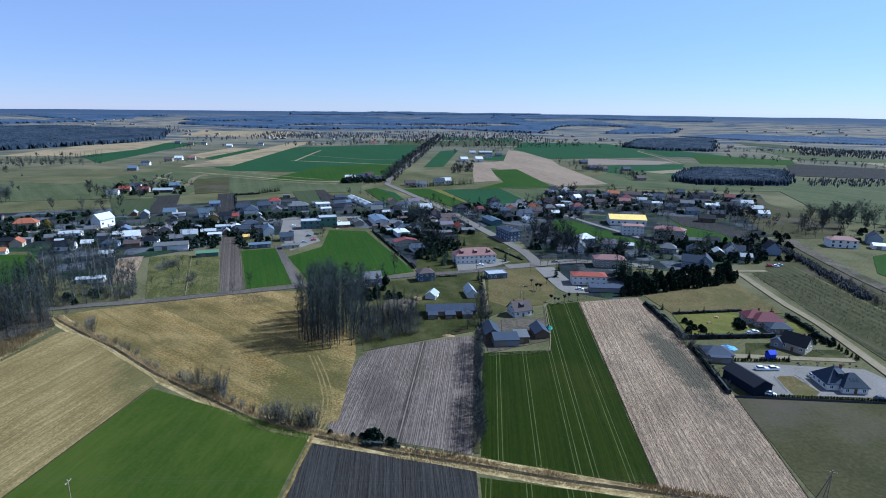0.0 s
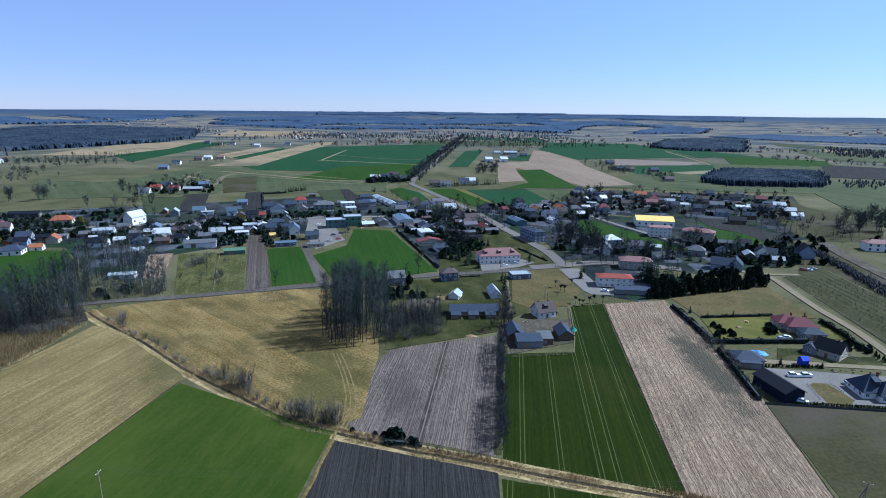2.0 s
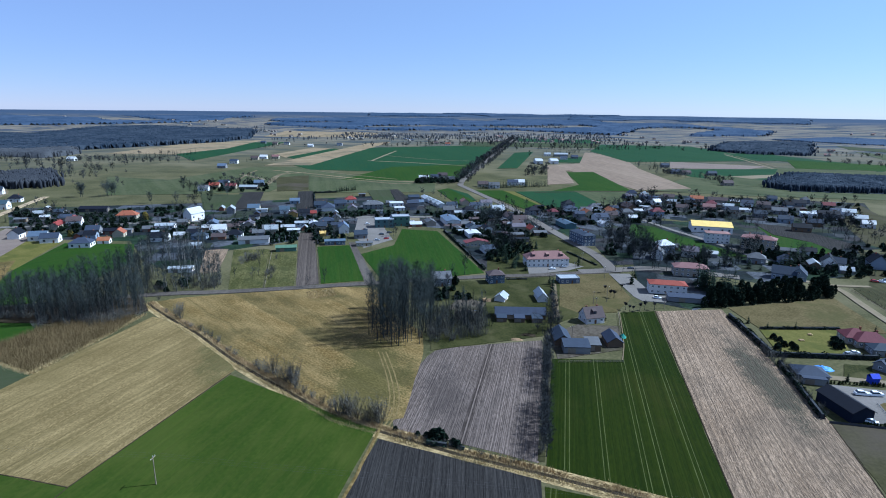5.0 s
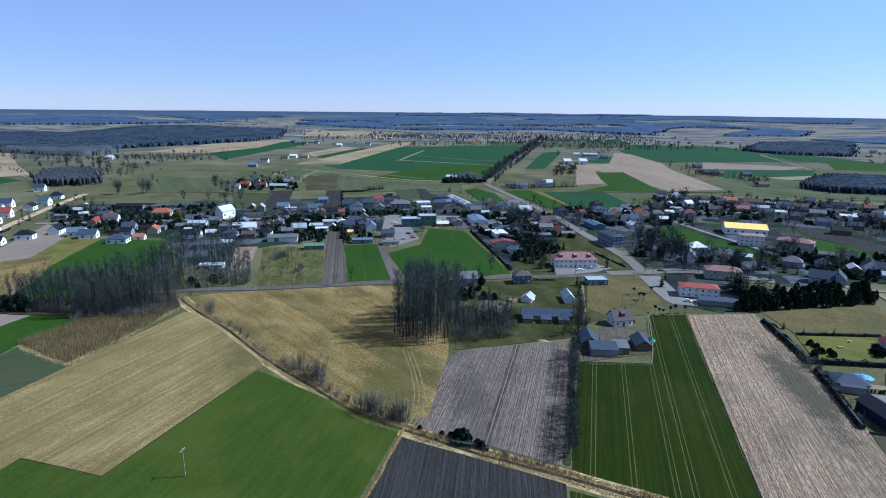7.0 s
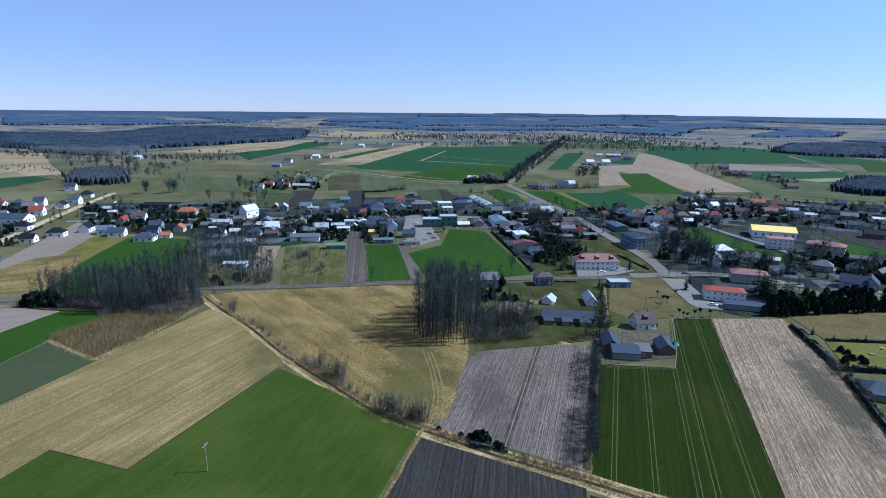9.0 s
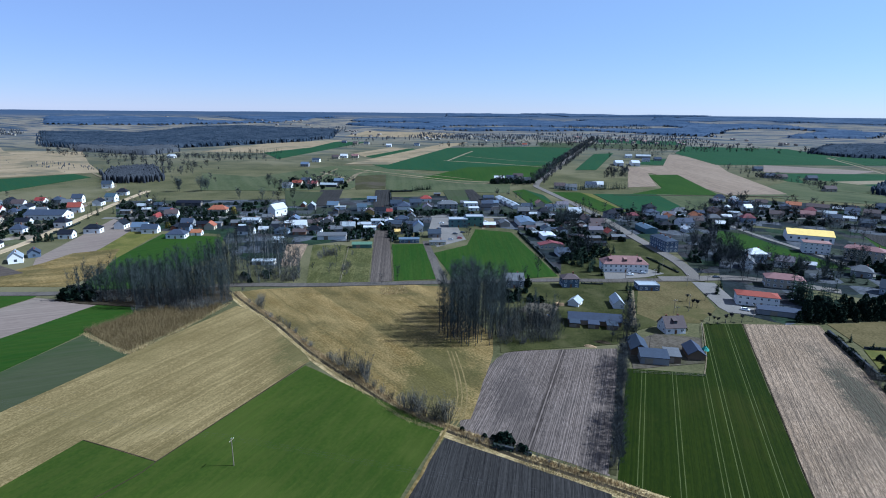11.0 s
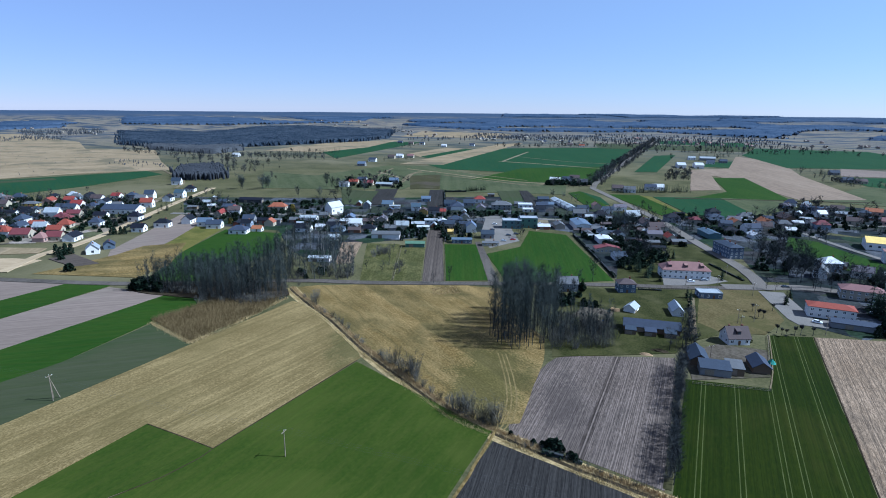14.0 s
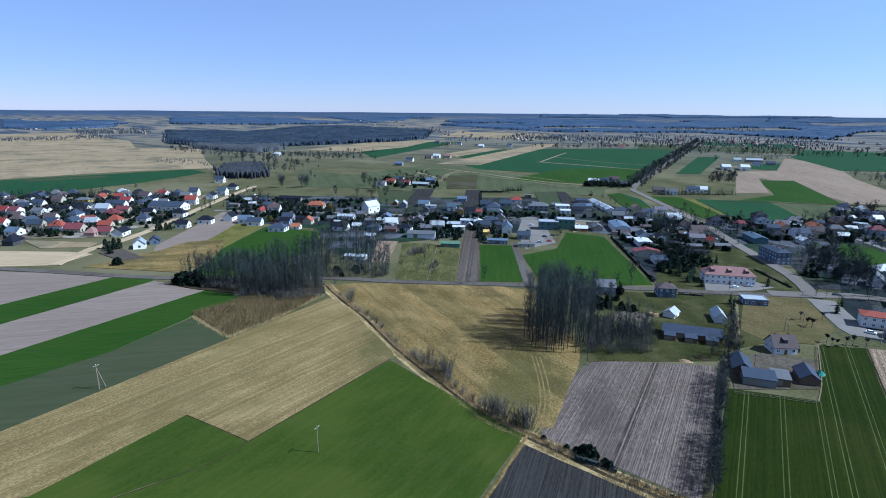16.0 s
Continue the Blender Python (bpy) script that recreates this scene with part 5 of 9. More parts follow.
field("reed_bed", "ground under the brown reed patch", [(-218.4, 186.6), (-212.7, 212.8), (-179.2, 231.4), (-181.4, 172.1)], "brown_reed", 0)

# plots behind the near road
field("field", "brown ploughed garden strip", [(-176, 426), (-165, 432), (-112.0, 297.5), (-123.6, 291.7)], "tilled_plot", 20)
field("field", "small green crop plot", [(-145, 384), (-122, 393), (-88.5, 309), (-111.2, 298.4)], "bright_grass", 20)
field("yard", "bare track beside the green plot", [(-126, 401), (-122, 403), (-81, 309), (-87, 306)], "old_asphalt", 20)
field("field", "bright green crop field within the village", [(-107, 369), (-90, 399), (-96, 457), (-65, 454), (-18, 337), (-64, 312), (-79, 313)], "bright_grass", 15)
field("field", "bright green crop behind the left wood", [(-332, 361), (-280, 367), (-247, 320), (-245.7, 242.0), (-272.7, 228.6), (-308, 294)], "bright_grass", -30)
field("field", "olive grass strip beside the bare one", [(-365, 363), (-337, 364), (-308, 294), (-303, 241), (-312, 236), (-340, 313)], "dry_lawn", -30)
field("field", "bare harrowed strip beside the suburb houses", [(-418, 398), (-376, 387), (-333, 296), (-337, 256), (-356, 274)], "tilled_lilac", -30)
field("garden", "grassy garden plot behind the near road", [(-200, 364), (-176, 371), (-141.3, 285.3), (-157.5, 277.2)], "garden_grass", 20)
field("garden", "grassy garden plot with a green shed", [(-175, 369), (-154, 369), (-124.8, 291.1), (-140.5, 285.9)], "garden_grass", 20)
field("garden", "pale tilled garden beds in narrow strips", [(-219, 360), (-205, 366), (-182, 310), (-192, 306)], "tilled_pale", 20)
field("yard", "sandy paved yard of the workshop", [(-149, 506), (-137, 512), (-119, 476), (-95, 417), (-110, 386), (-131, 432)], "paving", 20)
field("yard", "pale gravel yard beside the workshops", [(-104, 513), (-93, 519), (-83, 482), (-91, 460)], "sand", 20)
field("meadow", "mown grass around the farm buildings", [(-51, 309), (24, 336), (41, 310), (43.8, 280.3), (19.2, 254.8), (14.6, 240.5), (-33.2, 217.2)], "lawn", 10)
field("meadow", "mown grass by the crossroads", [(29, 341), (60, 349), (65, 302), (53.4, 277.8), (34.3, 273.4), (25.0, 282.4)], "rough_tan", 10)
field("yard", "pale forecourt of the long guest house", [(9, 356), (35, 373), (46, 363), (34, 351), (10, 338)], "paving", 18)
field("yard", "pale paved lot beside the crossroads", [(60, 349), (73, 351), (79, 309), (88, 310), (82.3, 297.7), (70.3, 297.9), (67, 305)], "paving", 10)
field("yard", "bare earth yard of the farm", [(17.7, 242.0), (32.1, 258.0), (51.3, 258.4), (48.1, 230.7), (19.9, 217.0)], "yard", 0)
field("yard", "trodden sandy ground between the farm sheds", [(26.5, 247.5), (29.5, 233.5), (36.0, 236.0), (37.5, 247.0), (32.5, 251.0)], "yard", 0)
field("yard", "grey gravel ground beside the thicket", [(-33.0, 267.7), (-15.3, 266.0), (-13.6, 281.6), (-28.6, 288.3)], "yard", 0)
field("meadow", "tan rough grass behind the villas", [(113.0, 294.7), (178, 322), (175.6, 269.3), (117.6, 266.6)], "rough_tan", 80)
field("orchard", "orchard grass with rows of young trees", [(199, 342), (235, 363), (230.4, 271.2), (185.8, 213.5)], "orchard_ground", 0)
field("lawn", "green garden lawn of the red-roofed villa", [(117.0, 264.9), (154.6, 271.1), (145.1, 242.4), (114.1, 238.1)], "dry_lawn", 0)
field("lawn", "green lawn beside the lane", [(167.1, 257.3), (177.5, 256.2), (174.8, 243.3), (161.2, 242.9)], "dry_lawn", 0)
field("lawn", "garden lawn behind the grey garage", [(136.1, 230.5), (146.4, 230.8), (140.9, 218.8), (129.2, 217.4)], "lawn", 0)
field("lawn", "garden of the gabled house", [(159.8, 223.9), (172.4, 224.3), (171.3, 215.8), (151.9, 215.2)], "lawn", 0)
field("yard", "pale sandy drive between the villas", [(122.8, 218.9), (173.4, 215.3), (172.2, 212.0), (120.8, 214.9)], "sand", 0)
field("yard", "grey paved yard of the modern villa", [(121.0, 210.6), (170.8, 205.3), (173.2, 197.2), (161.5, 182.1), (121.8, 183.6), (124.5, 195.9)], "paving", 0)
field("lawn", "yellowed lawn island in the paved yard", [(130.5, 197.1), (132.8, 198.8), (138.1, 198.5), (138.7, 193.7), (140, 186), (136.5, 182.7), (128.9, 183.5), (129.3, 189.7)], "rough_tan", 0)
field("field", "green crop behind the school", [(214, 486), (235, 468), (238, 431), (203, 426), (202, 463)], "bright_grass", -20)
field("field", "green school playing field", [(105, 517), (123, 507), (141, 463), (166, 411), (128, 406), (94, 467)], "bright_grass", -20)
field("field", "grey-brown bare plot behind the school", [(220, 544), (246, 532), (267, 463), (238, 440), (235, 468), (217, 493)], "tilled_dark", -20)
field("meadow", "grass verge by the road at the edge of the village", [(312, 389), (328, 397), (282, 338), (282, 345)], "bright_grass", -20)
field("meadow", "dry tan grass between the suburb and the road", [(-347, 214), (-283.8, 232.6), (-287.1, 260.7), (-325, 312), (-345, 292), (-341, 266), (-344, 231)], "dry_grass", -50)

# fields beyond the village
field("meadow", "olive pasture beyond the village", [(-589, 733), (-483, 719), (-456, 905), (-375, 933), (-316, 804), (-300, 641), (-371, 606), (-467, 575)], "olive_grass", 40)
field("meadow", "olive grassland in front of the green fields", [(-368, 915), (-184, 797), (-116, 778), (-101, 680), (-249, 645)], "olive_grass", 20)
field("meadow", "olive pasture round the small wood", [(164, 751), (291, 729), (467, 728), (732, 1158), (483, 1124), (346, 1052)], "olive_grass", 60)
field("field", "tan strip between narrow green strips", [(-537, 1180), (-535, 1411), (-481, 1400), (-477, 1105)], "far_tan", 40)
field("field", "narrow green crop strip on the plain", [(-481, 1118), (-474, 1401), (-436, 1367), (-439, 1073)], "young_crop", 40)
field("field", "dull green plot by the bare trees", [(-369, 606), (-319, 610), (-280, 517), (-309, 509)], "dull_crop", 20)
# floors painted in the dark hazed crown colour, as shade between the trees
field("woodland_floor", "floor of the wood on the plain with shade and haze in its colour", [(-1343, 1090), (-1077, 1068), (-981, 1227), (-875, 1537), (-889, 1787), (-1168, 2381), (-1639, 2461), (-1849, 2326), (-1684, 1754), (-1884, 1660), (-1980, 1615)], "far_wood", 0)
field("woodland_floor", "floor of the small wood with shade and haze in its colour", [(341, 821), (365, 786), (489, 785), (544, 869), (602, 998), (426, 978)], "far_wood", 0)
field("field", "wide green winter crop field", [(-399, 956), (-395, 1450), (-70, 1679), (-80, 811), (-186, 896), (-342, 892)], "young_crop", 20)
field("field", "darker green crop by the avenue", [(-222, 971), (-84, 1060), (-82, 797), (-253, 772)], "bright_grass", 15)
field("field", "green crop along the far avenue", [(-10, 1381), (37, 1436), (-1, 1002), (-36, 990)], "young_crop", 0)
field("field", "green crop by the far farm", [(92, 1251), (149, 1301), (133, 1144), (79, 1139)], "young_crop", 0)
field("field", "pale bare field beyond the village", [(165, 1444), (236, 1331), (217, 1052), (233, 784), (158, 752), (88, 983), (50, 971), (55, 1072), (120, 1128)], "far_soil", 20)
field("field", "green wedge of crop between bare fields", [(81, 955), (127, 973), (148, 744), (39, 712), (86, 792)], "bright_grass", 20)
field("field", "pale bare corner by the far farm", [(53, 1019), (82, 1029), (81, 808), (42, 784)], "far_soil", 20)
field("field", "dark green crop strip along the avenue", [(-55, 704), (-18, 713), (37, 576), (8, 580)], "bright_grass", 20)
field("field", "yellow-green grass strip between the crops", [(-18, 713), (-3, 704), (39, 569), (36, 577)], "dry_lawn", 20)
field("field", "green crop strip by the orchard", [(-2, 705), (73, 729), (96, 610), (62, 584), (32, 602)], "young_crop", 20)
field("field", "dull olive strip behind the gardens", [(73, 729), (148, 741), (150, 700), (96, 612)], "olive_grass", 20)
field("field", "green meadow strip below the avenue", [(-88, 716), (-59, 674), (-44, 620), (-79, 644)], "young_crop", 0)
field("field", "wide green crop on the far plain", [(253, 1805), (517, 1797), (556, 1298), (222, 1186), (183, 1489)], "young_crop", 30)
field("field", "grey fallow strip on the far plain", [(312, 1216), (479, 1157), (416, 1087), (277, 1071)], "tilled_lilac", 60)
field("field", "green crop in front of the small wood", [(271, 1050), (477, 1106), (355, 848), (275, 934)], "young_crop", 60)
field("field", "green crop strip on the left plain", [(-755, 1149), (-784, 1575), (-690, 1613), (-617, 994)], "young_crop", 40)
field("field", "tan bare strip beside the green field", [(-447, 940), (-449, 1647), (-398, 1732), (-370, 966)], "far_tan", 40)
field("field", "tan stubble strip before the wood", [(-882, 1103), (-920, 1429), (-807, 1704), (-723, 1325), (-736, 1120)], "far_tan", 50)
field("field", "green crop beyond the suburb", [(-858, 432), (-756, 658), (-698, 634), (-677, 498), (-688, 378), (-698, 349)], "young_crop", 60)
field("field", "wide tan stubble plain", [(-1533, 780), (-1275, 945), (-764, 654), (-826, 570), (-872, 439)], "far_tan", 60)
field("field", "tan stubble plain before the far woods", [(-2262, 1157), (-2162, 1351), (-1542, 1126), (-1275, 945), (-1533, 780)], "far_tan", 60)
field("field", "dull field behind the cottage", [(-352, 776), (-316, 814), (-259, 664), (-292, 646)], "fallow", 20)
field("field", "dark tilled garden strip", [(-266, 649), (-250, 657), (-199, 524), (-215, 515)], "tilled_dark", 20)
field("field", "dark tilled plot by the barn", [(-330, 625), (-306, 639), (-262, 529), (-281, 519)], "tilled_dark", 20)
field("field", "green plot behind the gabled church hall", [(-361, 591), (-320, 614), (-284, 518), (-297, 511)], "dull_crop", 20)
field("field", "tilled strips by the row of sheds", [(-161, 689), (-151, 694), (-109, 587), (-125, 578)], "tilled_dark", 20)
field("field", "green garden strip", [(-186, 675), (-161, 689), (-127, 577), (-156, 594)], "dull_crop", 20)
field("field", "green and bare strips by the avenue", [(-100, 695), (-89, 717), (-51, 629), (-42, 595), (-64, 595)], "bright_grass", 20)
field("meadow", "sandy yard ground of the suburb", [(-698, 349), (-538, 435), (-505, 453), (-406, 315), (-409, 278), (-474, 234)], "suburb_ground", 25)
field("field", "pale sandy strip in front of the suburb", [(-458, 240), (-401, 260), (-393, 248), (-421, 231)], "far_tan", -60)
field("yard", "grey trodden yard beside the white cottage", [(-372, 241), (-368, 256), (-331, 246), (-339, 234)], "tilled_plot", -30)
field("field", "pale strip in the green crop beyond the suburb", [(-838, 452), (-792, 534), (-770, 524), (-815, 440)], "dull_crop", 60)
field("field", "tan stubble before the scrub wood", [(-1275, 945), (-1109, 994), (-865, 786), (-735, 686), (-764, 654)], "far_tan", 60)
# dark earth sheet standing in for the shade below these trees
field("woodland_floor", "dark floor painted for the shade under the leafless wood", [(-268.6, 213.3), (-266.0, 226.8), (-230.4, 244.6), (-196.3, 259.1), (-180.6, 241.3), (-188.8, 224.7), (-214.1, 218.3), (-250.5, 213.1)], "earth", 0)

# roads
ribbon("road", "narrow grey asphalt road past the fields", [(-600, 125), (-389, 189), (-278.7, 221.7), (-195.3, 263.4), (-155.8, 275.6), (-82, 304), (-49, 317), (-16, 329), (10, 336), (39, 346), (61, 354)], 6, "old_asphalt", 0.42)
ribbon("road", "grey asphalt main road through the village", [(64, 352), (58, 394), (33, 468), (10, 540), (-17, 609), (-77, 752)], 8, "asphalt", 0.43)
ribbon("road", "asphalt avenue running straight to the far woods", [(-77, 752), (-79, 821), (-69, 1000), (-52, 1424), (-12, 2167)], 8, "asphalt", 0.44)
ribbon("road", "wide asphalt street at the crossroads", [(42, 350), (64, 357), (84, 365), (106, 364), (140, 354)], 9, "asphalt", 0.45)
ribbon("road", "pale asphalt lane along the orchard", [(170, 352), (189, 347), (187.5, 314), (184.6, 280), (184.6, 254.2), (177.7, 203.0), (170.0, 150.0)], 4.2, "sand", 0.42)
ribbon("road", "wide earth track beside the railway scrub", [(282, 441), (274, 403), (269, 371), (262, 312), (262.0, 240.0)], 10, "yard", 0.42)
ribbon("road", "pale road behind the school", [(120, 539), (136, 496), (160, 442), (174, 394)], 5, "paving", 0.42)
ribbon("track", "dark field lane behind the gardens", [(22, 704), (85, 722), (149, 739), (240, 764)], 4, "earth", 0.44)
ribbon("road", "pale side street behind the apartment block", [(16, 557), (44, 564), (95, 577), (156, 594), (230, 612)], 5, "paving", 0.43)
ribbon("road", "pale village street between the gardens", [(-430, 398), (-399, 409.6), (-370, 420.5), (-341, 431.6), (-313, 445), (-231, 470), (-171, 492.5), (-109, 510), (-78, 515.5), (-40, 527), (-2, 545)], 6.5, "paving", 0.42)
ribbon("road", "pale concrete street of the suburb", [(-367, 209), (-388, 248), (-391, 270), (-411, 320), (-444, 384), (-483, 464), (-522, 551)], 6.5, "pale_sand", 0.42)
ribbon("track", "pale dirt track winding to the farms", [(-329, 689), (-338, 735), (-360, 816), (-334, 849)], 4, "dirt", 0.40)
ribbon("track", "pale dirt track across the plain", [(-309, 809), (-236, 777), (-163, 747), (-138, 774)], 4, "dirt", 0.40)
ribbon("track", "pale dirt track past the suburb", [(-868, 771), (-733, 672), (-607, 586), (-563, 529)], 4, "dirt", 0.40)
ribbon("track", "tan field track between green crop and dark ploughland", [(-40.1, 157.6), (-40.4, 146.9), (-40.9, 136.7), (-41.7, 121.2), (-50.0, 60.0)], 0.9, "dry_grass", 0.18)
ribbon("track", "faint wheel rut in the meadow", [(-53.4, 212.3), (-45.7, 193.9), (-40.2, 177.2), (-38.3, 164.0), (-39.7, 156.0)], 0.55, "stubble", 0.11)
ribbon("track", "faint wheel rut in the meadow", [(-51.8, 212.7), (-44.0, 194.3), (-38.4, 177.6), (-36.8, 164.4), (-38.4, 155.3)], 0.55, "stubble", 0.11)
ribbon("track", "sandy path of the cottage", [(24, 322), (22.4, 265.3)], 3, "dirt", 0.38)
ribbon("track", "pale drive across the green crop", [(185, 348), (191, 346), (211, 347)], 3.5, "sand", 0.44)
ribbon("track", "sandy track behind the wood", [(-480, 379), (-501, 430), (-544, 532)], 5, "dirt", 0.39)
ribbon("track", "pale dirt track on the plain", [(-291, 1211), (-165, 1134), (-79, 1124)], 3.2, "dirt", 0.40)
ribbon("track", "pale dirt track on the plain", [(519, 1514), (508, 1335), (491, 1140)], 3.2, "dirt", 0.40)
ribbon("track", "pale dirt track on the plain", [(-390, 730), (-409, 799), (-424, 865)], 3.2, "dirt", 0.40)
ribbon("track", "pale dirt track on the plain", [(-338, 719), (-361, 798), (-362, 848)], 3.2, "dirt", 0.40)
ribbon("track", "pale dirt track on the plain", [(-326, 878), (-249, 833), (-174, 796)], 3.2, "dirt", 0.40)
ribbon("track", "pale dirt track on the far plain", [(470, 1108), (487, 1256), (505, 1466)], 5, "sand", 0.44)
ribbon("track", "pale dirt track through the green crop", [(-288, 1080), (-294, 1210), (-299, 1355)], 5, "sand", 0.44)
ribbon("track", "pale dirt track beside the cottages", [(-422, 804), (-385, 775), (-356, 748)], 5, "sand", 0.44)
ribbon("track", "pale grass baulk across the green crop", [(-296, 1080), (-190, 1055), (-60, 1010)], 5, "far_tan", 0.44)
ribbon("track", "pale grass baulk below the green crop", [(-399, 870), (-320, 836), (-194, 778), (-77, 775)], 4, "far_tan", 0.44)
ribbon("track", "pale dirt track on the plain", [(-513, 1165), (-465, 1424)], 3.2, "dirt", 0.40)
ribbon("track", "pale dirt track on the plain", [(-750, 779), (-593, 641)], 3.2, "dirt", 0.40)

# bare furrows between the fields
ribbon("furrow", "dark bare furrow between crop and harrowed strip", [(73.4, 283.0), (67.0, 207.0), (59.9, 126.0)], 0.3, "earth", 0.16, "furrow", 0.2)
ribbon("furrow", "dark bare furrow beside the straw-coloured field", [(-106.2, 184.2), (-111.0, 150.0), (-115.8, 115.6)], 0.3, "earth", 0.16, "furrow", 0.2)
ribbon("furrow", "dark bare furrow beside the straw-coloured field", [(-115.8, 115.4), (-130.0, 116.8), (-145.0, 118.0)], 0.3, "earth", 0.16, "furrow", 0.2)
ribbon("furrow", "dark bare furrow between two crops", [(-115.8, 115.4), (-118.9, 100.0), (-141.0, 59.0)], 0.25, "earth", 0.17, "furrow", 0.2)
ribbon("furrow", "dark bare furrow along the harrowed strip", [(107.0, 183.0), (103.0, 154.0), (98.6, 126.0)], 0.3, "earth", 0.16, "furrow", 0.2)
ribbon("furrow", "rough weedy strip between ploughland and crop", [(15.8, 232.0), (13.6, 190.0), (10.6, 146.0)], 2.2, "fallow", 0.15, "furrow", 0.2)
ribbon("track", "pale grass track along the edge of the crop", [(54.7, 278.0), (52.4, 257.0), (49.6, 235.5), (46.4, 220.4)], 0.45, "dirt", 0.2)
ribbon("track", "faint wheel rut in the meadow", [(-55.0, 212.3), (-47.3, 193.9), (-41.8, 177.2), (-39.9, 164.0), (-41.0, 156.0)], 0.55, "stubble", 0.115)

# farm in front
house(39.0, 264.1, 22, 9.5, 8.2, 3.2, 4.0, "gable", "white", "brown", 1, dormers=1, skylights=1, label="white gabled farmhouse with a weathered brown roof and a broad dormer", chimneys=2)
barn(22.4, 237.1, 97, 12, 7, 2.6, 2.4, "gable", "plank", "slate", "barn")
barn(28.0, 227.0, 5, 11, 7, 3.0, 1.0, "mono", "grey", "slate", "shed", "grey shed with a slate-blue lean-to roof")
barn(35.3, 230.5, 5, 6, 7, 3, 0.8, "mono", "plank", "grey", "shed")
barn(44.8, 237.8, 97, 10, 6.5, 2.5, 2.2, "gable", "plank", "slate", "barn")
barn(4.2, 263.5, 6, 24.5, 7.5, 2.7, 2.4, "gable", "plank", "slate", "barn", "long low farm barn with a weathered slate grey roof")
barn(-4.6, 256.6, 6, 4.6, 4, 2.2, 0.6, "mono", "plank", "slate", "shed")
barn(4.0, 257.5, 6, 4.8, 4, 2.2, 0.6, "mono", "plank", "slate", "shed")
barn(12.4, 258.4, 6, 4.8, 4, 2.2, 0.6, "mono", "plank", "slate", "shed")
barn(15.4, 292.8, 100, 11.5, 5.2, 2.8, 2.4, "gable", "white", "silver", "barn", "white barn with a shiny bare metal gable roof")
barn(-5.7, 287.7, 75, 7, 5.6, 2.2, 2.0, "gable", "white", "silver", "shed", "small shed with a blue-white metal gable roof")
house(-10.6, 319.9, 18, 9.5, 8, 5.4, 2, "hip", "blue", "brown", 2)
house(32.7, 327.1, 15, 12, 8, 3.2, 0, "flat", "blue", "silver", 1, name="shop", label="low blue-grey shop with a pale flat roof")
house(21.1, 364.2, 13, 28, 12, 5.6, 3.8, "hip", "white", "pale_red", 2, name="guest_house", dormers=3, label="long pale guest house with faded red roof and dormers", chimneys=2)
house(-41.8, 309.2, 18, 11, 9, 5, 3, "gable", "grey", "grey", 2)

# crossroads and school
house(87.1, 316.9, -4, 20, 9, 5.6, 1.4, "hip", "white", "red", 2, name="office_building", label="white two-storey office with a bright red roof")
barn(96.2, 302.5, -4, 24, 6, 2.6, 0.5, "mono", "grey", "slate", "shed", "long low shed with a slate grey roof")
house(110.6, 355.9, -6, 20, 10, 5.6, 2.2, "hip", "beige", "pale_red", 2, name="office_building", label="beige two-storey building with a faded red roof")
house(52.0, 432.7, -66, 22, 10, 8.2, 1.5, "hip", "blue", "slate", 3, name="apartment_building", label="blue three-storey apartment block with a low roof", chimneys=3)
house(168.2, 500.8, -8, 32, 20, 5.5, 3.0, "gable", "white", "yellow", 1, name="sports_hall", label="white school sports hall with a broad yellow metal roof", near=False)
house(158.6, 455.0, -8, 17, 10, 8, 1.0, "hip", "white", "pale_red", 3, name="school", label="white three-storey school block with a pale red roof", chimneys=0)
house(183.3, 438.1, -28, 23, 11, 8.6, 2.0, "hip", "cream", "pale_red", 3, name="school", label="cream three-storey school wing with a faded red hipped roof", chimneys=2)
house(167.3, 358.1, -25, 13, 9.5, 4.0, 3.8, "gable", "pale_blue", "slate", 1, label="pale house with a steep slate gable roof")
house(175.4, 357.3, 65, 11, 8.5, 4.2, 4, "gable", "pale_blue", "slate", 1)
house(165.5, 395.3, -20, 11, 9, 4, 3, "hip", "grey", "grey", 1)
house(211.0, 394.5, 65, 12, 9, 3.6, 4.2, "gable", "white", "dark", 1, near=False)
house(214.8, 393.4, -25, 11, 8, 3.6, 3, "gable", "white", "slate", 1, near=False)
house(241.1, 394.9, 75, 11, 10, 4.5, 5, "gable", "pale_blue", "dark", 2, near=False)
house(309.8, 420.0, -12, 20, 10, 6, 2.2, "hip", "white", "pale_red", 2, name="house", label="long white two-storey house with a pale red roof", chimneys=3, near=False)
house(345.1, 432.9, 60, 12, 10, 5, 4.5, "gable", "pale_blue", "slate", 2, near=False)
barn(336.2, 413.5, -20, 12, 8, 3, 1.5, "gable", "white", "white", "barn")

# villas beside the lane
house(154.1, 257.9, -4, 10, 8.5, 3.2, 2.8, "hip", "cream", "maroon", 1, name="villa", label="villa wing with a maroon hipped roof")
house(158.0, 253.8, -4, 13, 9, 3.2, 3, "hip", "cream", "maroon", 1, name="villa", label="red-roofed villa among dark hedges")
house(158.5, 244.8, -4, 10, 7, 2.8, 1.8, "hip", "grey", "slate", 1, name="garage")
house(155.0, 225.0, -52, 10.0, 8.4, 3.6, 3.6, "gable", "cream", "dark", 1, name="villa", label="cream gabled house with a black tiled roof")
house(149.6, 228.4, 38, 6.0, 5.0, 2.6, 1.8, "gable", "grey", "slate", 1, name="villa", label="low grey annexe with a slate grey roof", chimneys=0)
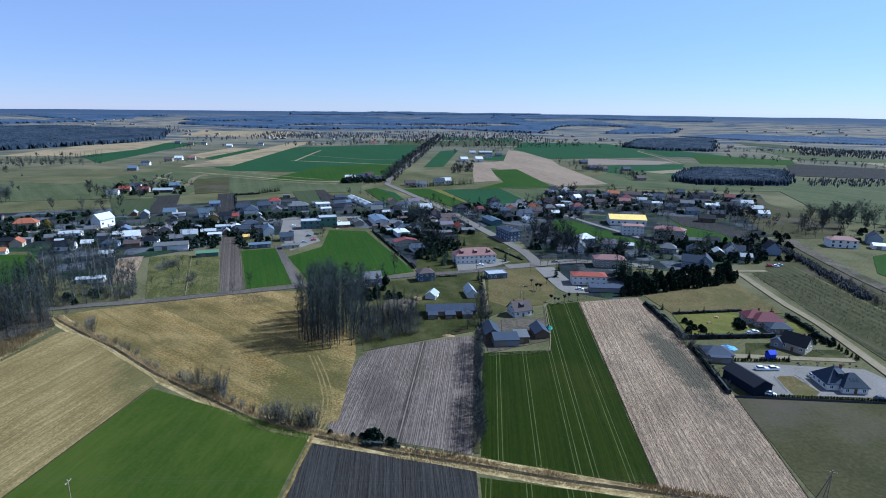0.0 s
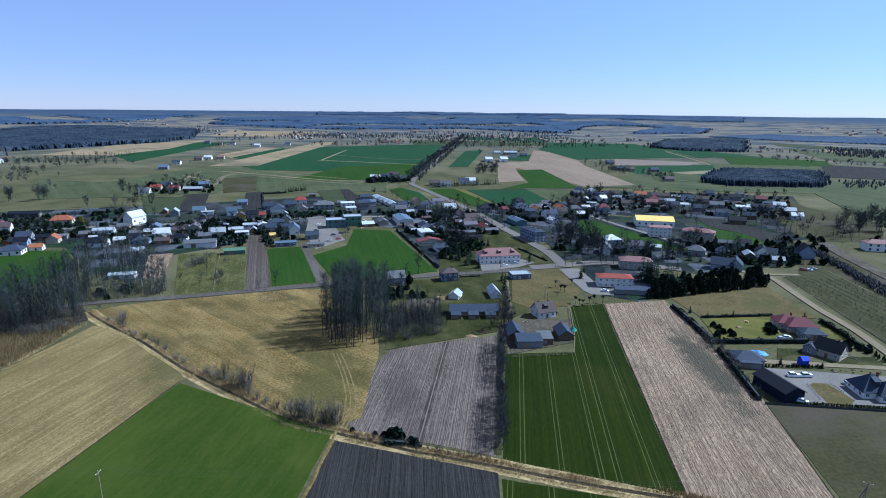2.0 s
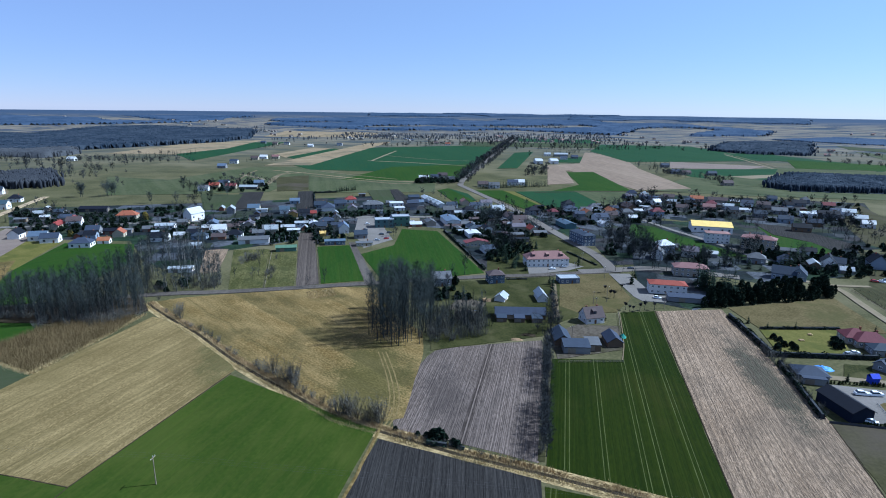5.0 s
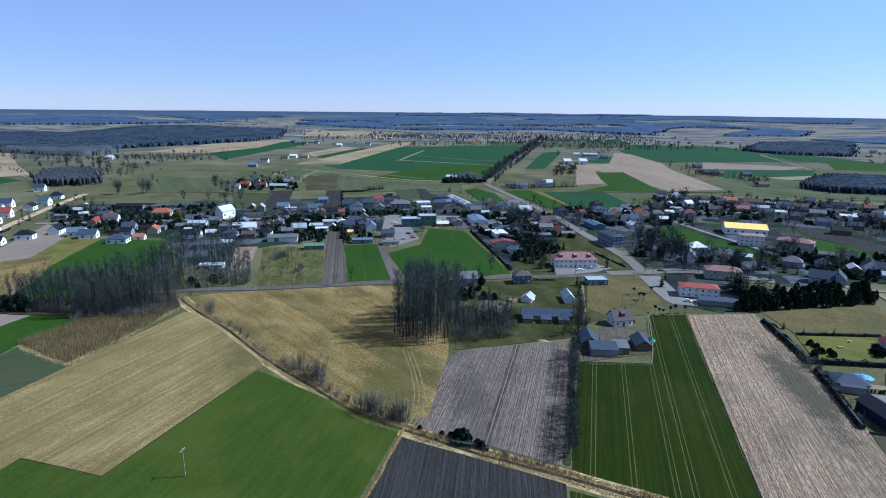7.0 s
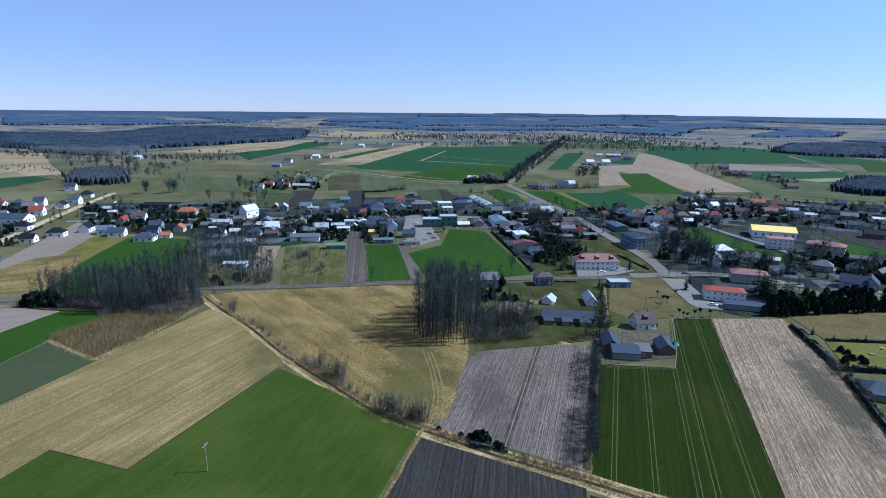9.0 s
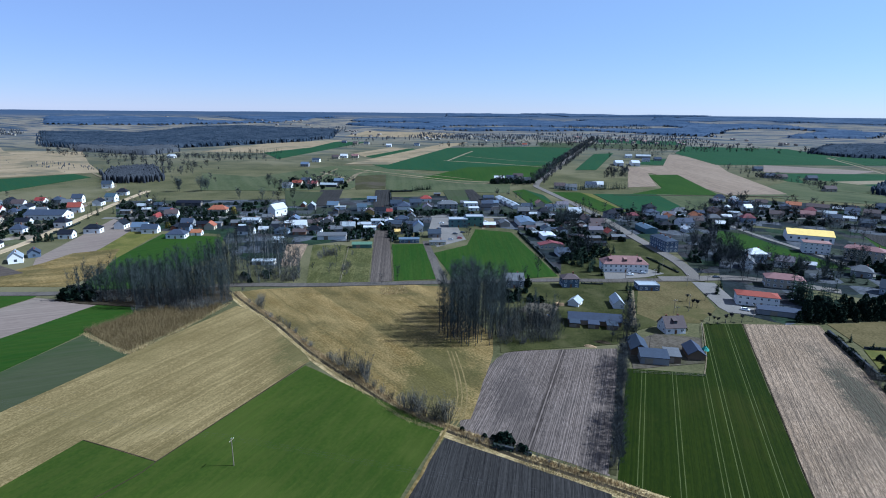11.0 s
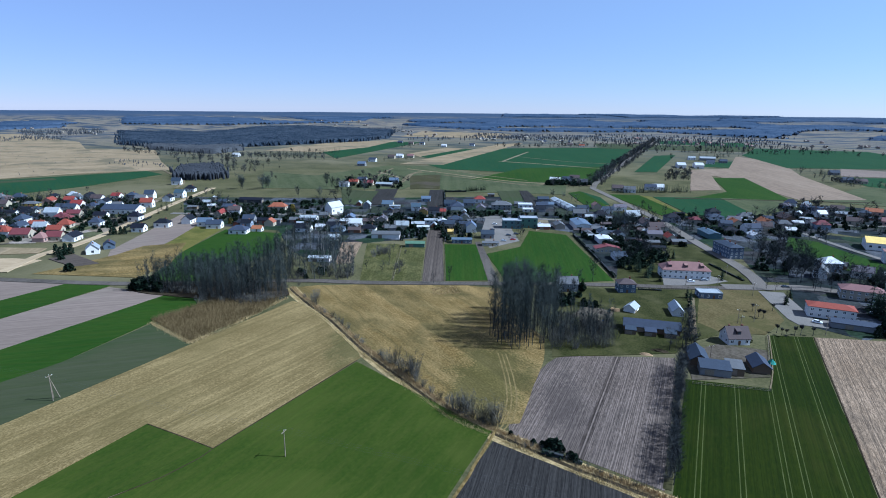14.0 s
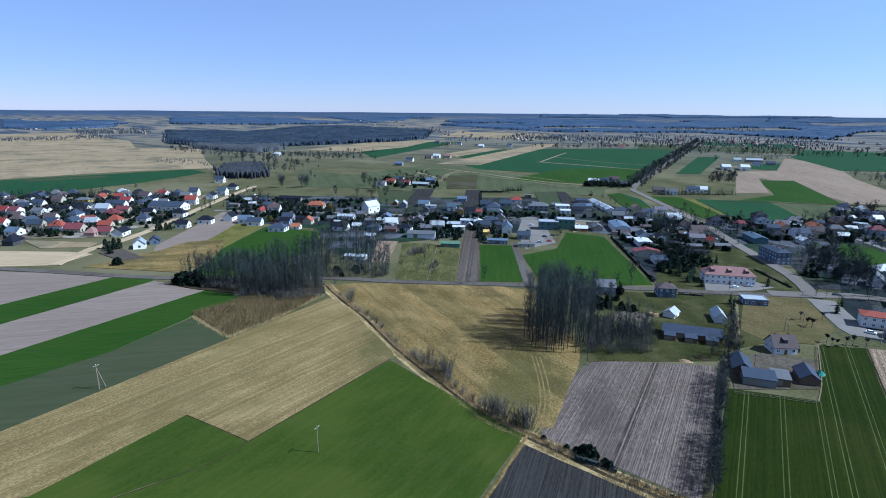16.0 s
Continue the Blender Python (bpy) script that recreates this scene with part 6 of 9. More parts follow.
barn(115.9, 216.3, -5, 11, 8.5, 2.8, 2.0, "hip", "grey", "slate", "garage", "grey garage block with a slate grey hipped roof")
barn(115.1, 211.7, -5, 8, 4, 2.4, 0.4, "mono", "grey", "slate", "shed")
barn(115.4, 191.0, 104, 15.5, 8.0, 3.8, 2.0, "gable", "navy", "dark", "workshop", "dark navy workshop with a shallow black roof")
house(148.8, 192.2, -3, 10, 9.5, 3.0, 4.8, "hip", "white", "slate", 1, dormers=1, name="villa", label="modern white villa with a steep black hipped roof", skylights=1)
house(152.6, 188.8, -3, 9, 7.6, 2.9, 3.8, "hip", "white", "slate", 1, name="villa", label="white villa wing with a slate hipped roof", skylights=3, chimneys=0)

# village houses
house(-358.3, 367.0, 20, 12.0, 9.0, 4.0, 3.0, "gable", "white", "blue", 1, near=False)
house(-381.3, 409.6, 110, 14.0, 7.0, 3.0, 2.4, "gable", "cream", "red", 1, near=False)
house(-312.1, 354.7, 20, 14.0, 10.0, 3.6, 3.0, "hip", "white", "slate", 1, near=False)
house(-304.2, 367.3, 20, 8.0, 6.0, 2.6, 2.0, "gable", "white", "orange", 1, near=False)
house(-334.1, 393.6, 20, 10.0, 8.0, 4.0, 3.0, "gable", "grey", "slate", 1, near=False)
house(-308.8, 389.6, 110, 8.0, 8.0, 3.4, 3.0, "gable", "cream", "orange", 1, near=False)
house(-352.3, 457.7, 20, 17.0, 9.0, 3.6, 3.4, "hip", "cream", "orange", 1, near=False)
house(-291.1, 422.0, 20, 15.0, 8.0, 3.4, 1.4, "gable", "white", "silver", 1, near=False)
house(-259.3, 412.1, 20, 8.0, 7.0, 3.0, 2.4, "gable", "cream", "grey", 1, near=False)
house(-240.7, 416.7, 20, 12.0, 8.0, 3.4, 3.4, "gable", "white", "white", 1, near=False)
house(-257.1, 436.7, 110, 11.0, 8.0, 4.0, 2.0, "gable", "blue", "blue", 1, near=False)
house(-226.1, 441.1, 110, 12.0, 8.0, 3.6, 2.4, "gable", "beige", "lilac", 1, near=False)
house(-234.8, 430.4, 20, 9.0, 7.0, 3.0, 2.0, "gable", "cream", "brown", 1, near=False)
house(-229.8, 365.4, 20, 8.0, 6.0, 2.6, 1.6, "gable", "white", "silver", 1, near=False)
house(-223.9, 510.2, 20, 9.0, 8.0, 4.0, 3.0, "gable", "white", "teal", 1, near=False)
house(-208.7, 493.7, 110, 10.0, 8.0, 4.0, 2.0, "gable", "yellow", "brown", 1, near=False)
house(-199.6, 498.9, 20, 10.0, 9.0, 4.0, 2.8, "gable", "grey", "dark", 1, near=False)
house(-188.5, 534.5, 110, 17.0, 13.0, 3.8, 3.6, "hip", "white", "slate", 1, near=False)
house(-180.4, 585.0, 20, 12.0, 10.0, 4.0, 3.0, "hip", "white", "red", 1, near=False)
house(-162.4, 532.1, 110, 13.0, 9.0, 3.6, 3.0, "gable", "cream", "lilac", 1, near=False)
house(-146.7, 552.7, 20, 20.0, 13.0, 5.0, 3.0, "hip", "grey", "grey", 2, near=False)
house(-164.4, 462.0, 20, 12.0, 9.0, 4.6, 2.6, "hip", "grey", "slate", 2, near=False)
house(-189.8, 437.2, 20, 11.0, 7.0, 3.0, 1.4, "gable", "white", "silver", 1, near=False)
house(-185.4, 456.1, 20, 11.0, 7.0, 3.0, 1.0, "gable", "white", "silver", 1, near=False)
house(-174.5, 456.1, 110, 10.0, 7.0, 3.0, 1.4, "gable", "grey", "white", 1, near=False)
house(-181.1, 428.2, 20, 10.0, 6.0, 2.6, 0.8, "gable", "white", "white", 1, near=False)
house(-134.9, 395.2, 20, 15.0, 7.0, 3.0, 0.8, "gable", "blue", "blue", 1)
house(-141.2, 437.0, 110, 12.0, 8.0, 5.0, 3.4, "gable", "white", "blue", 2, near=False)
house(-121.7, 419.2, 20, 10.0, 8.0, 3.6, 2.6, "gable", "grey", "slate", 1, near=False)
house(-112.0, 394.5, 20, 12.0, 6.0, 2.6, 0.8, "gable", "cream", "grey", 1)
house(-75.3, 480.8, 110, 13.0, 8.0, 3.4, 2.0, "gable", "beige", "grey", 1, near=False)
house(-58.5, 491.3, 110, 28.0, 13.0, 4.4, 1.4, "gable", "white", "blue", 1, near=False)
house(-34.2, 441.3, 110, 15.0, 10.0, 3.6, 0.6, "gable", "white", "white", 1, near=False)
house(-28.7, 409.8, 110, 8.0, 18.0, 3.0, 2.0, "gable", "cream", "maroon", 1)
house(-19.3, 392.8, 20, 8.0, 12.0, 3.0, 2.0, "gable", "white", "slate", 1)
house(-67.2, 574.5, 20, 11.0, 8.0, 3.6, 2.4, "gable", "white", "slate", 1, near=False)
house(-56.0, 594.7, 110, 11.0, 8.0, 4.0, 2.6, "gable", "cream", "pale_red", 1, near=False)
house(-43.1, 573.5, 20, 10.0, 8.0, 4.0, 2.4, "gable", "white", "slate", 1, near=False)
house(-32.5, 592.6, 20, 12.0, 8.0, 4.0, 2.6, "gable", "white", "lilac", 1, near=False)
house(-5.6, 517.3, 110, 15.0, 10.0, 4.0, 3.0, "gable", "grey", "brown", 1, near=False)
house(3.0, 503.9, 20, 12.0, 9.0, 4.0, 3.0, "gable", "beige", "brown", 1, near=False)
house(13.9, 466.6, 110, 11.0, 7.0, 3.4, 2.4, "gable", "cream", "red", 1, near=False)
house(16.7, 550.2, 20, 13.0, 10.0, 5.0, 3.0, "hip", "grey", "dark", 2, near=False)
house(54.0, 592.7, 20, 11.0, 10.0, 6.0, 3.0, "hip", "grey", "dark", 2, near=False)
house(54.2, 569.4, 20, 13.0, 10.0, 5.0, 2.0, "hip", "white", "slate", 2, near=False)
house(68.5, 549.8, 110, 12.0, 9.0, 4.0, 3.0, "gable", "cream", "orange", 1, near=False)
house(95.2, 563.7, 110, 17.0, 10.0, 4.0, 3.0, "gable", "white", "orange", 1, near=False)
house(79.5, 531.4, 20, 14.0, 10.0, 4.0, 3.0, "gable", "white", "slate", 1, near=False)
house(78.7, 503.9, 110, 10.0, 8.0, 3.0, 2.0, "gable", "white", "white", 1, near=False)
house(44.5, 495.7, 110, 22.0, 10.0, 4.0, 1.4, "gable", "teal", "teal", 1, near=False)
house(116.6, 596.0, 110, 15.0, 10.0, 4.0, 3.0, "gable", "plank", "brown", 1, near=False)
house(154.5, 650.8, 110, 15.0, 10.0, 4.0, 3.0, "gable", "white", "slate", 1, near=False)
house(153.1, 634.2, 20, 8.0, 8.0, 4.0, 3.0, "gable", "white", "white", 1, near=False)
house(109.0, 415.8, 20, 12.0, 10.0, 6.0, 3.0, "hip", "pale_blue", "white", 2)
house(-117.7, 547.4, 20, 10.0, 6.0, 3.0, 1.0, "gable", "white", "white", 1, near=False)
house(-109.2, 574.5, 20, 12.0, 9.0, 4.0, 2.4, "gable", "grey", "slate", 1, near=False)
house(-192.9, 501.6, 20, 8.0, 7.0, 3.0, 2.0, "gable", "cream", "red", 1, near=False)
house(-286.3, 440.1, 20, 9.0, 8.0, 3.0, 2.0, "gable", "cream", "grey", 1, near=False)
barn(-196.0, 387.9, 20, 22, 8, 3.4, 1.8, "gable", "white", "grey", "barn")
barn(-205.1, 308.3, 18, 14, 6, 2.6, 0.8, "gable", "white", "silver", "shed")
barn(-162.3, 368.9, 20, 14, 6, 3, 1.2, "gable", "green", "green", "shed", "long shed with a green metal roof")
house(-113.5, 465.0, 18, 16, 11, 7, 0, "flat", "teal", "silver", 2, name="shop", label="teal two-storey commercial building with a flat roof", near=False)
house(-100.9, 474.0, 18, 15, 11, 8.5, 0, "flat", "green", "silver", 2, name="shop", label="dark green commercial block with a flat roof", near=False)
house(-125.7, 569.6, 20, 14, 9, 4, 0.4, "mono", "white", "white", 1, name="shop", near=False)
barn(-101.5, 617.6, 112, 22, 8, 3, 1.6, "gable", "white", "silver", "greenhouse", "long polytunnel-like shed with a pale metal roof")
barn(-94.5, 605.0, 112, 22, 8, 3, 1.6, "gable", "white", "silver", "greenhouse", "long polytunnel-like shed with a pale metal roof")
barn(-87.8, 592.9, 112, 22, 8, 3, 1.6, "gable", "white", "silver", "greenhouse", "long polytunnel-like shed with a pale metal roof")
barn(-81.4, 581.3, 112, 22, 8, 3, 1.6, "gable", "white", "silver", "greenhouse", "long polytunnel-like shed with a pale metal roof")
barn(-116.4, 618.6, 20, 12, 9, 3.4, 2, "gable", "grey", "slate", "barn")
barn(-105.3, 584.1, 20, 12, 9, 3.4, 2, "gable", "grey", "blue", "barn")
barn(-107.8, 553.7, 20, 12, 9, 3.4, 2, "gable", "grey", "dark", "barn")
barn(-334.4, 657.0, 10, 22, 8, 3.4, 2, "gable", "dark", "silver", "barn", "long dark barn with a pale roof among bare trees")
house(-380.7, 658.0, 15, 12, 9, 4, 3, "gable", "cream", "red", 1, near=False)
house(-382.5, 684.7, 15, 12, 9, 4, 3, "gable", "white", "slate", 1, near=False)
house(-338.7, 694.7, 15, 12, 9, 4, 3, "gable", "blue", "blue", 1, near=False)
house(-380.3, 632.2, 15, 12, 9, 4, 3, "gable", "white", "grey", 1, near=False)
house(-357.7, 657.4, 15, 12, 9, 4, 3, "gable", "cream", "maroon", 1, near=False)
barn(-405.2, 481.9, 15, 25, 8, 3.4, 2, "gable", "dark", "dark", "barn")
house(-344.8, 363.0, 25, 12, 9, 4, 3, "gable", "white", "slate", 1, near=False)

# houses behind the school
house(206.6, 671.0, -15, 14, 10, 4, 2.8, "gable", "pink", "orange", 1, near=False)
house(226.9, 663.3, -15, 20, 9, 4, 2.8, "gable", "beige", "brown", 1, near=False)
house(253.2, 648.1, -15, 12, 9, 4, 2.8, "gable", "white", "slate", 1, near=False)
house(267.1, 602.3, -15, 14, 9, 4, 2.8, "gable", "grey", "grey", 1, near=False)
house(252.5, 554.3, -15, 12, 9, 4, 2.8, "gable", "pale_blue", "slate", 1, near=False)
house(308.2, 591.1, -15, 18, 10, 4, 2.8, "gable", "grey", "dark", 1, near=False)
house(334.8, 606.9, -15, 12, 9, 4, 2.8, "gable", "white", "silver", 1, near=False)
house(326.1, 571.5, -15, 12, 8, 4, 2.8, "gable", "grey", "silver", 1, near=False)
house(248.1, 513.3, -15, 14, 8, 4, 2.8, "gable", "plank", "dark", 1, near=False)
house(202.0, 612.6, -15, 12, 9, 4, 2.8, "gable", "pink", "pale_red", 1, near=False)
house(172.3, 603.0, -15, 12, 9, 4, 2.8, "gable", "cream", "brown", 1, near=False)
house(219.4, 599.0, -15, 12, 9, 4, 2.8, "gable", "cream", "slate", 1, near=False)
house(267.0, 640.9, -15, 13, 9, 4, 2.8, "gable", "beige", "brown", 1, near=False)
house(312.4, 661.1, -15, 13, 9, 4, 2.8, "gable", "grey", "dark", 1, near=False)
house(239.5, 579.4, -15, 12, 9, 4, 2.8, "gable", "grey", "slate", 1, near=False)
house(156.8, 649.3, -15, 12, 9, 4, 2.8, "gable", "white", "dark", 1, near=False)
house(177.2, 677.5, -15, 12, 9, 4, 2.8, "gable", "cream", "brown", 1, near=False)
house(271.4, 539.7, -15, 12, 7, 4, 2.8, "gable", "plank", "slate", 1, near=False)
house(317.9, 542.9, -15, 10, 8, 4, 2.8, "gable", "white", "white", 1, near=False)
barn(289.3, 589.9, -15, 14, 10, 4, 0.6, "mono", "white", "white", "canopy", "white roofed open storage canopy")

# far farms
house(-134.2, 793.7, 10, 14, 10, 4.2, 3.4, "gable", "white", "white", 1, near=False)
house(-119.7, 808.6, 10, 14, 10, 4.2, 3.4, "gable", "white", "slate", 1, near=False)
house(-95.5, 788.2, 10, 14, 10, 4.2, 3.4, "gable", "grey", "grey", 1, near=False)
house(-112.6, 834.0, 10, 14, 10, 4.2, 3.4, "gable", "cream", "brown", 1, near=False)
house(-30.4, 735.9, 10, 14, 10, 4.2, 3.4, "gable", "white", "grey", 1, near=False)
house(-6.3, 770.4, 10, 14, 10, 4.2, 3.4, "gable", "white", "slate", 1, near=False)
house(2.7, 775.3, 10, 14, 10, 4.2, 3.4, "gable", "white", "white", 1, near=False)
house(-45.3, 744.0, 10, 14, 10, 4.2, 3.4, "gable", "cream", "brown", 1, near=False)
house(-823.6, 939.6, 10, 14, 10, 4.2, 3.4, "gable", "white", "white", 1, near=False)
house(-495.7, 885.3, 10, 14, 10, 4.2, 3.4, "gable", "grey", "blue", 1, near=False)
house(-517.6, 967.2, 10, 14, 10, 4.2, 3.4, "gable", "white", "slate", 1, near=False)
house(-515.5, 1045.7, 10, 14, 10, 4.2, 3.4, "gable", "cream", "brown", 1, near=False)
house(-511.1, 1075.6, 10, 14, 10, 4.2, 3.4, "gable", "white", "white", 1, near=False)
house(-489.3, 1083.1, 10, 14, 10, 4.2, 3.4, "gable", "cream", "pale_red", 1, near=False)
house(-647.1, 1512.7, 10, 14, 10, 4.2, 3.4, "gable", "white", "slate", 1, near=False)
house(-551.8, 1443.1, 10, 14, 10, 4.2, 3.4, "gable", "white", "white", 1, near=False)
house(-676.8, 1501.0, 10, 14, 10, 4.2, 3.4, "gable", "cream", "brown", 1, near=False)
house(-729.3, 1538.4, 10, 14, 10, 4.2, 3.4, "gable", "grey", "slate", 1, near=False)
house(-495.5, 1517.0, 10, 14, 10, 4.2, 3.4, "gable", "white", "slate", 1, near=False)
house(-205.8, 1630.0, 10, 14, 10, 4.2, 3.4, "gable", "white", "orange", 1, near=False)
house(-245.1, 1671.8, 10, 14, 10, 4.2, 3.4, "gable", "cream", "brown", 1, near=False)
house(272.7, 1093.3, 10, 14, 10, 4.2, 3.4, "gable", "grey", "slate", 1, near=False)
house(262.6, 980.4, 10, 14, 10, 4.2, 3.4, "gable", "grey", "slate", 1, near=False)
house(276.1, 968.5, 10, 14, 10, 4.2, 3.4, "gable", "cream", "brown", 1, near=False)
house(315.8, 965.1, 10, 14, 10, 4.2, 3.4, "gable", "grey", "slate", 1, near=False)
house(295.2, 833.2, 10, 14, 10, 4.2, 3.4, "gable", "beige", "brown", 1, near=False)
house(95.2, 1212.4, 10, 14, 10, 4.2, 3.4, "gable", "white", "slate", 1, near=False)
house(121.0, 1249.3, 10, 14, 10, 4.2, 3.4, "gable", "grey", "slate", 1, near=False)
house(65.4, 1306.5, 10, 14, 10, 4.2, 3.4, "gable", "white", "silver", 1, near=False)
barn(39.0, 1115.2, 5, 14, 40, 6, 3, "gable", "white", "white", "barn", "long white livestock barn")
barn(69.0, 1125.0, 5, 14, 40, 6, 3, "gable", "white", "white", "barn", "long white livestock barn")
barn(95.6, 1301.7, 5, 30, 12, 5, 3, "gable", "grey", "silver", "barn")

# suburb
house(-473.0, 381.8, 17, 34, 16, 5, 3.5, "gable", "white", "slate", 1, name="hall", label="long hall with slate grey roof and white gable", near=False)
house(-578.0, 365.3, 25, 14.1, 8.8, 5, 2, "hip", "yellow", "grey", 2, near=False)
house(-361.1, 264.8, -40, 10.6, 7.9, 3.6, 3.6, "gable", "white", "silver", 1, label="white cottage with a shiny metal gable roof", near=False)
house(-363.1, 278.9, -40, 8.8, 7.0, 3, 2.6, "gable", "blue", "slate", 1, near=False)
house(-427.1, 274.0, 115, 9.6, 8.3, 3.6, 3.4, "hip", "pink", "pale_red", 1, near=False)
house(-421.7, 281.0, 25, 11.0, 7.5, 3.6, 3.4, "gable", "cream", "maroon", 1, near=False)
house(-409.8, 285.4, 115, 12.1, 8.8, 3.6, 2.8, "gable", "white", "dark", 1, near=False)
house(-450.7, 230.4, 115, 12.0, 8.0, 3.6, 3.8, "hip", "dark", "dark", 1, near=False)
house(-517.1, 279.2, 115, 9.8, 9.2, 3.6, 3.4, "gable", "white", "slate", 1, near=False)
house(-466.0, 299.9, 25, 10.4, 7.7, 3.6, 3.4, "gable", "white", "silver", 1, near=False)
house(-458.4, 315.1, 25, 10.2, 8.5, 3.6, 3.8, "hip", "cream", "red", 1, near=False)
house(-441.3, 329.4, 25, 9.4, 8.1, 4.2, 3.4, "hip", "white", "slate", 1, near=False)
house(-391.4, 328.5, 25, 9.8, 8.3, 3.6, 2.8, "gable", "white", "dark", 1, near=False)
house(-387.7, 349.0, 25, 12.1, 8.1, 4.2, 2.8, "hip", "white", "dark", 1, near=False)
house(-537.0, 367.6, 17, 10.4, 8.5, 3.6, 3.4, "gable", "white", "slate", 1, near=False)
house(-590.7, 392.2, 115, 11.2, 9.2, 3.6, 2.8, "gable", "pink", "red", 1, near=False)
house(-540.2, 385.5, 25, 10.8, 9.1, 4.2, 3.4, "gable", "white", "red", 1, near=False)
house(-498.3, 351.9, 25, 11.9, 7.6, 3.6, 2.8, "gable", "cream", "maroon", 1, near=False)
house(-512.0, 341.5, 25, 12.1, 8.1, 5.4, 3.8, "gable", "white", "silver", 1, near=False)
house(-600.2, 333.8, 25, 11.4, 8.0, 3.6, 3.8, "gable", "white", "slate", 1, near=False)
house(-621.6, 329.9, 25, 12.3, 7.7, 3.6, 2.8, "hip", "white", "grey", 1, near=False)
house(-586.4, 296.0, 17, 9.3, 8.8, 4.2, 3.4, "gable", "white", "red", 1, near=False)
house(-571.6, 297.6, 17, 9.7, 9.2, 5.4, 2.8, "gable", "white", "maroon", 1, near=False)
house(-481.3, 416.4, 25, 11.8, 7.7, 5.4, 3.8, "gable", "white", "red", 1, near=False)
house(-556.2, 442.8, 17, 9.6, 8.3, 3.6, 2.8, "gable", "white", "red", 1, near=False)
house(-535.6, 444.7, 25, 9.7, 9.1, 5.4, 2.8, "hip", "grey", "slate", 1, near=False)
house(-556.1, 419.6, 17, 12.2, 8.7, 4.2, 3.4, "gable", "white", "brown", 1, near=False)
house(-604.0, 427.1, 25, 10.6, 9.1, 3.6, 3.4, "hip", "white", "silver", 1, near=False)
house(-492.7, 453.5, 115, 11.2, 8.4, 4.2, 2.8, "gable", "white", "dark", 1, near=False)
house(-500.9, 477.8, 17, 10.1, 8.9, 5.4, 3.4, "gable", "white", "teal", 1, near=False)
house(-525.7, 517.3, 25, 11.4, 8.6, 4.2, 3.4, "hip", "white", "dark", 1, near=False)
house(-588.1, 557.1, 25, 11.8, 7.9, 5.4, 3.8, "gable", "white", "slate", 1, near=False)
house(-644.3, 395.4, 25, 11.3, 8.5, 3.6, 3.4, "hip", "grey", "slate", 1, near=False)
house(-652.0, 381.5, 25, 10.2, 7.9, 4.2, 3.8, "hip", "cream", "grey", 1, near=False)
house(-600.4, 353.3, 25, 10.3, 8.6, 5.4, 3.4, "gable", "cream", "brown", 1, near=False)
house(-510.7, 313.8, 115, 11.9, 8.7, 4.2, 3.4, "hip", "white", "slate", 1, near=False)
house(-645.1, 362.5, 115, 10.9, 7.7, 4.2, 3.4, "gable", "grey", "slate", 1, near=False)
house(-690.1, 347.6, 25, 11.4, 8.8, 3.6, 3.8, "hip", "white", "slate", 1, near=False)
house(-428.2, 357.0, 17, 10.2, 8.4, 5.4, 3.4, "hip", "white", "dark", 1, near=False)
house(-525.6, 459.4, 25, 9.9, 8.5, 5.4, 3.8, "gable", "white", "slate", 1, near=False)
house(-523.2, 402.2, 115, 11.6, 7.8, 5.4, 2.8, "gable", "white", "dark", 1, near=False)
house(-581.4, 429.6, 115, 9.8, 9.1, 3.6, 3.4, "gable", "grey", "dark", 1, near=False)
house(-527.1, 262.8, 17, 9.9, 7.6, 4.2, 3.4, "gable", "white", "red", 1, near=False)
house(-517.0, 440.2, 25, 11.1, 7.9, 4.2, 2.8, "gable", "white", "grey", 1, near=False)

house(-380.4, 369.8, 110, 10.6, 7.9, 4.0, 3.4, "gable", "white", "dark", 1, near=False)
house(-466.7, 272.2, 25, 11.5, 8.9, 5.4, 3.8, "hip", "white", "red", 1, near=False)
house(-452.8, 277.1, 25, 13.4, 10.1, 3.6, 3.8, "gable", "cream", "maroon", 1, near=False)
house(-483.4, 249.1, 17, 10.9, 8.5, 3.6, 2.8, "gable", "white", "blue", 1, near=False)
house(-289.5, 461.5, 75, 15, 10, 7, 4.5, "gable", "white", "white", 1, name="church_hall", label="tall white church hall with a pale metal gable roof", near=False)

# garden sheds and outhouses
house(-153.3, 419.9, 20, 4.5, 3.6, 2.6, 1.4, "gable", "yellow", "yellow", 1, "garden_shed", label="small bright yellow garden shed with a gable roof", win=0, near=False)
for n_sheds, outline in ((16, [(-310, 405), (-232, 455), (-180, 480), (-170, 440), (-200, 395), (-270, 380)]), (10, [(-60, 465), (-25, 430), (20, 450), (0, 540), (-70, 545)]),
                         (8, [(30, 540), (140, 560), (150, 630), (30, 600)]), (10, [(150, 590), (320, 570), (350, 660), (160, 700)])):
    for x, y in spots(n_sheds, outline, 6.0):
        walls, cover = R.choice(["plank", "white", "grey", "brick", "beige"]), R.choice(["grey", "silver", "brown", "slate", "dark"])
        house(x, y, R.choice([20, 110, -15]) + R.uniform(-6, 6), R.uniform(3.5, 6.0), R.uniform(2.8, 4.0), R.uniform(2.1, 2.7), R.uniform(0.6, 1.3), "gable", walls, cover, 1, "garden_shed", win=0, near=False, group="garden sheds")

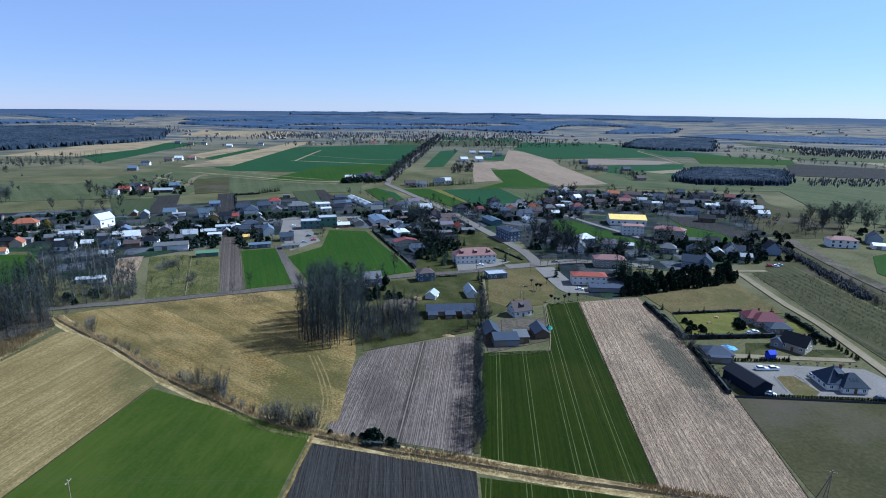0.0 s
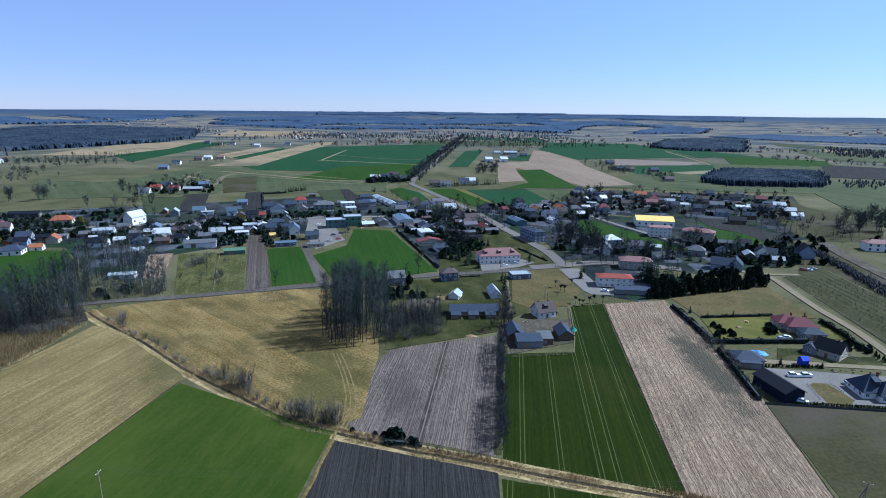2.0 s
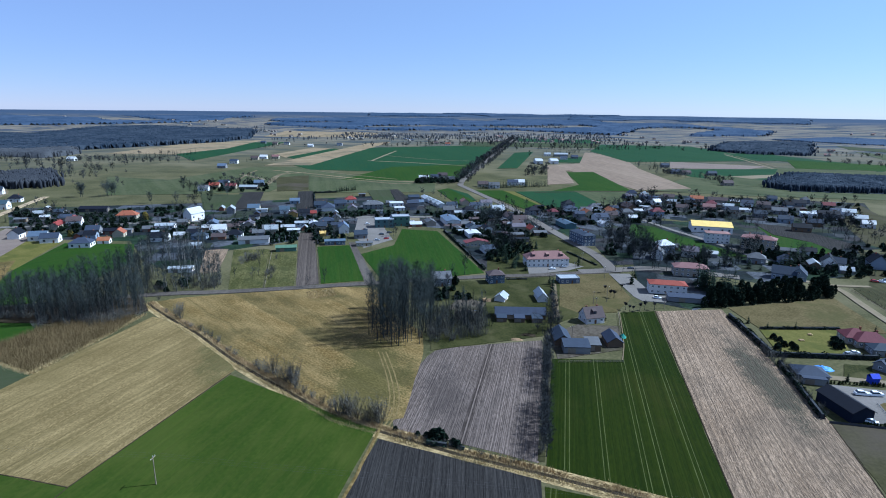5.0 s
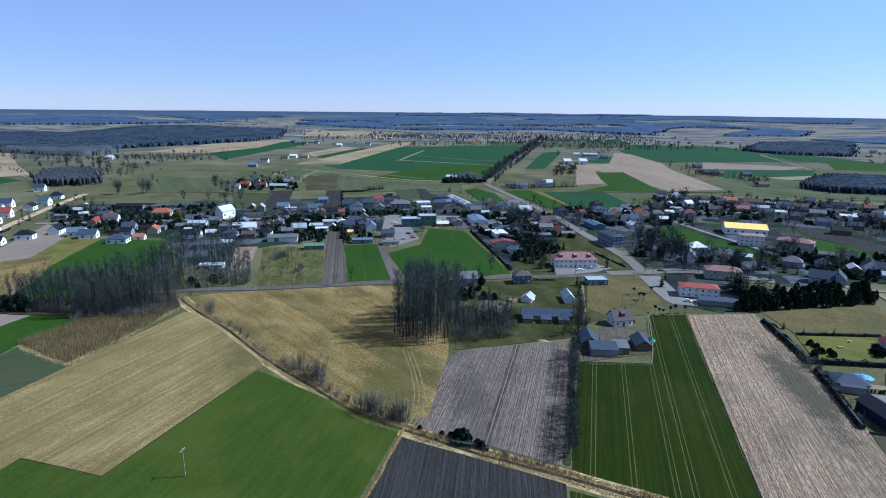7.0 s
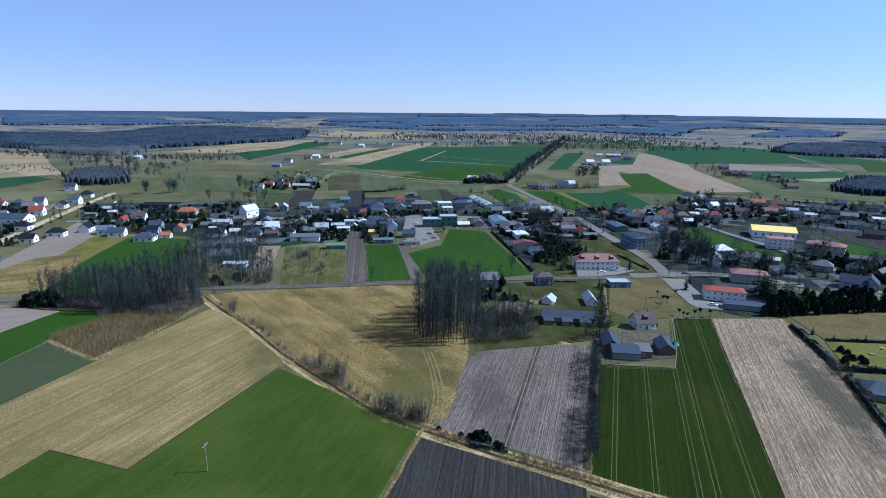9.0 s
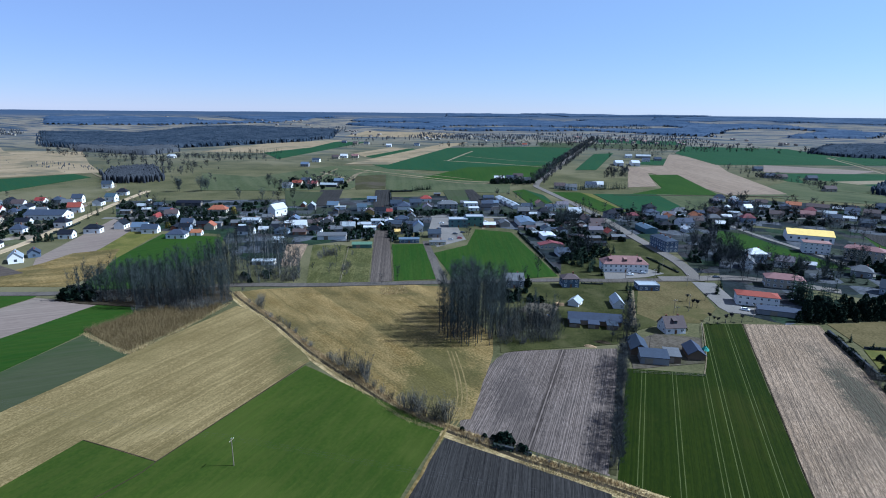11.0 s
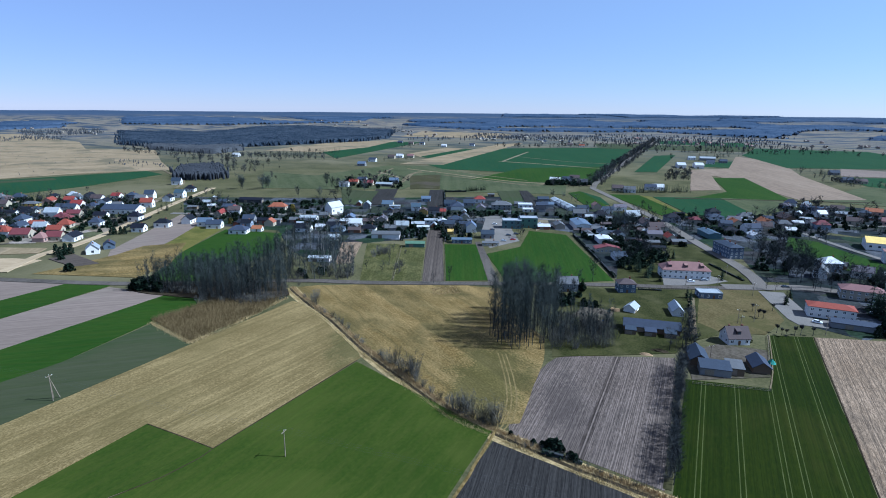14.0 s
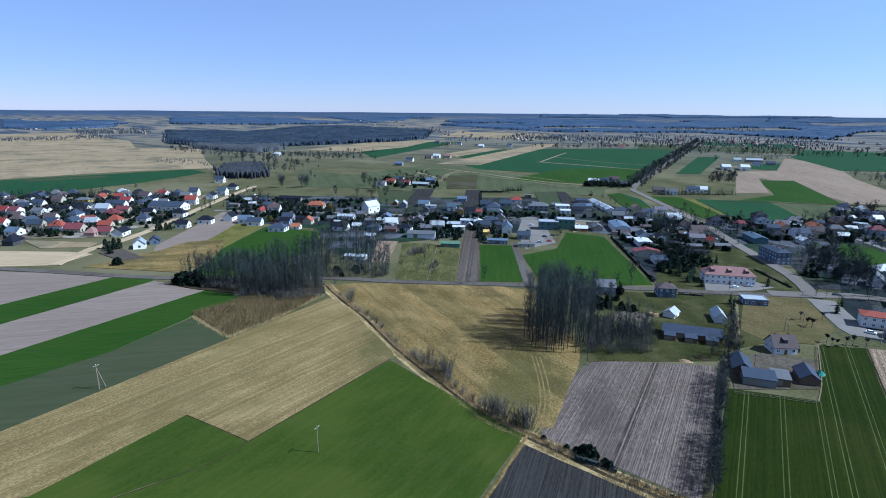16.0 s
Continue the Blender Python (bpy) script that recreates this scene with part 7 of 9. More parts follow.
# more village houses and sheds
barn(-117.7, 484.1, 20, 10.9, 5.5, 3.0, 1.2, "gable", "plank", "brown", "shed")
house(-220.0, 404.0, 15, 11.6, 8.5, 3.0, 2.8, "hip", "white", "dark", 1, near=False)
barn(-176.0, 439.5, 110, 7.1, 4.5, 2.5, 1.9, "gable", "brick", "silver", "shed")
barn(-260.6, 393.8, 15, 7.5, 4.8, 2.6, 1.9, "gable", "white", "white", "shed")
house(-162.4, 439.7, 15, 11.1, 7.9, 4.6, 2.8, "gable", "cream", "slate", 1, near=False)
house(-252.8, 401.5, 20, 10.8, 7.3, 3.4, 2.2, "gable", "pale_blue", "dark", 1, near=False)
barn(-152.9, 454.2, 15, 9.6, 4.7, 2.5, 1.9, "gable", "grey", "slate", "shed")
barn(-238.1, 475.2, 24, 8.8, 5.6, 3.0, 1.1, "gable", "white", "dark", "shed")
barn(-234.4, 405.7, 110, 7.2, 4.7, 2.6, 2.0, "gable", "beige", "grey", "shed")
house(-161.5, 479.7, 110, 9.7, 7.7, 3.4, 3.2, "gable", "cream", "grey", 1, near=False)
house(-243.3, 393.4, 15, 10.9, 7.3, 3.0, 2.2, "hip", "pale_blue", "slate", 1, near=False)
barn(-151.7, 469.5, 15, 7.3, 6.2, 2.6, 1.2, "gable", "brick", "grey", "shed")
barn(-204.1, 412.4, 24, 9.1, 6.0, 2.8, 2.0, "gable", "grey", "grey", "shed")
barn(-172.9, 510.6, 110, 6.7, 4.9, 2.6, 1.7, "gable", "beige", "silver", "shed")
house(-111.4, 499.9, 15, 9.3, 8.6, 3.0, 2.2, "hip", "pale_blue", "slate", 1, near=False)
house(-196.4, 419.8, 20, 10.2, 7.7, 4.6, 2.8, "gable", "cream", "silver", 1, near=False)
barn(-254.1, 425.2, 15, 10.4, 5.0, 2.4, 1.8, "gable", "brick", "white", "shed")
house(-268.7, 381.8, 15, 12.4, 8.2, 3.4, 3.2, "gable", "white", "dark", 1, near=False)
barn(-228.4, 395.0, 20, 10.2, 5.5, 2.5, 1.9, "gable", "brick", "brown", "shed")
barn(-86.6, 470.2, 20, 10.1, 5.5, 2.7, 1.8, "gable", "brick", "white", "shed")
barn(-133.4, 527.3, 15, 6.5, 5.6, 2.6, 0.7, "gable", "white", "grey", "shed")
house(-203.5, 430.4, 24, 10.4, 7.3, 3.0, 2.2, "gable", "grey", "grey", 1, near=False)
barn(-290.4, 512.2, 110, 7.6, 4.8, 2.7, 2.0, "gable", "brick", "silver", "shed")
house(-237.0, 567.3, 20, 9.9, 9.0, 3.4, 2.2, "gable", "pale_blue", "blue", 1, near=False)
house(-259.0, 517.0, 15, 11.2, 8.8, 3.4, 3.2, "gable", "cream", "blue", 1, near=False)
barn(-179.9, 629.1, 15, 7.3, 6.1, 3.0, 0.7, "gable", "plank", "grey", "shed")
barn(-248.2, 511.3, 20, 10.8, 4.6, 2.8, 0.6, "gable", "white", "silver", "shed")
barn(-243.3, 490.9, 110, 6.2, 5.2, 2.8, 1.6, "gable", "plank", "slate", "shed")
house(-200.7, 546.3, 15, 12.0, 7.7, 3.4, 3.2, "gable", "pale_blue", "slate", 1, near=False)
barn(-156.7, 582.9, 20, 8.1, 5.6, 2.4, 0.6, "gable", "beige", "silver", "shed")
house(-274.1, 499.9, 110, 8.9, 7.0, 4.6, 2.8, "gable", "grey", "silver", 1, near=False)
house(-184.0, 560.0, 20, 12.2, 8.2, 3.4, 3.2, "gable", "grey", "slate", 1, near=False)
barn(-135.8, 581.2, 20, 7.9, 6.4, 2.4, 1.7, "gable", "grey", "grey", "shed")
house(-36.5, 460.3, 110, 10.6, 8.5, 4.6, 2.2, "gable", "white", "slate", 1, near=False)
house(-47.2, 548.4, 20, 11.2, 7.3, 3.4, 3.2, "hip", "white", "dark", 1, near=False)
barn(-38.2, 503.5, 20, 8.4, 5.8, 2.7, 1.1, "gable", "plank", "brown", "shed")
barn(-42.4, 478.7, 15, 10.4, 6.5, 2.7, 2.0, "gable", "white", "grey", "shed")
house(-67.0, 547.0, 15, 11.5, 7.0, 3.0, 3.2, "gable", "grey", "grey", 1, near=False)
barn(-50.5, 468.7, 15, 7.8, 5.1, 2.6, 1.4, "gable", "white", "brown", "shed")
barn(-47.7, 459.3, 110, 9.7, 4.9, 2.7, 1.0, "gable", "plank", "grey", "shed")
barn(-56.3, 533.6, 20, 7.2, 5.3, 2.7, 1.4, "gable", "beige", "silver", "shed")
barn(-13.7, 448.0, 20, 8.7, 5.1, 3.0, 0.7, "gable", "brick", "dark", "shed")
barn(-16.2, 549.3, 20, 10.7, 4.6, 2.8, 1.0, "gable", "white", "silver", "shed")
barn(-30.0, 469.9, 20, 9.0, 5.8, 2.7, 0.8, "gable", "beige", "slate", "shed")
house(2.5, 468.4, 15, 11.3, 7.3, 4.6, 2.2, "gable", "beige", "lilac", 1, near=False)
barn(-22.0, 517.3, 110, 10.7, 5.1, 2.4, 1.1, "gable", "plank", "slate", "shed")
barn(-10.7, 502.7, 110, 7.2, 6.3, 2.9, 1.3, "gable", "plank", "grey", "shed")
house(-23.7, 462.2, 110, 10.2, 7.5, 3.4, 2.2, "gable", "white", "dark", 1, near=False)
barn(5.4, 430.1, 15, 10.8, 5.8, 2.4, 0.8, "gable", "beige", "dark", "shed")
barn(-8.4, 488.4, 24, 6.0, 6.3, 2.4, 1.8, "gable", "plank", "brown", "shed")
barn(20.2, 455.6, 15, 10.5, 6.0, 2.7, 1.3, "gable", "plank", "grey", "shed")
barn(1.2, 445.4, 20, 10.4, 6.3, 2.6, 1.1, "gable", "plank", "grey", "shed")
house(-18.6, 562.3, 20, 12.1, 8.4, 3.0, 3.2, "gable", "white", "silver", 1, near=False)
house(1.8, 486.4, 20, 9.9, 8.3, 3.0, 2.8, "gable", "white", "brown", 1, near=False)
barn(101.2, 592.6, 5, 8.3, 6.4, 2.8, 1.9, "gable", "plank", "slate", "shed")
barn(150.3, 611.1, 10, 8.1, 6.4, 2.6, 1.1, "gable", "brick", "dark", "shed")
house(60.4, 539.9, 10, 9.8, 8.0, 4.6, 2.2, "gable", "grey", "slate", 1, near=False)
house(69.9, 569.1, 14, 10.8, 7.0, 3.0, 3.2, "gable", "white", "lilac", 1, near=False)
house(90.0, 540.2, 10, 11.7, 8.3, 4.6, 3.2, "gable", "beige", "brown", 1, near=False)
house(36.2, 547.6, 10, 9.7, 7.9, 4.6, 2.2, "hip", "beige", "maroon", 1, near=False)
barn(110.6, 540.9, 10, 8.0, 4.8, 2.6, 2.0, "gable", "grey", "white", "shed")
house(81.5, 596.0, 10, 9.9, 7.4, 3.0, 2.8, "hip", "grey", "grey", 1, near=False)
house(108.1, 558.6, 5, 11.7, 7.7, 4.6, 2.8, "hip", "beige", "grey", 1, near=False)
barn(23.4, 583.9, 14, 9.9, 5.7, 2.8, 1.2, "gable", "brick", "dark", "shed")
barn(122.9, 579.8, 10, 8.9, 5.7, 2.5, 1.7, "gable", "grey", "white", "shed")
house(136.0, 586.1, 5, 8.6, 8.2, 3.0, 2.8, "hip", "white", "grey", 1, near=False)
house(62.4, 517.9, 14, 11.1, 7.7, 3.0, 2.2, "hip", "beige", "dark", 1, near=False)
barn(86.2, 607.4, 10, 6.6, 5.1, 2.8, 1.5, "gable", "brick", "grey", "shed")
house(139.0, 568.6, 10, 11.7, 8.2, 4.6, 3.2, "hip", "pale_blue", "maroon", 1, near=False)
house(329.1, 683.5, -11, 8.6, 7.3, 4.6, 2.8, "hip", "grey", "grey", 1, near=False)
house(295.9, 649.0, -15, 9.8, 7.2, 3.4, 2.8, "gable", "pale_blue", "dark", 1, near=False)
house(138.6, 696.7, -15, 11.8, 7.4, 4.6, 3.2, "hip", "white", "slate", 1, near=False)
barn(236.4, 607.9, -15, 10.4, 5.6, 2.5, 1.5, "gable", "white", "white", "shed")
barn(222.4, 635.6, -15, 11.0, 4.6, 2.7, 1.6, "gable", "beige", "grey", "shed")
house(297.7, 694.5, -11, 10.0, 7.2, 3.4, 2.8, "gable", "pale_blue", "slate", 1, near=False)
barn(300.3, 623.2, 75, 8.7, 5.0, 2.9, 0.9, "gable", "brick", "brown", "shed")
house(210.9, 633.8, -11, 10.2, 8.0, 4.6, 2.8, "hip", "beige", "maroon", 1, near=False)
house(194.7, 654.9, -11, 9.1, 8.7, 4.6, 2.2, "hip", "beige", "slate", 1, near=False)
barn(173.5, 649.0, -20, 9.6, 5.2, 3.0, 1.8, "gable", "plank", "silver", "shed")
house(130.8, 681.0, -20, 10.4, 7.2, 3.4, 2.2, "hip", "pale_blue", "lilac", 1, near=False)
house(340.6, 656.2, -11, 11.7, 7.3, 3.0, 2.8, "gable", "beige", "maroon", 1, near=False)
barn(269.3, 627.4, -20, 10.0, 6.5, 2.6, 1.9, "gable", "plank", "dark", "shed")
house(148.8, 682.6, 75, 8.6, 7.3, 3.4, 2.2, "gable", "pale_blue", "lilac", 1, near=False)
barn(305.5, 605.6, -15, 9.4, 5.3, 2.5, 1.6, "gable", "plank", "silver", "shed")
barn(134.7, 635.2, 75, 9.7, 5.5, 2.9, 1.7, "gable", "grey", "white", "shed")
house(224.1, 621.5, -11, 10.6, 8.7, 3.0, 3.2, "gable", "pale_blue", "silver", 1, near=False)
house(156.2, 665.5, -15, 10.9, 7.1, 3.0, 2.8, "gable", "white", "blue", 1, near=False)
barn(247.0, 667.6, -15, 9.3, 4.7, 2.5, 2.0, "gable", "plank", "white", "shed")
house(261.2, 668.8, -15, 8.9, 8.2, 3.0, 2.8, "gable", "pale_blue", "dark", 1, near=False)
barn(134.7, 604.4, -11, 10.1, 4.7, 2.8, 1.0, "gable", "grey", "silver", "shed")
barn(286.7, 627.9, -15, 7.5, 4.6, 2.9, 0.7, "gable", "grey", "dark", "shed")
house(154.6, 700.9, -15, 9.0, 8.2, 3.4, 2.8, "hip", "pale_blue", "silver", 1, near=False)
barn(333.7, 626.3, -11, 10.6, 6.2, 2.9, 1.1, "gable", "white", "slate", "shed")
house(-560.3, 316.0, 25, 9.4, 7.2, 3.4, 2.2, "gable", "white", "dark", 1, near=False)
house(-654.5, 356.3, 115, 9.1, 7.2, 3.4, 3.2, "hip", "white", "dark", 1, near=False)
barn(-546.7, 373.6, 25, 9.6, 5.6, 2.8, 1.3, "gable", "brick", "brown", "shed")
house(-488.1, 337.1, 29, 9.5, 7.4, 3.0, 2.2, "hip", "cream", "maroon", 1, near=False)
house(-494.1, 271.0, 29, 12.3, 7.2, 4.6, 3.2, "gable", "cream", "slate", 1, near=False)
house(-584.2, 416.0, 25, 11.2, 7.1, 4.6, 2.8, "hip", "pale_blue", "grey", 1, near=False)
barn(-614.3, 367.7, 29, 9.8, 4.8, 2.5, 1.1, "gable", "beige", "grey", "shed")
house(-675.4, 377.7, 25, 10.9, 7.5, 3.0, 2.2, "gable", "cream", "slate", 1, near=False)
house(-603.3, 323.0, 25, 10.1, 7.4, 3.0, 2.8, "gable", "white", "slate", 1, near=False)
house(-551.1, 352.0, 25, 8.8, 7.4, 3.4, 2.2, "hip", "cream", "slate", 1, near=False)
house(-540.5, 338.9, 25, 12.5, 7.9, 3.4, 2.8, "gable", "white", "dark", 1, near=False)
house(-496.4, 395.0, 29, 9.1, 7.0, 4.6, 2.8, "gable", "white", "grey", 1, near=False)
house(-512.4, 294.0, 25, 9.9, 7.4, 4.6, 3.2, "gable", "white", "brown", 1, near=False)
house(-499.3, 286.7, 20, 11.4, 9.0, 3.4, 2.8, "gable", "white", "slate", 1, near=False)
house(-659.5, 370.5, 20, 10.4, 8.3, 4.6, 2.2, "hip", "white", "dark", 1, near=False)
house(-484.6, 309.0, 29, 11.5, 7.2, 3.0, 2.2, "gable", "white", "red", 1, near=False)
house(-524.4, 367.8, 20, 11.1, 7.7, 4.6, 3.2, "gable", "white", "slate", 1, near=False)
house(-570.7, 399.9, 25, 10.2, 7.3, 4.6, 2.8, "gable", "pale_blue", "red", 1, near=False)
house(-561.5, 349.3, 25, 11.6, 8.2, 3.0, 2.2, "gable", "pale_blue", "dark", 1, near=False)
house(-554.2, 307.6, 20, 10.4, 8.6, 4.6, 2.2, "gable", "white", "grey", 1, near=False)
house(-539.3, 281.0, 25, 10.6, 8.0, 3.0, 3.2, "hip", "cream", "brown", 1, near=False)
house(-554.9, 331.8, 25, 10.6, 7.6, 3.0, 2.2, "gable", "white", "dark", 1, near=False)
house(-487.6, 295.9, 115, 11.9, 8.4, 3.4, 2.8, "gable", "pale_blue", "slate", 1, near=False)
house(-514.8, 328.6, 25, 8.6, 7.2, 3.4, 2.2, "hip", "white", "dark", 1, near=False)
house(-532.6, 350.9, 115, 10.5, 7.4, 3.4, 2.2, "gable", "white", "slate", 1, near=False)
house(-647.1, 333.2, 29, 10.7, 8.8, 4.6, 2.8, "hip", "white", "brown", 1, near=False)
house(-618.1, 414.4, 115, 9.9, 7.1, 3.0, 2.2, "gable", "cream", "dark", 1, near=False)
house(-557.0, 290.5, 25, 9.2, 7.7, 3.0, 2.8, "gable", "white", "brown", 1, near=False)
house(-523.9, 389.8, 20, 9.8, 9.0, 3.0, 2.8, "hip", "white", "slate", 1, near=False)
house(-567.2, 329.4, 20, 10.6, 8.0, 3.0, 3.2, "hip", "white", "dark", 1, near=False)
house(-470.6, 356.7, 25, 11.2, 8.0, 3.0, 2.8, "gable", "white", "dark", 1, near=False)
house(-497.6, 338.8, 25, 9.4, 8.5, 3.0, 3.2, "hip", "pale_blue", "maroon", 1, near=False)
house(-448.3, 299.5, 25, 11.1, 7.2, 3.0, 2.8, "gable", "cream", "red", 1, near=False)
house(-640.2, 380.6, 115, 9.7, 8.0, 3.4, 2.8, "gable", "white", "brown", 1, near=False)
barn(-453.0, 478.1, 115, 6.2, 4.8, 2.9, 1.3, "gable", "beige", "white", "shed")
barn(-419.8, 439.4, 29, 7.2, 4.5, 2.6, 1.2, "gable", "beige", "white", "shed")
house(-373.3, 419.9, 25, 11.3, 8.0, 4.6, 3.2, "gable", "white", "brown", 1, near=False)
barn(-321.1, 395.8, 20, 9.5, 5.9, 3.0, 1.8, "gable", "brick", "dark", "shed")
house(-391.8, 433.1, 25, 11.9, 8.8, 4.6, 2.2, "gable", "cream", "slate", 1, near=False)
barn(-438.5, 452.6, 29, 8.0, 4.8, 2.8, 2.0, "gable", "grey", "silver", "shed")
house(-425.9, 462.8, 20, 9.1, 8.2, 3.0, 2.2, "gable", "grey", "slate", 1, near=False)
barn(-430.5, 425.3, 25, 9.0, 5.5, 2.7, 0.8, "gable", "plank", "grey", "shed")
house(-381.3, 427.4, 115, 10.6, 7.2, 3.4, 3.2, "gable", "grey", "maroon", 1, near=False)
barn(-299.0, 410.2, 24, 7.2, 4.7, 2.7, 1.9, "gable", "brick", "grey", "shed")
barn(-310.8, 402.2, 20, 6.6, 6.1, 2.9, 0.8, "gable", "grey", "grey", "shed")
house(-325.5, 379.9, 20, 8.6, 7.5, 3.4, 2.2, "gable", "pale_blue", "dark", 1, near=False)
barn(-336.1, 380.6, 110, 9.8, 4.7, 2.4, 1.5, "gable", "brick", "dark", "shed")
house(124.4, 404.4, -11, 11.1, 7.3, 4.6, 2.8, "gable", "white", "lilac", 1, near=False)
barn(108.8, 429.8, -11, 6.3, 5.7, 2.9, 0.8, "gable", "grey", "brown", "shed")
barn(139.1, 406.4, -15, 8.9, 5.3, 2.9, 1.5, "gable", "grey", "white", "shed")
barn(117.2, 425.3, -20, 9.5, 5.6, 2.5, 2.0, "gable", "plank", "grey", "shed")
house(100.4, 396.4, 75, 9.4, 7.6, 4.6, 2.8, "gable", "white", "grey", 1, near=False)
house(184.7, 397.2, -20, 8.9, 7.6, 3.0, 3.2, "hip", "pale_blue", "slate", 1, near=False)
house(212.0, 424.5, -15, 9.8, 7.5, 3.4, 2.2, "gable", "white", "dark", 1, near=False)
barn(199.7, 426.2, -15, 10.6, 4.6, 2.6, 1.6, "gable", "beige", "grey", "shed")
barn(213.1, 376.8, -15, 7.6, 4.5, 2.6, 1.9, "gable", "grey", "silver", "shed")
barn(199.5, 389.6, 75, 10.3, 6.4, 2.8, 2.0, "gable", "plank", "silver", "shed")

# trees
grove("tall", 104, [(-63.7, 227.6), (-65.6, 257.6), (-61.7, 270.2), (-46.1, 270.7), (-34.8, 252.7), (-33.6, 238.9), (-38.9, 222.7), (-51.0, 215.6), (-58.2, 222.2)], 1.06, 1.6, "trees of the clump by the meadow")
far_trees("leafless trees filling the wood", "tall", 190, [(-259.4, 207.6), (-264.8, 229.9), (-232.0, 246.3), (-199.6, 262.5), (-181.7, 240.7), (-188.8, 224.7), (-218.1, 214.2), (-245.7, 208.9)], 0.66, 1.2)
far_trees("young leafless trees within the clump", "tall", 26, [(-62.6, 224.1), (-65.2, 256.1), (-46.1, 270.7), (-34.2, 249.2), (-38.7, 221.6), (-51.2, 214.3)], 0.5, 1.2)
far_trees("young leafless trees beside the clump", "tall", 46, [(-41.2, 245.8), (-32.3, 269.8), (-14.3, 272.9), (-9.5, 238.3), (-32.1, 223.6)], 0.46, 1.2)
far_trees("leafless thicket at the foot of the clump", "shrub", 90, [(-40.0, 250.4), (-29.8, 271.0), (-12.9, 271.2), (-9.0, 237.4), (-33.6, 221.3), (-38.2, 232.3)], 1.7, 1.0)
far_trees("leafless undergrowth beneath the clump", "shrub", 60, [(-62.0, 232.0), (-60.0, 262.0), (-46.0, 266.0), (-37.0, 246.0), (-40.0, 226.0), (-52.0, 220.0)], 0.95, 1.0)
grove("shrub", 40, [(-41.5, 261.1), (-16.4, 281.9), (-11.2, 236.9), (-34.0, 221.5)], 1.1, 1.3)
grove("tall", 95, [(-261.6, 207.6), (-264.8, 229.9), (-229.6, 243.7), (-198.4, 259.3), (-181.7, 240.7), (-187.6, 223.2), (-218.1, 214.2), (-245.7, 208.9)], 0.66, 1.5, "trees of the wood by the road")
far_trees("leafless trees at the back of the wood", "tall", 150, [(-262.0, 215.4), (-259.5, 237.7), (-255.7, 277.2), (-242, 313), (-203.1, 276.9), (-188.8, 251.9), (-219.1, 236.8)], 0.6, 1.3)
grove("pale", 40, [(-237.2, 297.9), (-256, 345), (-230, 370), (-177, 305), (-162.7, 281.0), (-190.0, 267.3), (-203.5, 263.2)], 0.85, 2.5)
far_trees("leafless birches behind the road", "pale", 80, [(-232.5, 292.1), (-252, 341), (-228, 366), (-177, 305), (-162.7, 281.0), (-188.6, 265.4), (-203.2, 260.7)], 0.68, 1.8)
far_trees("leafless shrubs under the birches", "shrub", 60, [(-218.9, 283.4), (-232, 327), (-195, 328), (-162.1, 281.3), (-197.6, 261.0)], 1.3, 1.4)
grove("shrub", 25, [(-204.6, 276.1), (-177, 305), (-160.1, 279.7), (-193.3, 260.6)], 1, 1.5)
far_trees("leafless thicket at the foot of the wood", "shrub", 130, [(-269.6, 200.3), (-266.2, 222.9), (-219.9, 242.4), (-188.8, 251.9), (-177.1, 234.5), (-191.1, 218.5), (-215.4, 211.4), (-253.4, 200.8)], 1.35, 1.0)
grove("shrub", 30, [(-275.1, 214.9), (-229.6, 225.8), (-179.2, 231.4), (-180.6, 223.7), (-250.8, 209.6)], 1, 1.5)
grove("bush", 8, [(-203.0, 279.7), (-192.9, 296.5), (-177.9, 273.4), (-191.6, 263.9)], 1.2, 2)
far_trees("leafless garden trees of the village", "round", 9, [(-373, 574), (-349, 587), (-270, 465), (-305, 468)], 0.8, 2.5)
far_trees("leafless garden trees of the village", "round", 6, [(-349, 492), (-327, 503), (-283, 435), (-302, 426)], 0.8, 2.5)
far_trees("leafless garden trees of the village", "round", 20, [(-44, 613), (-8, 596), (6, 502), (-19, 478), (-46, 528)], 0.8, 2.5)
far_trees("leafless garden trees of the village", "round", 13, [(-26, 432), (6, 468), (10, 399), (-19, 369)], 0.8, 2.5)
far_trees("leafless garden trees of the village", "round", 13, [(5, 586), (47, 577), (42, 487), (26, 479)], 0.8, 2.5)
far_trees("leafless garden trees of the village", "round", 20, [(64, 478), (110, 522), (93, 399), (71, 400)], 0.8, 2.5)
far_trees("leafless garden trees of the village", "round", 13, [(84, 555), (132, 593), (127, 530), (83, 487)], 0.8, 2.5)
far_trees("leafless garden trees of the village", "round", 28, [(54, 685), (177, 722), (155, 624), (80, 585)], 0.8, 2.5)
far_trees("leafless garden trees of the village", "round", 10, [(106, 499), (135, 534), (116, 452), (96, 427)], 0.8, 2.5)
far_trees("leafless garden trees of the village", "round", 10, [(-269, 413), (-212, 434), (-204, 419), (-245, 385)], 0.8, 2.5)
far_trees("leafless garden trees of the village", "round", 7, [(-566, 527), (-459, 502), (-389, 424), (-423, 406)], 0.8, 2.5)
far_trees("leafless garden trees of the village", "round", 28, [(164, 578), (328, 573), (304, 474), (242, 449), (192, 505), (151, 530)], 0.8, 2.5)
far_trees("leafless garden trees of the village", "round", 45, [(150, 560), (330, 590), (300, 480), (245, 450), (200, 520)], 0.75, 2.5)
far_trees("dark conifers in the gardens", "spruce", 26, [(140, 690), (330, 650), (300, 500), (170, 545)], 0.65, 3)
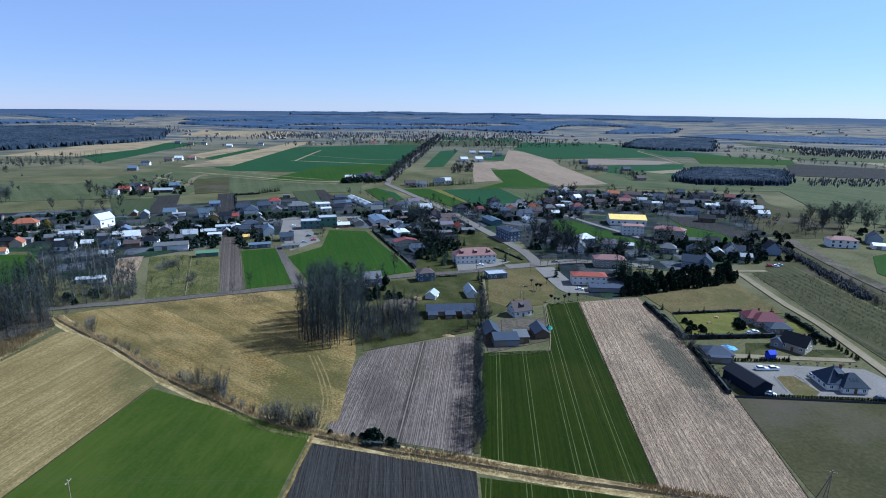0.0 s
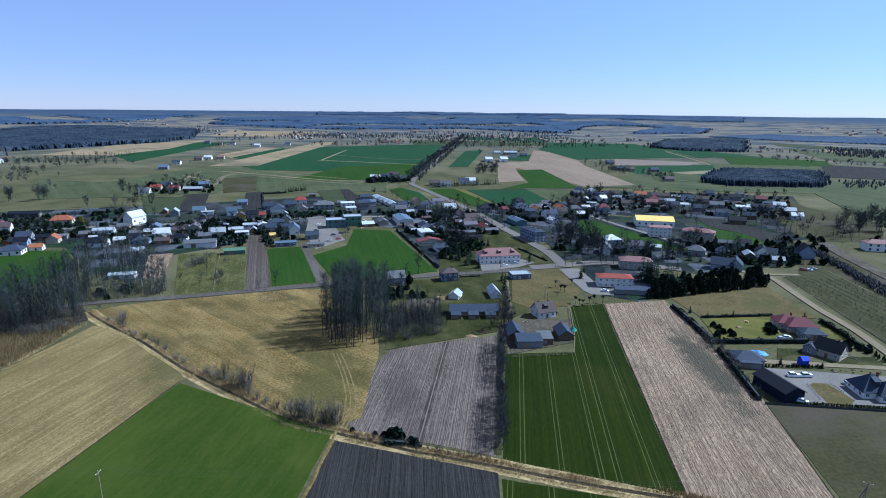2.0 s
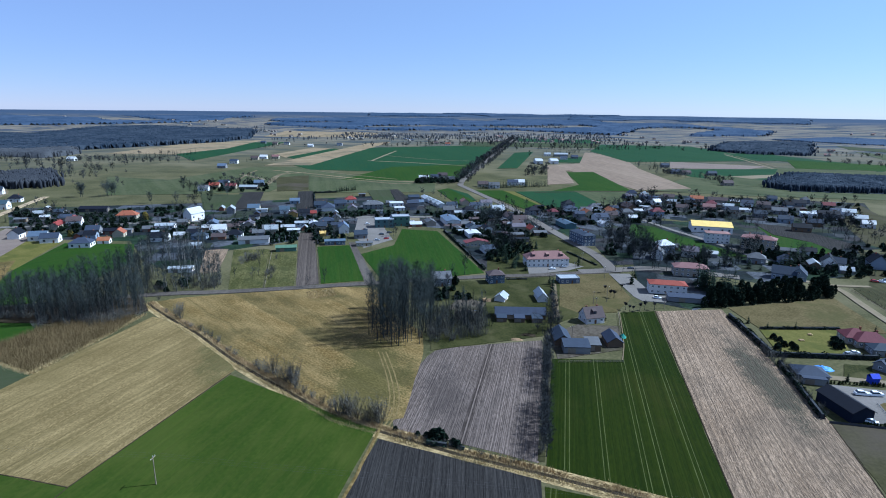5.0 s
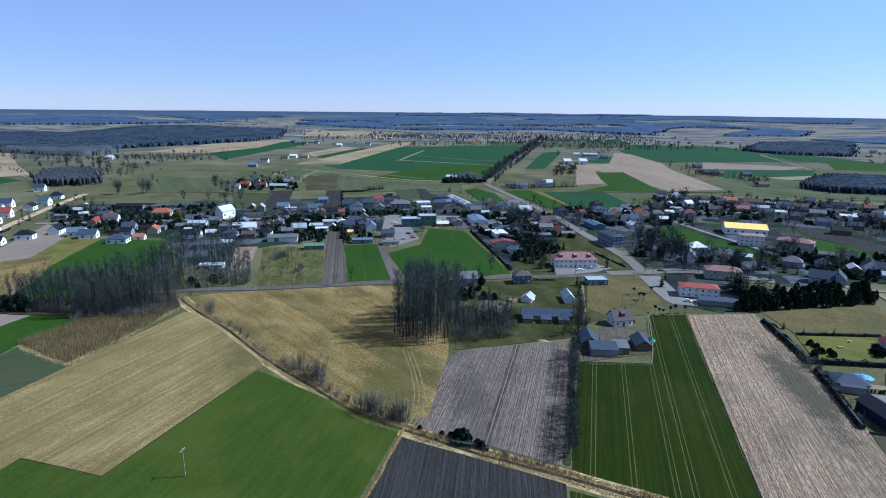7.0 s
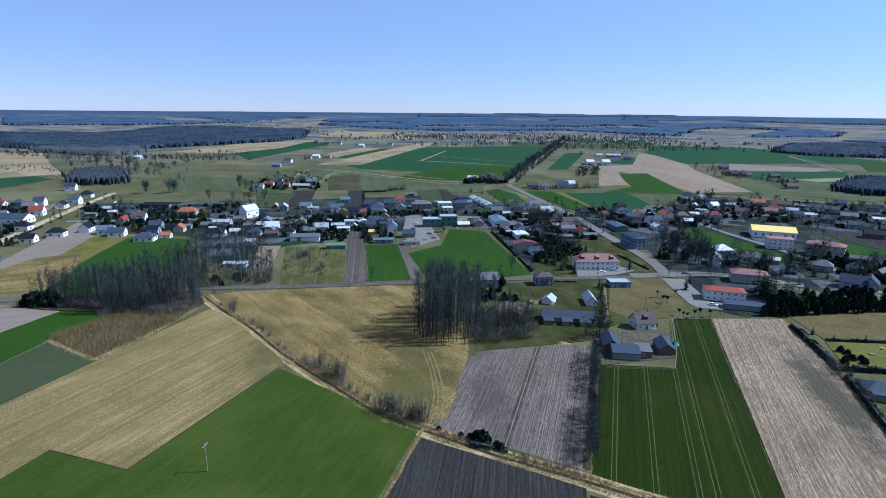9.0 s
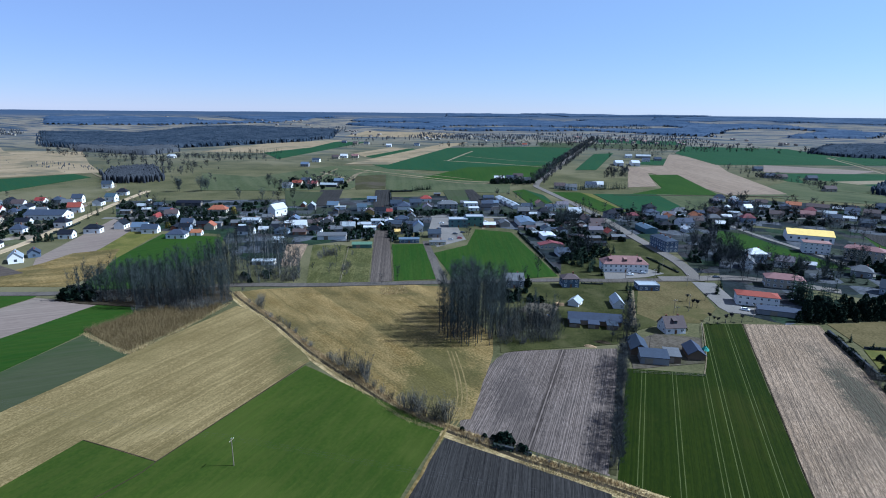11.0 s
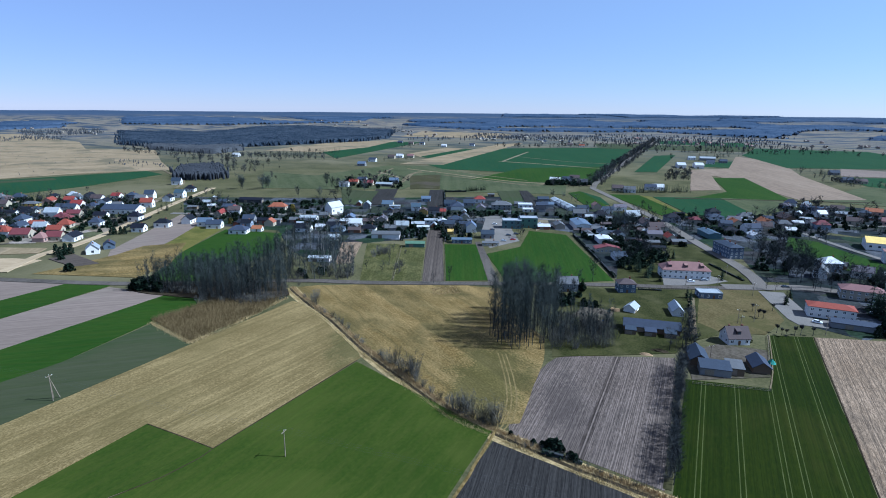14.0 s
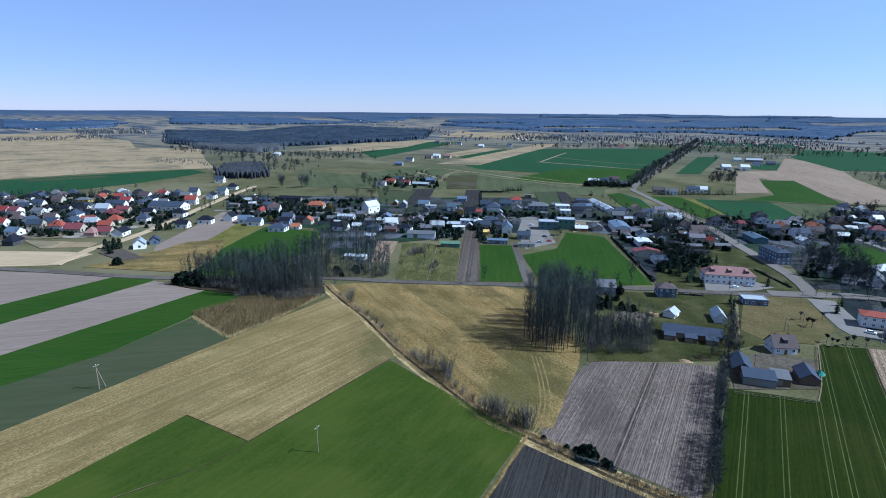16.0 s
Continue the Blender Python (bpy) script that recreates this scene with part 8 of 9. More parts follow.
far_trees("leafless garden trees of the village", "round", 33, [(190, 730), (396, 697), (328, 573), (169, 596)], 0.8, 2.5)
far_trees("leafless garden trees of the village", "round", 18, [(130, 725), (192, 680), (164, 578), (107, 592)], 0.8, 2.5)
far_trees("leafless garden trees of the village", "round", 6, [(-166, 452), (-101, 473), (-85, 402), (-143, 392)], 0.8, 2.5)
far_trees("leafless garden trees of the village", "round", 10, [(-434, 747), (-381, 777), (-323, 660), (-356, 612)], 0.8, 2.5)
far_trees("leafless garden trees of the village", "round", 13, [(-155, 861), (-90, 941), (-80, 780), (-131, 753)], 0.8, 2.5)
far_trees("leafless garden trees of the village", "round", 6, [(-127, 680), (-90, 700), (-51, 573), (-88, 537)], 0.8, 2.5)
far_trees("leafless garden trees of the village", "round", 13, [(74, 475), (118, 506), (96, 401), (66, 388)], 0.8, 2.5)
far_trees("leafless garden trees of the village", "round", 10, [(99, 418), (142, 425), (140, 392), (95, 382)], 0.8, 2.5)
far_trees("dark conifers between the houses", "spruce", 6, [(-10, 388), (7, 413), (7, 356), (-5, 350)], 0.72, 2.2)
far_trees("dark conifers between the houses", "spruce", 7, [(-26, 388), (-7, 390), (-3, 364), (-16, 354)], 0.72, 2.2)
far_trees("dark conifers between the houses", "spruce", 3, [(-327, 503), (-326, 548), (-269, 443), (-283, 435)], 0.72, 2.2)
far_trees("dark conifers between the houses", "spruce", 7, [(28, 539), (48, 524), (44, 458), (26, 479)], 0.72, 2.2)
far_trees("dark conifers between the houses", "spruce", 14, [(-483, 464), (-416, 500), (-304, 395), (-374, 358)], 0.72, 2.2)
far_trees("dark conifers between the houses", "spruce", 8, [(-22, 454), (10, 450), (7, 397), (-22, 399)], 0.72, 2.2)
far_trees("dark conifers between the houses", "spruce", 5, [(129, 380), (160, 389), (148, 352), (122, 358)], 0.72, 2.2)
far_trees("dark conifers between the houses", "spruce", 5, [(275, 484), (293, 498), (244, 410), (230, 401)], 0.72, 2.2)
far_trees("dark conifers between the houses", "spruce", 3, [(-217, 522), (-202, 549), (-180, 489), (-193, 467)], 0.72, 2.2)
far_trees("dark conifers between the houses", "spruce", 4, [(-175, 544), (-123, 571), (-112, 524), (-160, 499)], 0.72, 2.2)
far_trees("dark conifers between the houses", "spruce", 7, [(-500, 433), (-504, 503), (-423, 406), (-417, 366)], 0.72, 2.2)
far_trees("dark conifers between the houses", "spruce", 12, [(-363, 445), (-305, 468), (-255, 393), (-296, 385)], 0.72, 2.2)
far_trees("dark conifers between the houses", "spruce", 14, [(129, 423), (216, 411), (197, 372), (117, 367)], 0.72, 2.2)
far_trees("dark conifer belt beside the bare strip", "dense", 34, [], 0.6, 1.6, [(99.8, 292.0), (179, 323)])
far_trees("dark conifer belt beside the bare strip", "dense", 38, [], 0.74, 2.2, [(101.5, 297.6), (183, 330)])
far_trees("dark conifer belt beside the bare strip", "dense", 32, [], 0.85, 3.0, [(107, 306), (184, 339)])
far_trees("dark conifer belt beside the bare strip", "spruce", 18, [], 1.35, 3.5, [(111, 335), (116, 304)])
far_trees("leafless trees among the offices", "round", 16, [(79, 375), (132, 398), (121, 361), (79, 357)], 0.85, 2.5)
far_trees("leafless trees beside the apartment block", "old", 11, [(133, 423), (184, 446), (151, 359), (120, 365)], 0.62, 3.5)
far_trees("leafless garden trees by the crossroads", "round", 26, [(85, 375), (128, 400), (120, 470), (70, 480), (62, 420)], 0.95, 3)
far_trees("tall spruces beside the houses", "spruce", 9, [], 1.25, 4, [(169, 368), (204, 409)])
far_trees("conifer row by the far farm", "spruce", 64, [], 0.8, 4, [(-47, 723), (41, 771)])
line_of("spruce", 14, (-220.1, 656.9), (-201.2, 678.3), 0.6, 1)
grove("small", 8, [(-200, 364), (-176, 371), (-144.9, 292.5), (-161.5, 284.2)], 0.8, 4)
grove("shrub", 7, [(-182, 342), (-172, 346), (-168, 334), (-178, 330)], 1.5, 1.2)
grove("shrub", 4, [(-155, 322), (-148, 324), (-144, 310), (-150, 307)], 1.2, 1.2)
plant("round", -29.7, 331.2, 1.0)
plant("round", -116.0, 290.6, 0.5)
plant("round", -109.8, 301.1, 0.6)
plant("round", -36.9, 321.7, 0.7)
plant("spruce", -26.5, 287.6, 0.75)
plant("spruce", 22.3, 300.9, 0.75)
plant("spruce", 70.1, 328.9, 0.7)
plant("spruce", 66.2, 400.8, 0.9)
plant("spruce", 42.5, 363.6, 0.55)
plant("bush", -28.9, 284.6, 1.4)
plant("bush", -23.5, 285.4, 1.2)
for x, y in ((-29, 487.3), (-26.1, 501.2), (-21.2, 482.8), (-18.3, 498.9), (-13.9, 488), (80.6, 394.1), (86.6, 404.8), (87.8, 393.9), (93.9, 404.6), (94.9, 393.7), (73.8, 406.2)):
    plant("old", x, y, 0.72, label="large leafless grey tree by the village road")
for x, y in ((82, 400.3), (67.7, 410.2), (43.6, 372.6), (21.6, 319.9), (23.2, 316.4), (74.6, 342.9), (7.7, 346.9), (-0.1, 351.8), (-4.9, 363.5), (3, 374.9), (15.9, 407.6)):
    plant("spruce", x, y, 0.62)
for x, y in ((-384.1, 536.8), (-355.8, 538.9), (-326.4, 550.3), (-334.6, 604.2), (-407.1, 630.8), (-394.5, 624.1)):
    plant("old", x, y, 0.7, label="large leafless grey tree behind the gardens")
plant("willow", -331.9, 453.8, 0.9)
plant("willow", -344.8, 382.0, 0.7)
plant("old", -485.6, 558.8, 0.95)
plant("old", -458.9, 579.5, 0.95)
plant("old", -458.4, 567.6, 0.95)
plant("old", -483.7, 559.8, 0.75)
plant("old", -458.7, 573.5, 0.75)
plant("old", -374.4, 601.6, 0.75)
plant("old", -360.2, 592.1, 0.75)
plant("pollard", 52.1, 310.0, 1)
plant("pollard", 53.7, 302.2, 1)
plant("pollard", 55.6, 300.6, 1)
plant("pollard", 61.7, 314.5, 1)
plant("pollard", 58.6, 282.7, 1)
plant("pollard", 60.2, 280.4, 1)
plant("pollard", 61.6, 278.9, 1)
plant("pollard", 65.6, 282.0, 1)
plant("pollard", 68.4, 284.1, 1)
plant("pollard", 73.4, 284.8, 1)
plant("small", 65.0, 355.0, 1.2)
plant("small", 69.3, 353.0, 1.2)
grove("small", 22, [(18.4, 267.9), (22.4, 284.6), (23.0, 244.5), (18.6, 236.7)], 0.9, 1.5)
grove("round", 9, [(17.3, 267.3), (22.4, 284.6), (20.9, 243.5), (17.6, 236.3)], 0.7, 1.5)
line_of("round", 16, (16.4, 228.8), (13.5, 188.3), 0.64, 0.8)
line_of("round", 15, (13.2, 182.8), (11.5, 148.3), 0.62, 0.8)
far_trees("leafless hedgerow trees between ploughland and crop", "round", 17, [], 0.62, 0.9, [(16.2, 228.0), (14.0, 192.0)])
far_trees("leafless hedgerow trees between ploughland and crop", "round", 13, [], 0.6, 0.9, [(13.2, 178.0), (11.6, 150.0)])
line_of("shrub", 30, (16.0, 226.8), (10.8, 147.8), 0.9, 0.7)
grove("round", 5, [(12.8, 272.1), (20.3, 277.4), (19.7, 243.1), (11.9, 242.1)], 0.7, 2)
far_trees("dark evergreens in the village gardens", "spruce", 44, [(-322, 445), (-233, 478), (-169, 525), (-88, 537), (-76, 468), (-145, 452), (-197, 405), (-273, 376)], 0.55, 1.8)
far_trees("evergreen hedges and bushes in the gardens", "bush", 132, [(-322, 445), (-233, 478), (-169, 525), (-88, 537), (-76, 468), (-145, 452), (-197, 405), (-273, 376)], 1.15, 1.2)
far_trees("leafless garden trees of the village", "round", 39, [(-322, 445), (-233, 478), (-169, 525), (-88, 537), (-76, 468), (-145, 452), (-197, 405), (-273, 376)], 0.65, 2)
far_trees("dark evergreens in the village gardens", "spruce", 40, [(-88, 537), (5, 546), (29, 450), (-24, 424), (-51, 450)], 0.55, 1.8)
far_trees("evergreen hedges and bushes in the gardens", "bush", 120, [(-88, 537), (5, 546), (29, 450), (-24, 424), (-51, 450)], 1.15, 1.2)
far_trees("leafless garden trees of the village", "round", 36, [(-88, 537), (5, 546), (29, 450), (-24, 424), (-51, 450)], 0.65, 2)
far_trees("dark evergreens in the village gardens", "spruce", 40, [(12, 590), (157, 634), (135, 534), (50, 491)], 0.55, 1.8)
far_trees("evergreen hedges and bushes in the gardens", "bush", 120, [(12, 590), (157, 634), (135, 534), (50, 491)], 1.15, 1.2)
far_trees("leafless garden trees of the village", "round", 36, [(12, 590), (157, 634), (135, 534), (50, 491)], 0.65, 2)
far_trees("dark evergreens in the village gardens", "spruce", 46, [(127, 709), (387, 673), (314, 540), (128, 576)], 0.55, 1.8)
far_trees("evergreen hedges and bushes in the gardens", "bush", 138, [(127, 709), (387, 673), (314, 540), (128, 576)], 1.15, 1.2)
far_trees("leafless garden trees of the village", "round", 41, [(127, 709), (387, 673), (314, 540), (128, 576)], 0.65, 2)
far_trees("dark evergreens in the village gardens", "spruce", 90, [(-721, 361), (-510, 450), (-421, 334), (-424, 288), (-474, 234)], 0.55, 1.8)
far_trees("evergreen hedges and bushes in the gardens", "bush", 270, [(-721, 361), (-510, 450), (-421, 334), (-424, 288), (-474, 234)], 1.15, 1.2)
far_trees("leafless garden trees of the village", "round", 81, [(-721, 361), (-510, 450), (-421, 334), (-424, 288), (-474, 234)], 0.65, 2)
far_trees("dark evergreens in the village gardens", "spruce", 34, [(-499, 480), (-348, 453), (-262, 403), (-375, 372)], 0.55, 1.8)
far_trees("evergreen hedges and bushes in the gardens", "bush", 102, [(-499, 480), (-348, 453), (-262, 403), (-375, 372)], 1.15, 1.2)
far_trees("leafless garden trees of the village", "round", 30, [(-499, 480), (-348, 453), (-262, 403), (-375, 372)], 0.65, 2)
far_trees("evergreen bushes in the gardens", "bush", 42, [(-236, 416), (-144, 450), (-128, 400), (-201, 373)], 1.2, 1.5)
far_trees("dark conifers in the gardens", "dense", 4, [(-236, 416), (-144, 450), (-128, 400), (-201, 373)], 0.7, 2.2)
far_trees("leafless garden trees of the village", "round", 7, [(-236, 416), (-144, 450), (-128, 400), (-201, 373)], 0.7, 3)
far_trees("evergreen bushes in the gardens", "bush", 60, [(-27, 413), (10, 450), (13, 393), (-15, 357)], 1.2, 1.5)
far_trees("dark conifers in the gardens", "dense", 9, [(-27, 413), (10, 450), (13, 393), (-15, 357)], 0.7, 2.2)
far_trees("leafless garden trees of the village", "round", 13, [(-27, 413), (10, 450), (13, 393), (-15, 357)], 0.7, 3)
far_trees("evergreen bushes in the gardens", "bush", 26, [(77, 499), (148, 417), (129, 383), (67, 396)], 1.2, 1.5)
far_trees("dark conifers in the gardens", "dense", 4, [(77, 499), (148, 417), (129, 383), (67, 396)], 0.7, 2.2)
far_trees("leafless garden trees of the village", "round", 15, [(77, 499), (148, 417), (129, 383), (67, 396)], 0.7, 3)
far_trees("evergreen bushes in the gardens", "bush", 90, [(169, 420), (249, 416), (219, 362), (189, 371)], 1.2, 1.5)
far_trees("dark conifers in the gardens", "dense", 10, [(169, 420), (249, 416), (219, 362), (189, 371)], 0.7, 2.2)
far_trees("leafless trees beside the railway", "round", 16, [(285, 445), (277, 474), (306, 562), (372, 600), (380, 545), (336, 452)], 0.75, 4)
far_trees("leafless garden trees of the village", "round", 15, [(169, 420), (249, 416), (219, 362), (189, 371)], 0.7, 3)
far_trees("evergreen bushes in the gardens", "bush", 24, [(-53, 308), (-33, 318), (-28.9, 284.6), (-47.1, 275.6)], 1.2, 1.5)
far_trees("dark conifers in the gardens", "dense", 2, [(-53, 308), (-33, 318), (-28.9, 284.6), (-47.1, 275.6)], 0.7, 2.2)
far_trees("leafless garden trees of the village", "round", 4, [(-53, 308), (-33, 318), (-28.9, 284.6), (-47.1, 275.6)], 0.7, 3)
far_trees("evergreen bushes and hedges in the gardens", "bush", 60, [(-255, 450), (-160, 499), (-146, 457), (-230, 406)], 1.2, 1.4)
far_trees("dark conifers in the gardens", "spruce", 15, [(-255, 450), (-160, 499), (-146, 457), (-230, 406)], 0.6, 2.2)
far_trees("evergreen bushes and hedges in the gardens", "bush", 52, [(-65, 504), (-28, 485), (-23, 415), (-51, 450)], 1.2, 1.4)
far_trees("dark conifers in the gardens", "spruce", 13, [(-65, 504), (-28, 485), (-23, 415), (-51, 450)], 0.6, 2.2)
far_trees("evergreen bushes and hedges in the gardens", "bush", 60, [(193, 468), (297, 463), (237, 363), (168, 382)], 1.2, 1.4)
far_trees("dark conifers in the gardens", "spruce", 15, [(193, 468), (297, 463), (237, 363), (168, 382)], 0.6, 2.2)
far_trees("evergreen bushes and hedges in the gardens", "bush", 68, [(-461, 476), (-338, 519), (-283, 435), (-362, 394)], 1.2, 1.4)
far_trees("dark conifers in the gardens", "spruce", 17, [(-461, 476), (-338, 519), (-283, 435), (-362, 394)], 0.6, 2.2)
far_trees("evergreen bushes and hedges in the gardens", "bush", 8, [(317, 464), (401, 492), (328, 397), (277, 395)], 1.2, 1.4)
far_trees("dark conifers in the gardens", "spruce", 2, [(317, 464), (401, 492), (328, 397), (277, 395)], 0.6, 2.2)
far_trees("evergreen bushes and hedges in the gardens", "bush", 40, [(-545, 270), (-460, 314), (-424, 288), (-485, 239)], 1.2, 1.4)
far_trees("dark conifers in the gardens", "spruce", 10, [(-545, 270), (-460, 314), (-424, 288), (-485, 239)], 0.6, 2.2)

# ditch
ribbon("reed_bank", "pale flattened reeds on the ditch bank", [(-186.8, 253.8), (-179.8, 247.8), (-158.8, 232.8), (-138.8, 219.8), (-106.8, 194.8), (-72.8, 172.8), (-53.8, 160.8), (-40.8, 156.8), (-34.8, 154.8), (-12.8, 147.8), (13.2, 141.8), (36.2, 135.8), (61.2, 130.8), (91.2, 122.8), (141.2, 113.8)], 3.6, "reed_ground", 0.06)
ribbon("reed_bank", "pale flattened grass on the ditch bank", [(-189.1, 250.3), (-182.1, 244.3), (-161.1, 229.3), (-141.1, 216.3), (-109.1, 191.3), (-75.1, 169.3), (-56.1, 157.3), (-43.1, 153.3), (-37.1, 151.3), (-15.1, 144.3), (10.9, 138.3), (33.9, 132.3), (58.9, 127.3), (88.9, 119.3), (138.9, 110.3)], 3.0, "reed_ground", 0.05)
ribbon("ditch", "narrow dark earth ditch between the fields", [(-188.0, 252.0), (-181.0, 246.0), (-160.0, 231.0), (-140.0, 218.0), (-108.0, 193.0), (-74.0, 171.0), (-55.0, 159.0), (-42.0, 155.0), (-36.0, 153.0), (-14.0, 146.0), (12.0, 140.0), (35.0, 134.0), (60.0, 129.0), (90.0, 121.0), (140.0, 112.0)], 1.5, "earth", 0.08)
blades("reeds", "pale dry reeds along the ditch", [(-187.0, 253.6), (-180.0, 247.6), (-159.0, 232.6), (-139.0, 219.6), (-107.0, 194.6), (-73.0, 172.6), (-54.0, 160.6), (-41.0, 156.6), (-35.0, 154.6), (-13.0, 147.6), (13.0, 141.6), (36.0, 135.6), (61.0, 130.6), (91.0, 122.6), (141.0, 113.6)], 22000, 2.6, 1.5, "reed", "reeds", 0.3, 0.17)
blades("reeds", "pale dry reeds along the ditch bank", [(-188.9, 250.5), (-181.9, 244.5), (-160.9, 229.5), (-140.9, 216.5), (-108.9, 191.5), (-74.9, 169.5), (-55.9, 157.5), (-42.9, 153.5), (-36.9, 151.5), (-14.9, 144.5), (11.1, 138.5), (34.1, 132.5), (59.1, 127.5), (89.1, 119.5), (139.1, 110.5)], 11000, 1.5, 1.1, "reed", "reeds", 0.3, 0.17)
tufts("reeds", "patch of tall brown reeds beside the wood", 9000, [(-219.0, 185.4), (-215.4, 203.6), (-212.1, 216.2), (-181.5, 234.4), (-177.7, 215.6), (-179.6, 193.2), (-181.9, 172.5)], 2.6, "brown_reed", "reeds", 0.07)
far_trees("dark evergreen thicket at the edge of the wood", "bush", 22, [(-270.7, 217.0), (-268.2, 230.8), (-246.3, 223.2), (-251.9, 212.4)], 1.7, 1.2)
blades("reeds", "pale dry grass fringe of the reed patch", [(-216.5, 183.2), (-197.4, 176.6), (-180.5, 171.8), (-178.6, 192.1), (-178.7, 212.4), (-179.4, 237.6)], 3500, 2.4, 1.3, "reed", "reeds", 0.3, 0.14)
for x, y, k in ((-117.0, 203.0, 0.8), (-112.0, 199.5, 1.0), (-99.0, 190.5, 1.0), (-95.5, 188.0, 1.3), (-92.0, 186.3, 1.4), (-86.0, 182.6, 1.5), (-76.0, 176.0, 1.3), (-68.0, 170.3, 0.9), (-63.5, 167.0, 1.0),
                (-59.5, 164.5, 1.2), (-57.0, 163.6, 1.6), (-49.0, 160.6, 1.2), (-45.5, 159.0, 1.5), (-41.5, 158.5, 1.0), (-126.0, 210.5, 0.8), (-147.0, 224.5, 0.9), (-151.0, 227.0, 0.7), (-170.0, 240.0, 0.9)):
    plant("shrub", x, y, k)
for x, y, k in ((-53.0, 163.4, 2.5), (-50.5, 162.4, 2.3), (-40.9, 159.2, 2.2), (-43.2, 160.4, 2.0), (-80.6, 181.8, 2.3), (-83.2, 183.0, 2.0), (-77.8, 179.6, 1.9), (-91.0, 188.0, 1.9), (-162.0, 236.5, 1.7), (-158.5, 234.0, 1.5)):
    plant("shrub", x, y, k, label="tall leafless grey shrub on the ditch bank")
plant("shrub", -89.0, 185.7, 1.1)
plant("shrub", -82.2, 181.1, 1.2)
plant("shrub", -79.4, 179.9, 1.7)
plant("shrub", -72.3, 173.6, 0.9)
plant("shrub", -55.1, 162.5, 2.0)
plant("shrub", -53.5, 162.2, 1.6)
plant("shrub", -46.8, 159.4, 1.1)
plant("shrub", -43.8, 159.1, 1.7)
plant("shrub", -50.8, 159.9, 0.9)
plant("shrub", -136.0, 217.4, 1.2)
plant("shrub", -131.3, 214.4, 1.1)
plant("shrub", -141.1, 221.1, 0.9)
plant("shrub", -164.4, 243.3, 1.2)
plant("shrub", -185.2, 256.8, 1.0)
for x, y, k in ((-22.4, 153.0, 1.1), (-20.6, 152.6, 1.3), (-18.9, 151.9, 0.9), (-15.8, 150.3, 0.9), (-14.4, 149.6, 0.8), (-24.6, 153.4, 0.6), (-27.5, 153.8, 0.5), (-35.0, 155.6, 0.5)):
    plant("bush", x, y, k)
line_of("shrub", 16, (-33.4, 152.5), (8.4, 143.5), 0.5, 0.8)
line_of("shrub", 20, (109.3, 275.4), (107.1, 183.3), 0.7, 1.0)
hedge("dark overgrown hedge along the bare strip", (109.0, 281.5), (110.6, 234.7), 2.5, 2.2)
hedge("dark overgrown hedge along the bare strip", (109.9, 227.3), (105.4, 184.1), 2.2, 1.8)
line_of("shrub", 14, (108.9, 241.2), (109.6, 206.2), 1.1, 1.5)

# hedges of the villas
line_of("thuja", 44, (116.6, 181.9), (159.0, 178.9), 0.62, 0.1, "row of clipped thujas")
line_of("thuja", 20, (159.0, 178.9), (200.0, 177.0), 0.62, 0.1, "row of clipped thujas")
hedge("dark clipped hedge between the villa gardens", (108.8, 234.7), (153.6, 238.0), 2.4, 2.2)
hedge("dark clipped hedge behind the villa lawn", (118.8, 265.8), (155.2, 271.1), 1.6, 1.2)
line_of("thuja", 30, (174.6, 265.3), (174.2, 213.2), 0.8, 0.6)
hedge("dark hedge beside the lane", (175.2, 265.3), (174.8, 243.3), 2.4, 1.8)
hedge("dark hedge beside the lane", (173.9, 241.9), (174.5, 229.1), 2.2, 1.8)
line_of("thuja", 24, (119.2, 211.7), (145.4, 212.4), 0.6, 0.4)
grove("bush", 12, [(169.9, 239.8), (181.0, 236.9), (174.5, 227.3), (165.5, 228.9)], 0.7, 2)
grove("bush", 7, [(118.9, 255.7), (125.2, 245.2), (121.6, 240.3), (114.2, 241.4)], 0.9, 2)
grove("bush", 6, [(148.3, 264.4), (154.1, 264.6), (144.2, 245.8), (140.1, 245.6)], 1, 2)
plant("spruce", 134.1, 267.9, 0.33)
plant("spruce", 170.6, 270.8, 0.33)
plant("spruce", 129.0, 214.6, 0.33)
plant("spruce", 144.2, 212.3, 0.33)
plant("spruce", 121.1, 266.7, 0.33)
plant("spruce", 114.9, 273.1, 0.33)
orchard_rows((196, 205), 13, 4.4, 50, 2.7)
line_of("shrub", 60, (253.4, 393.9), (237.1, 279.9), 1.0, 3)
line_of("round", 9, (250.6, 385.7), (245.3, 293.8), 0.4, 3)
line_of("old", 10, (332.5, 495.2), (400.0, 483.0), 0.85, 6)
line_of("old", 8, (350.0, 520.0), (440.0, 505.0), 0.95, 12)
grove("round", 14, [(351, 543), (381, 545), (308, 442), (295, 452)], 0.8, 4)
grove("round", 12, [(387, 545), (445, 549), (391, 479), (342, 472)], 1, 5)

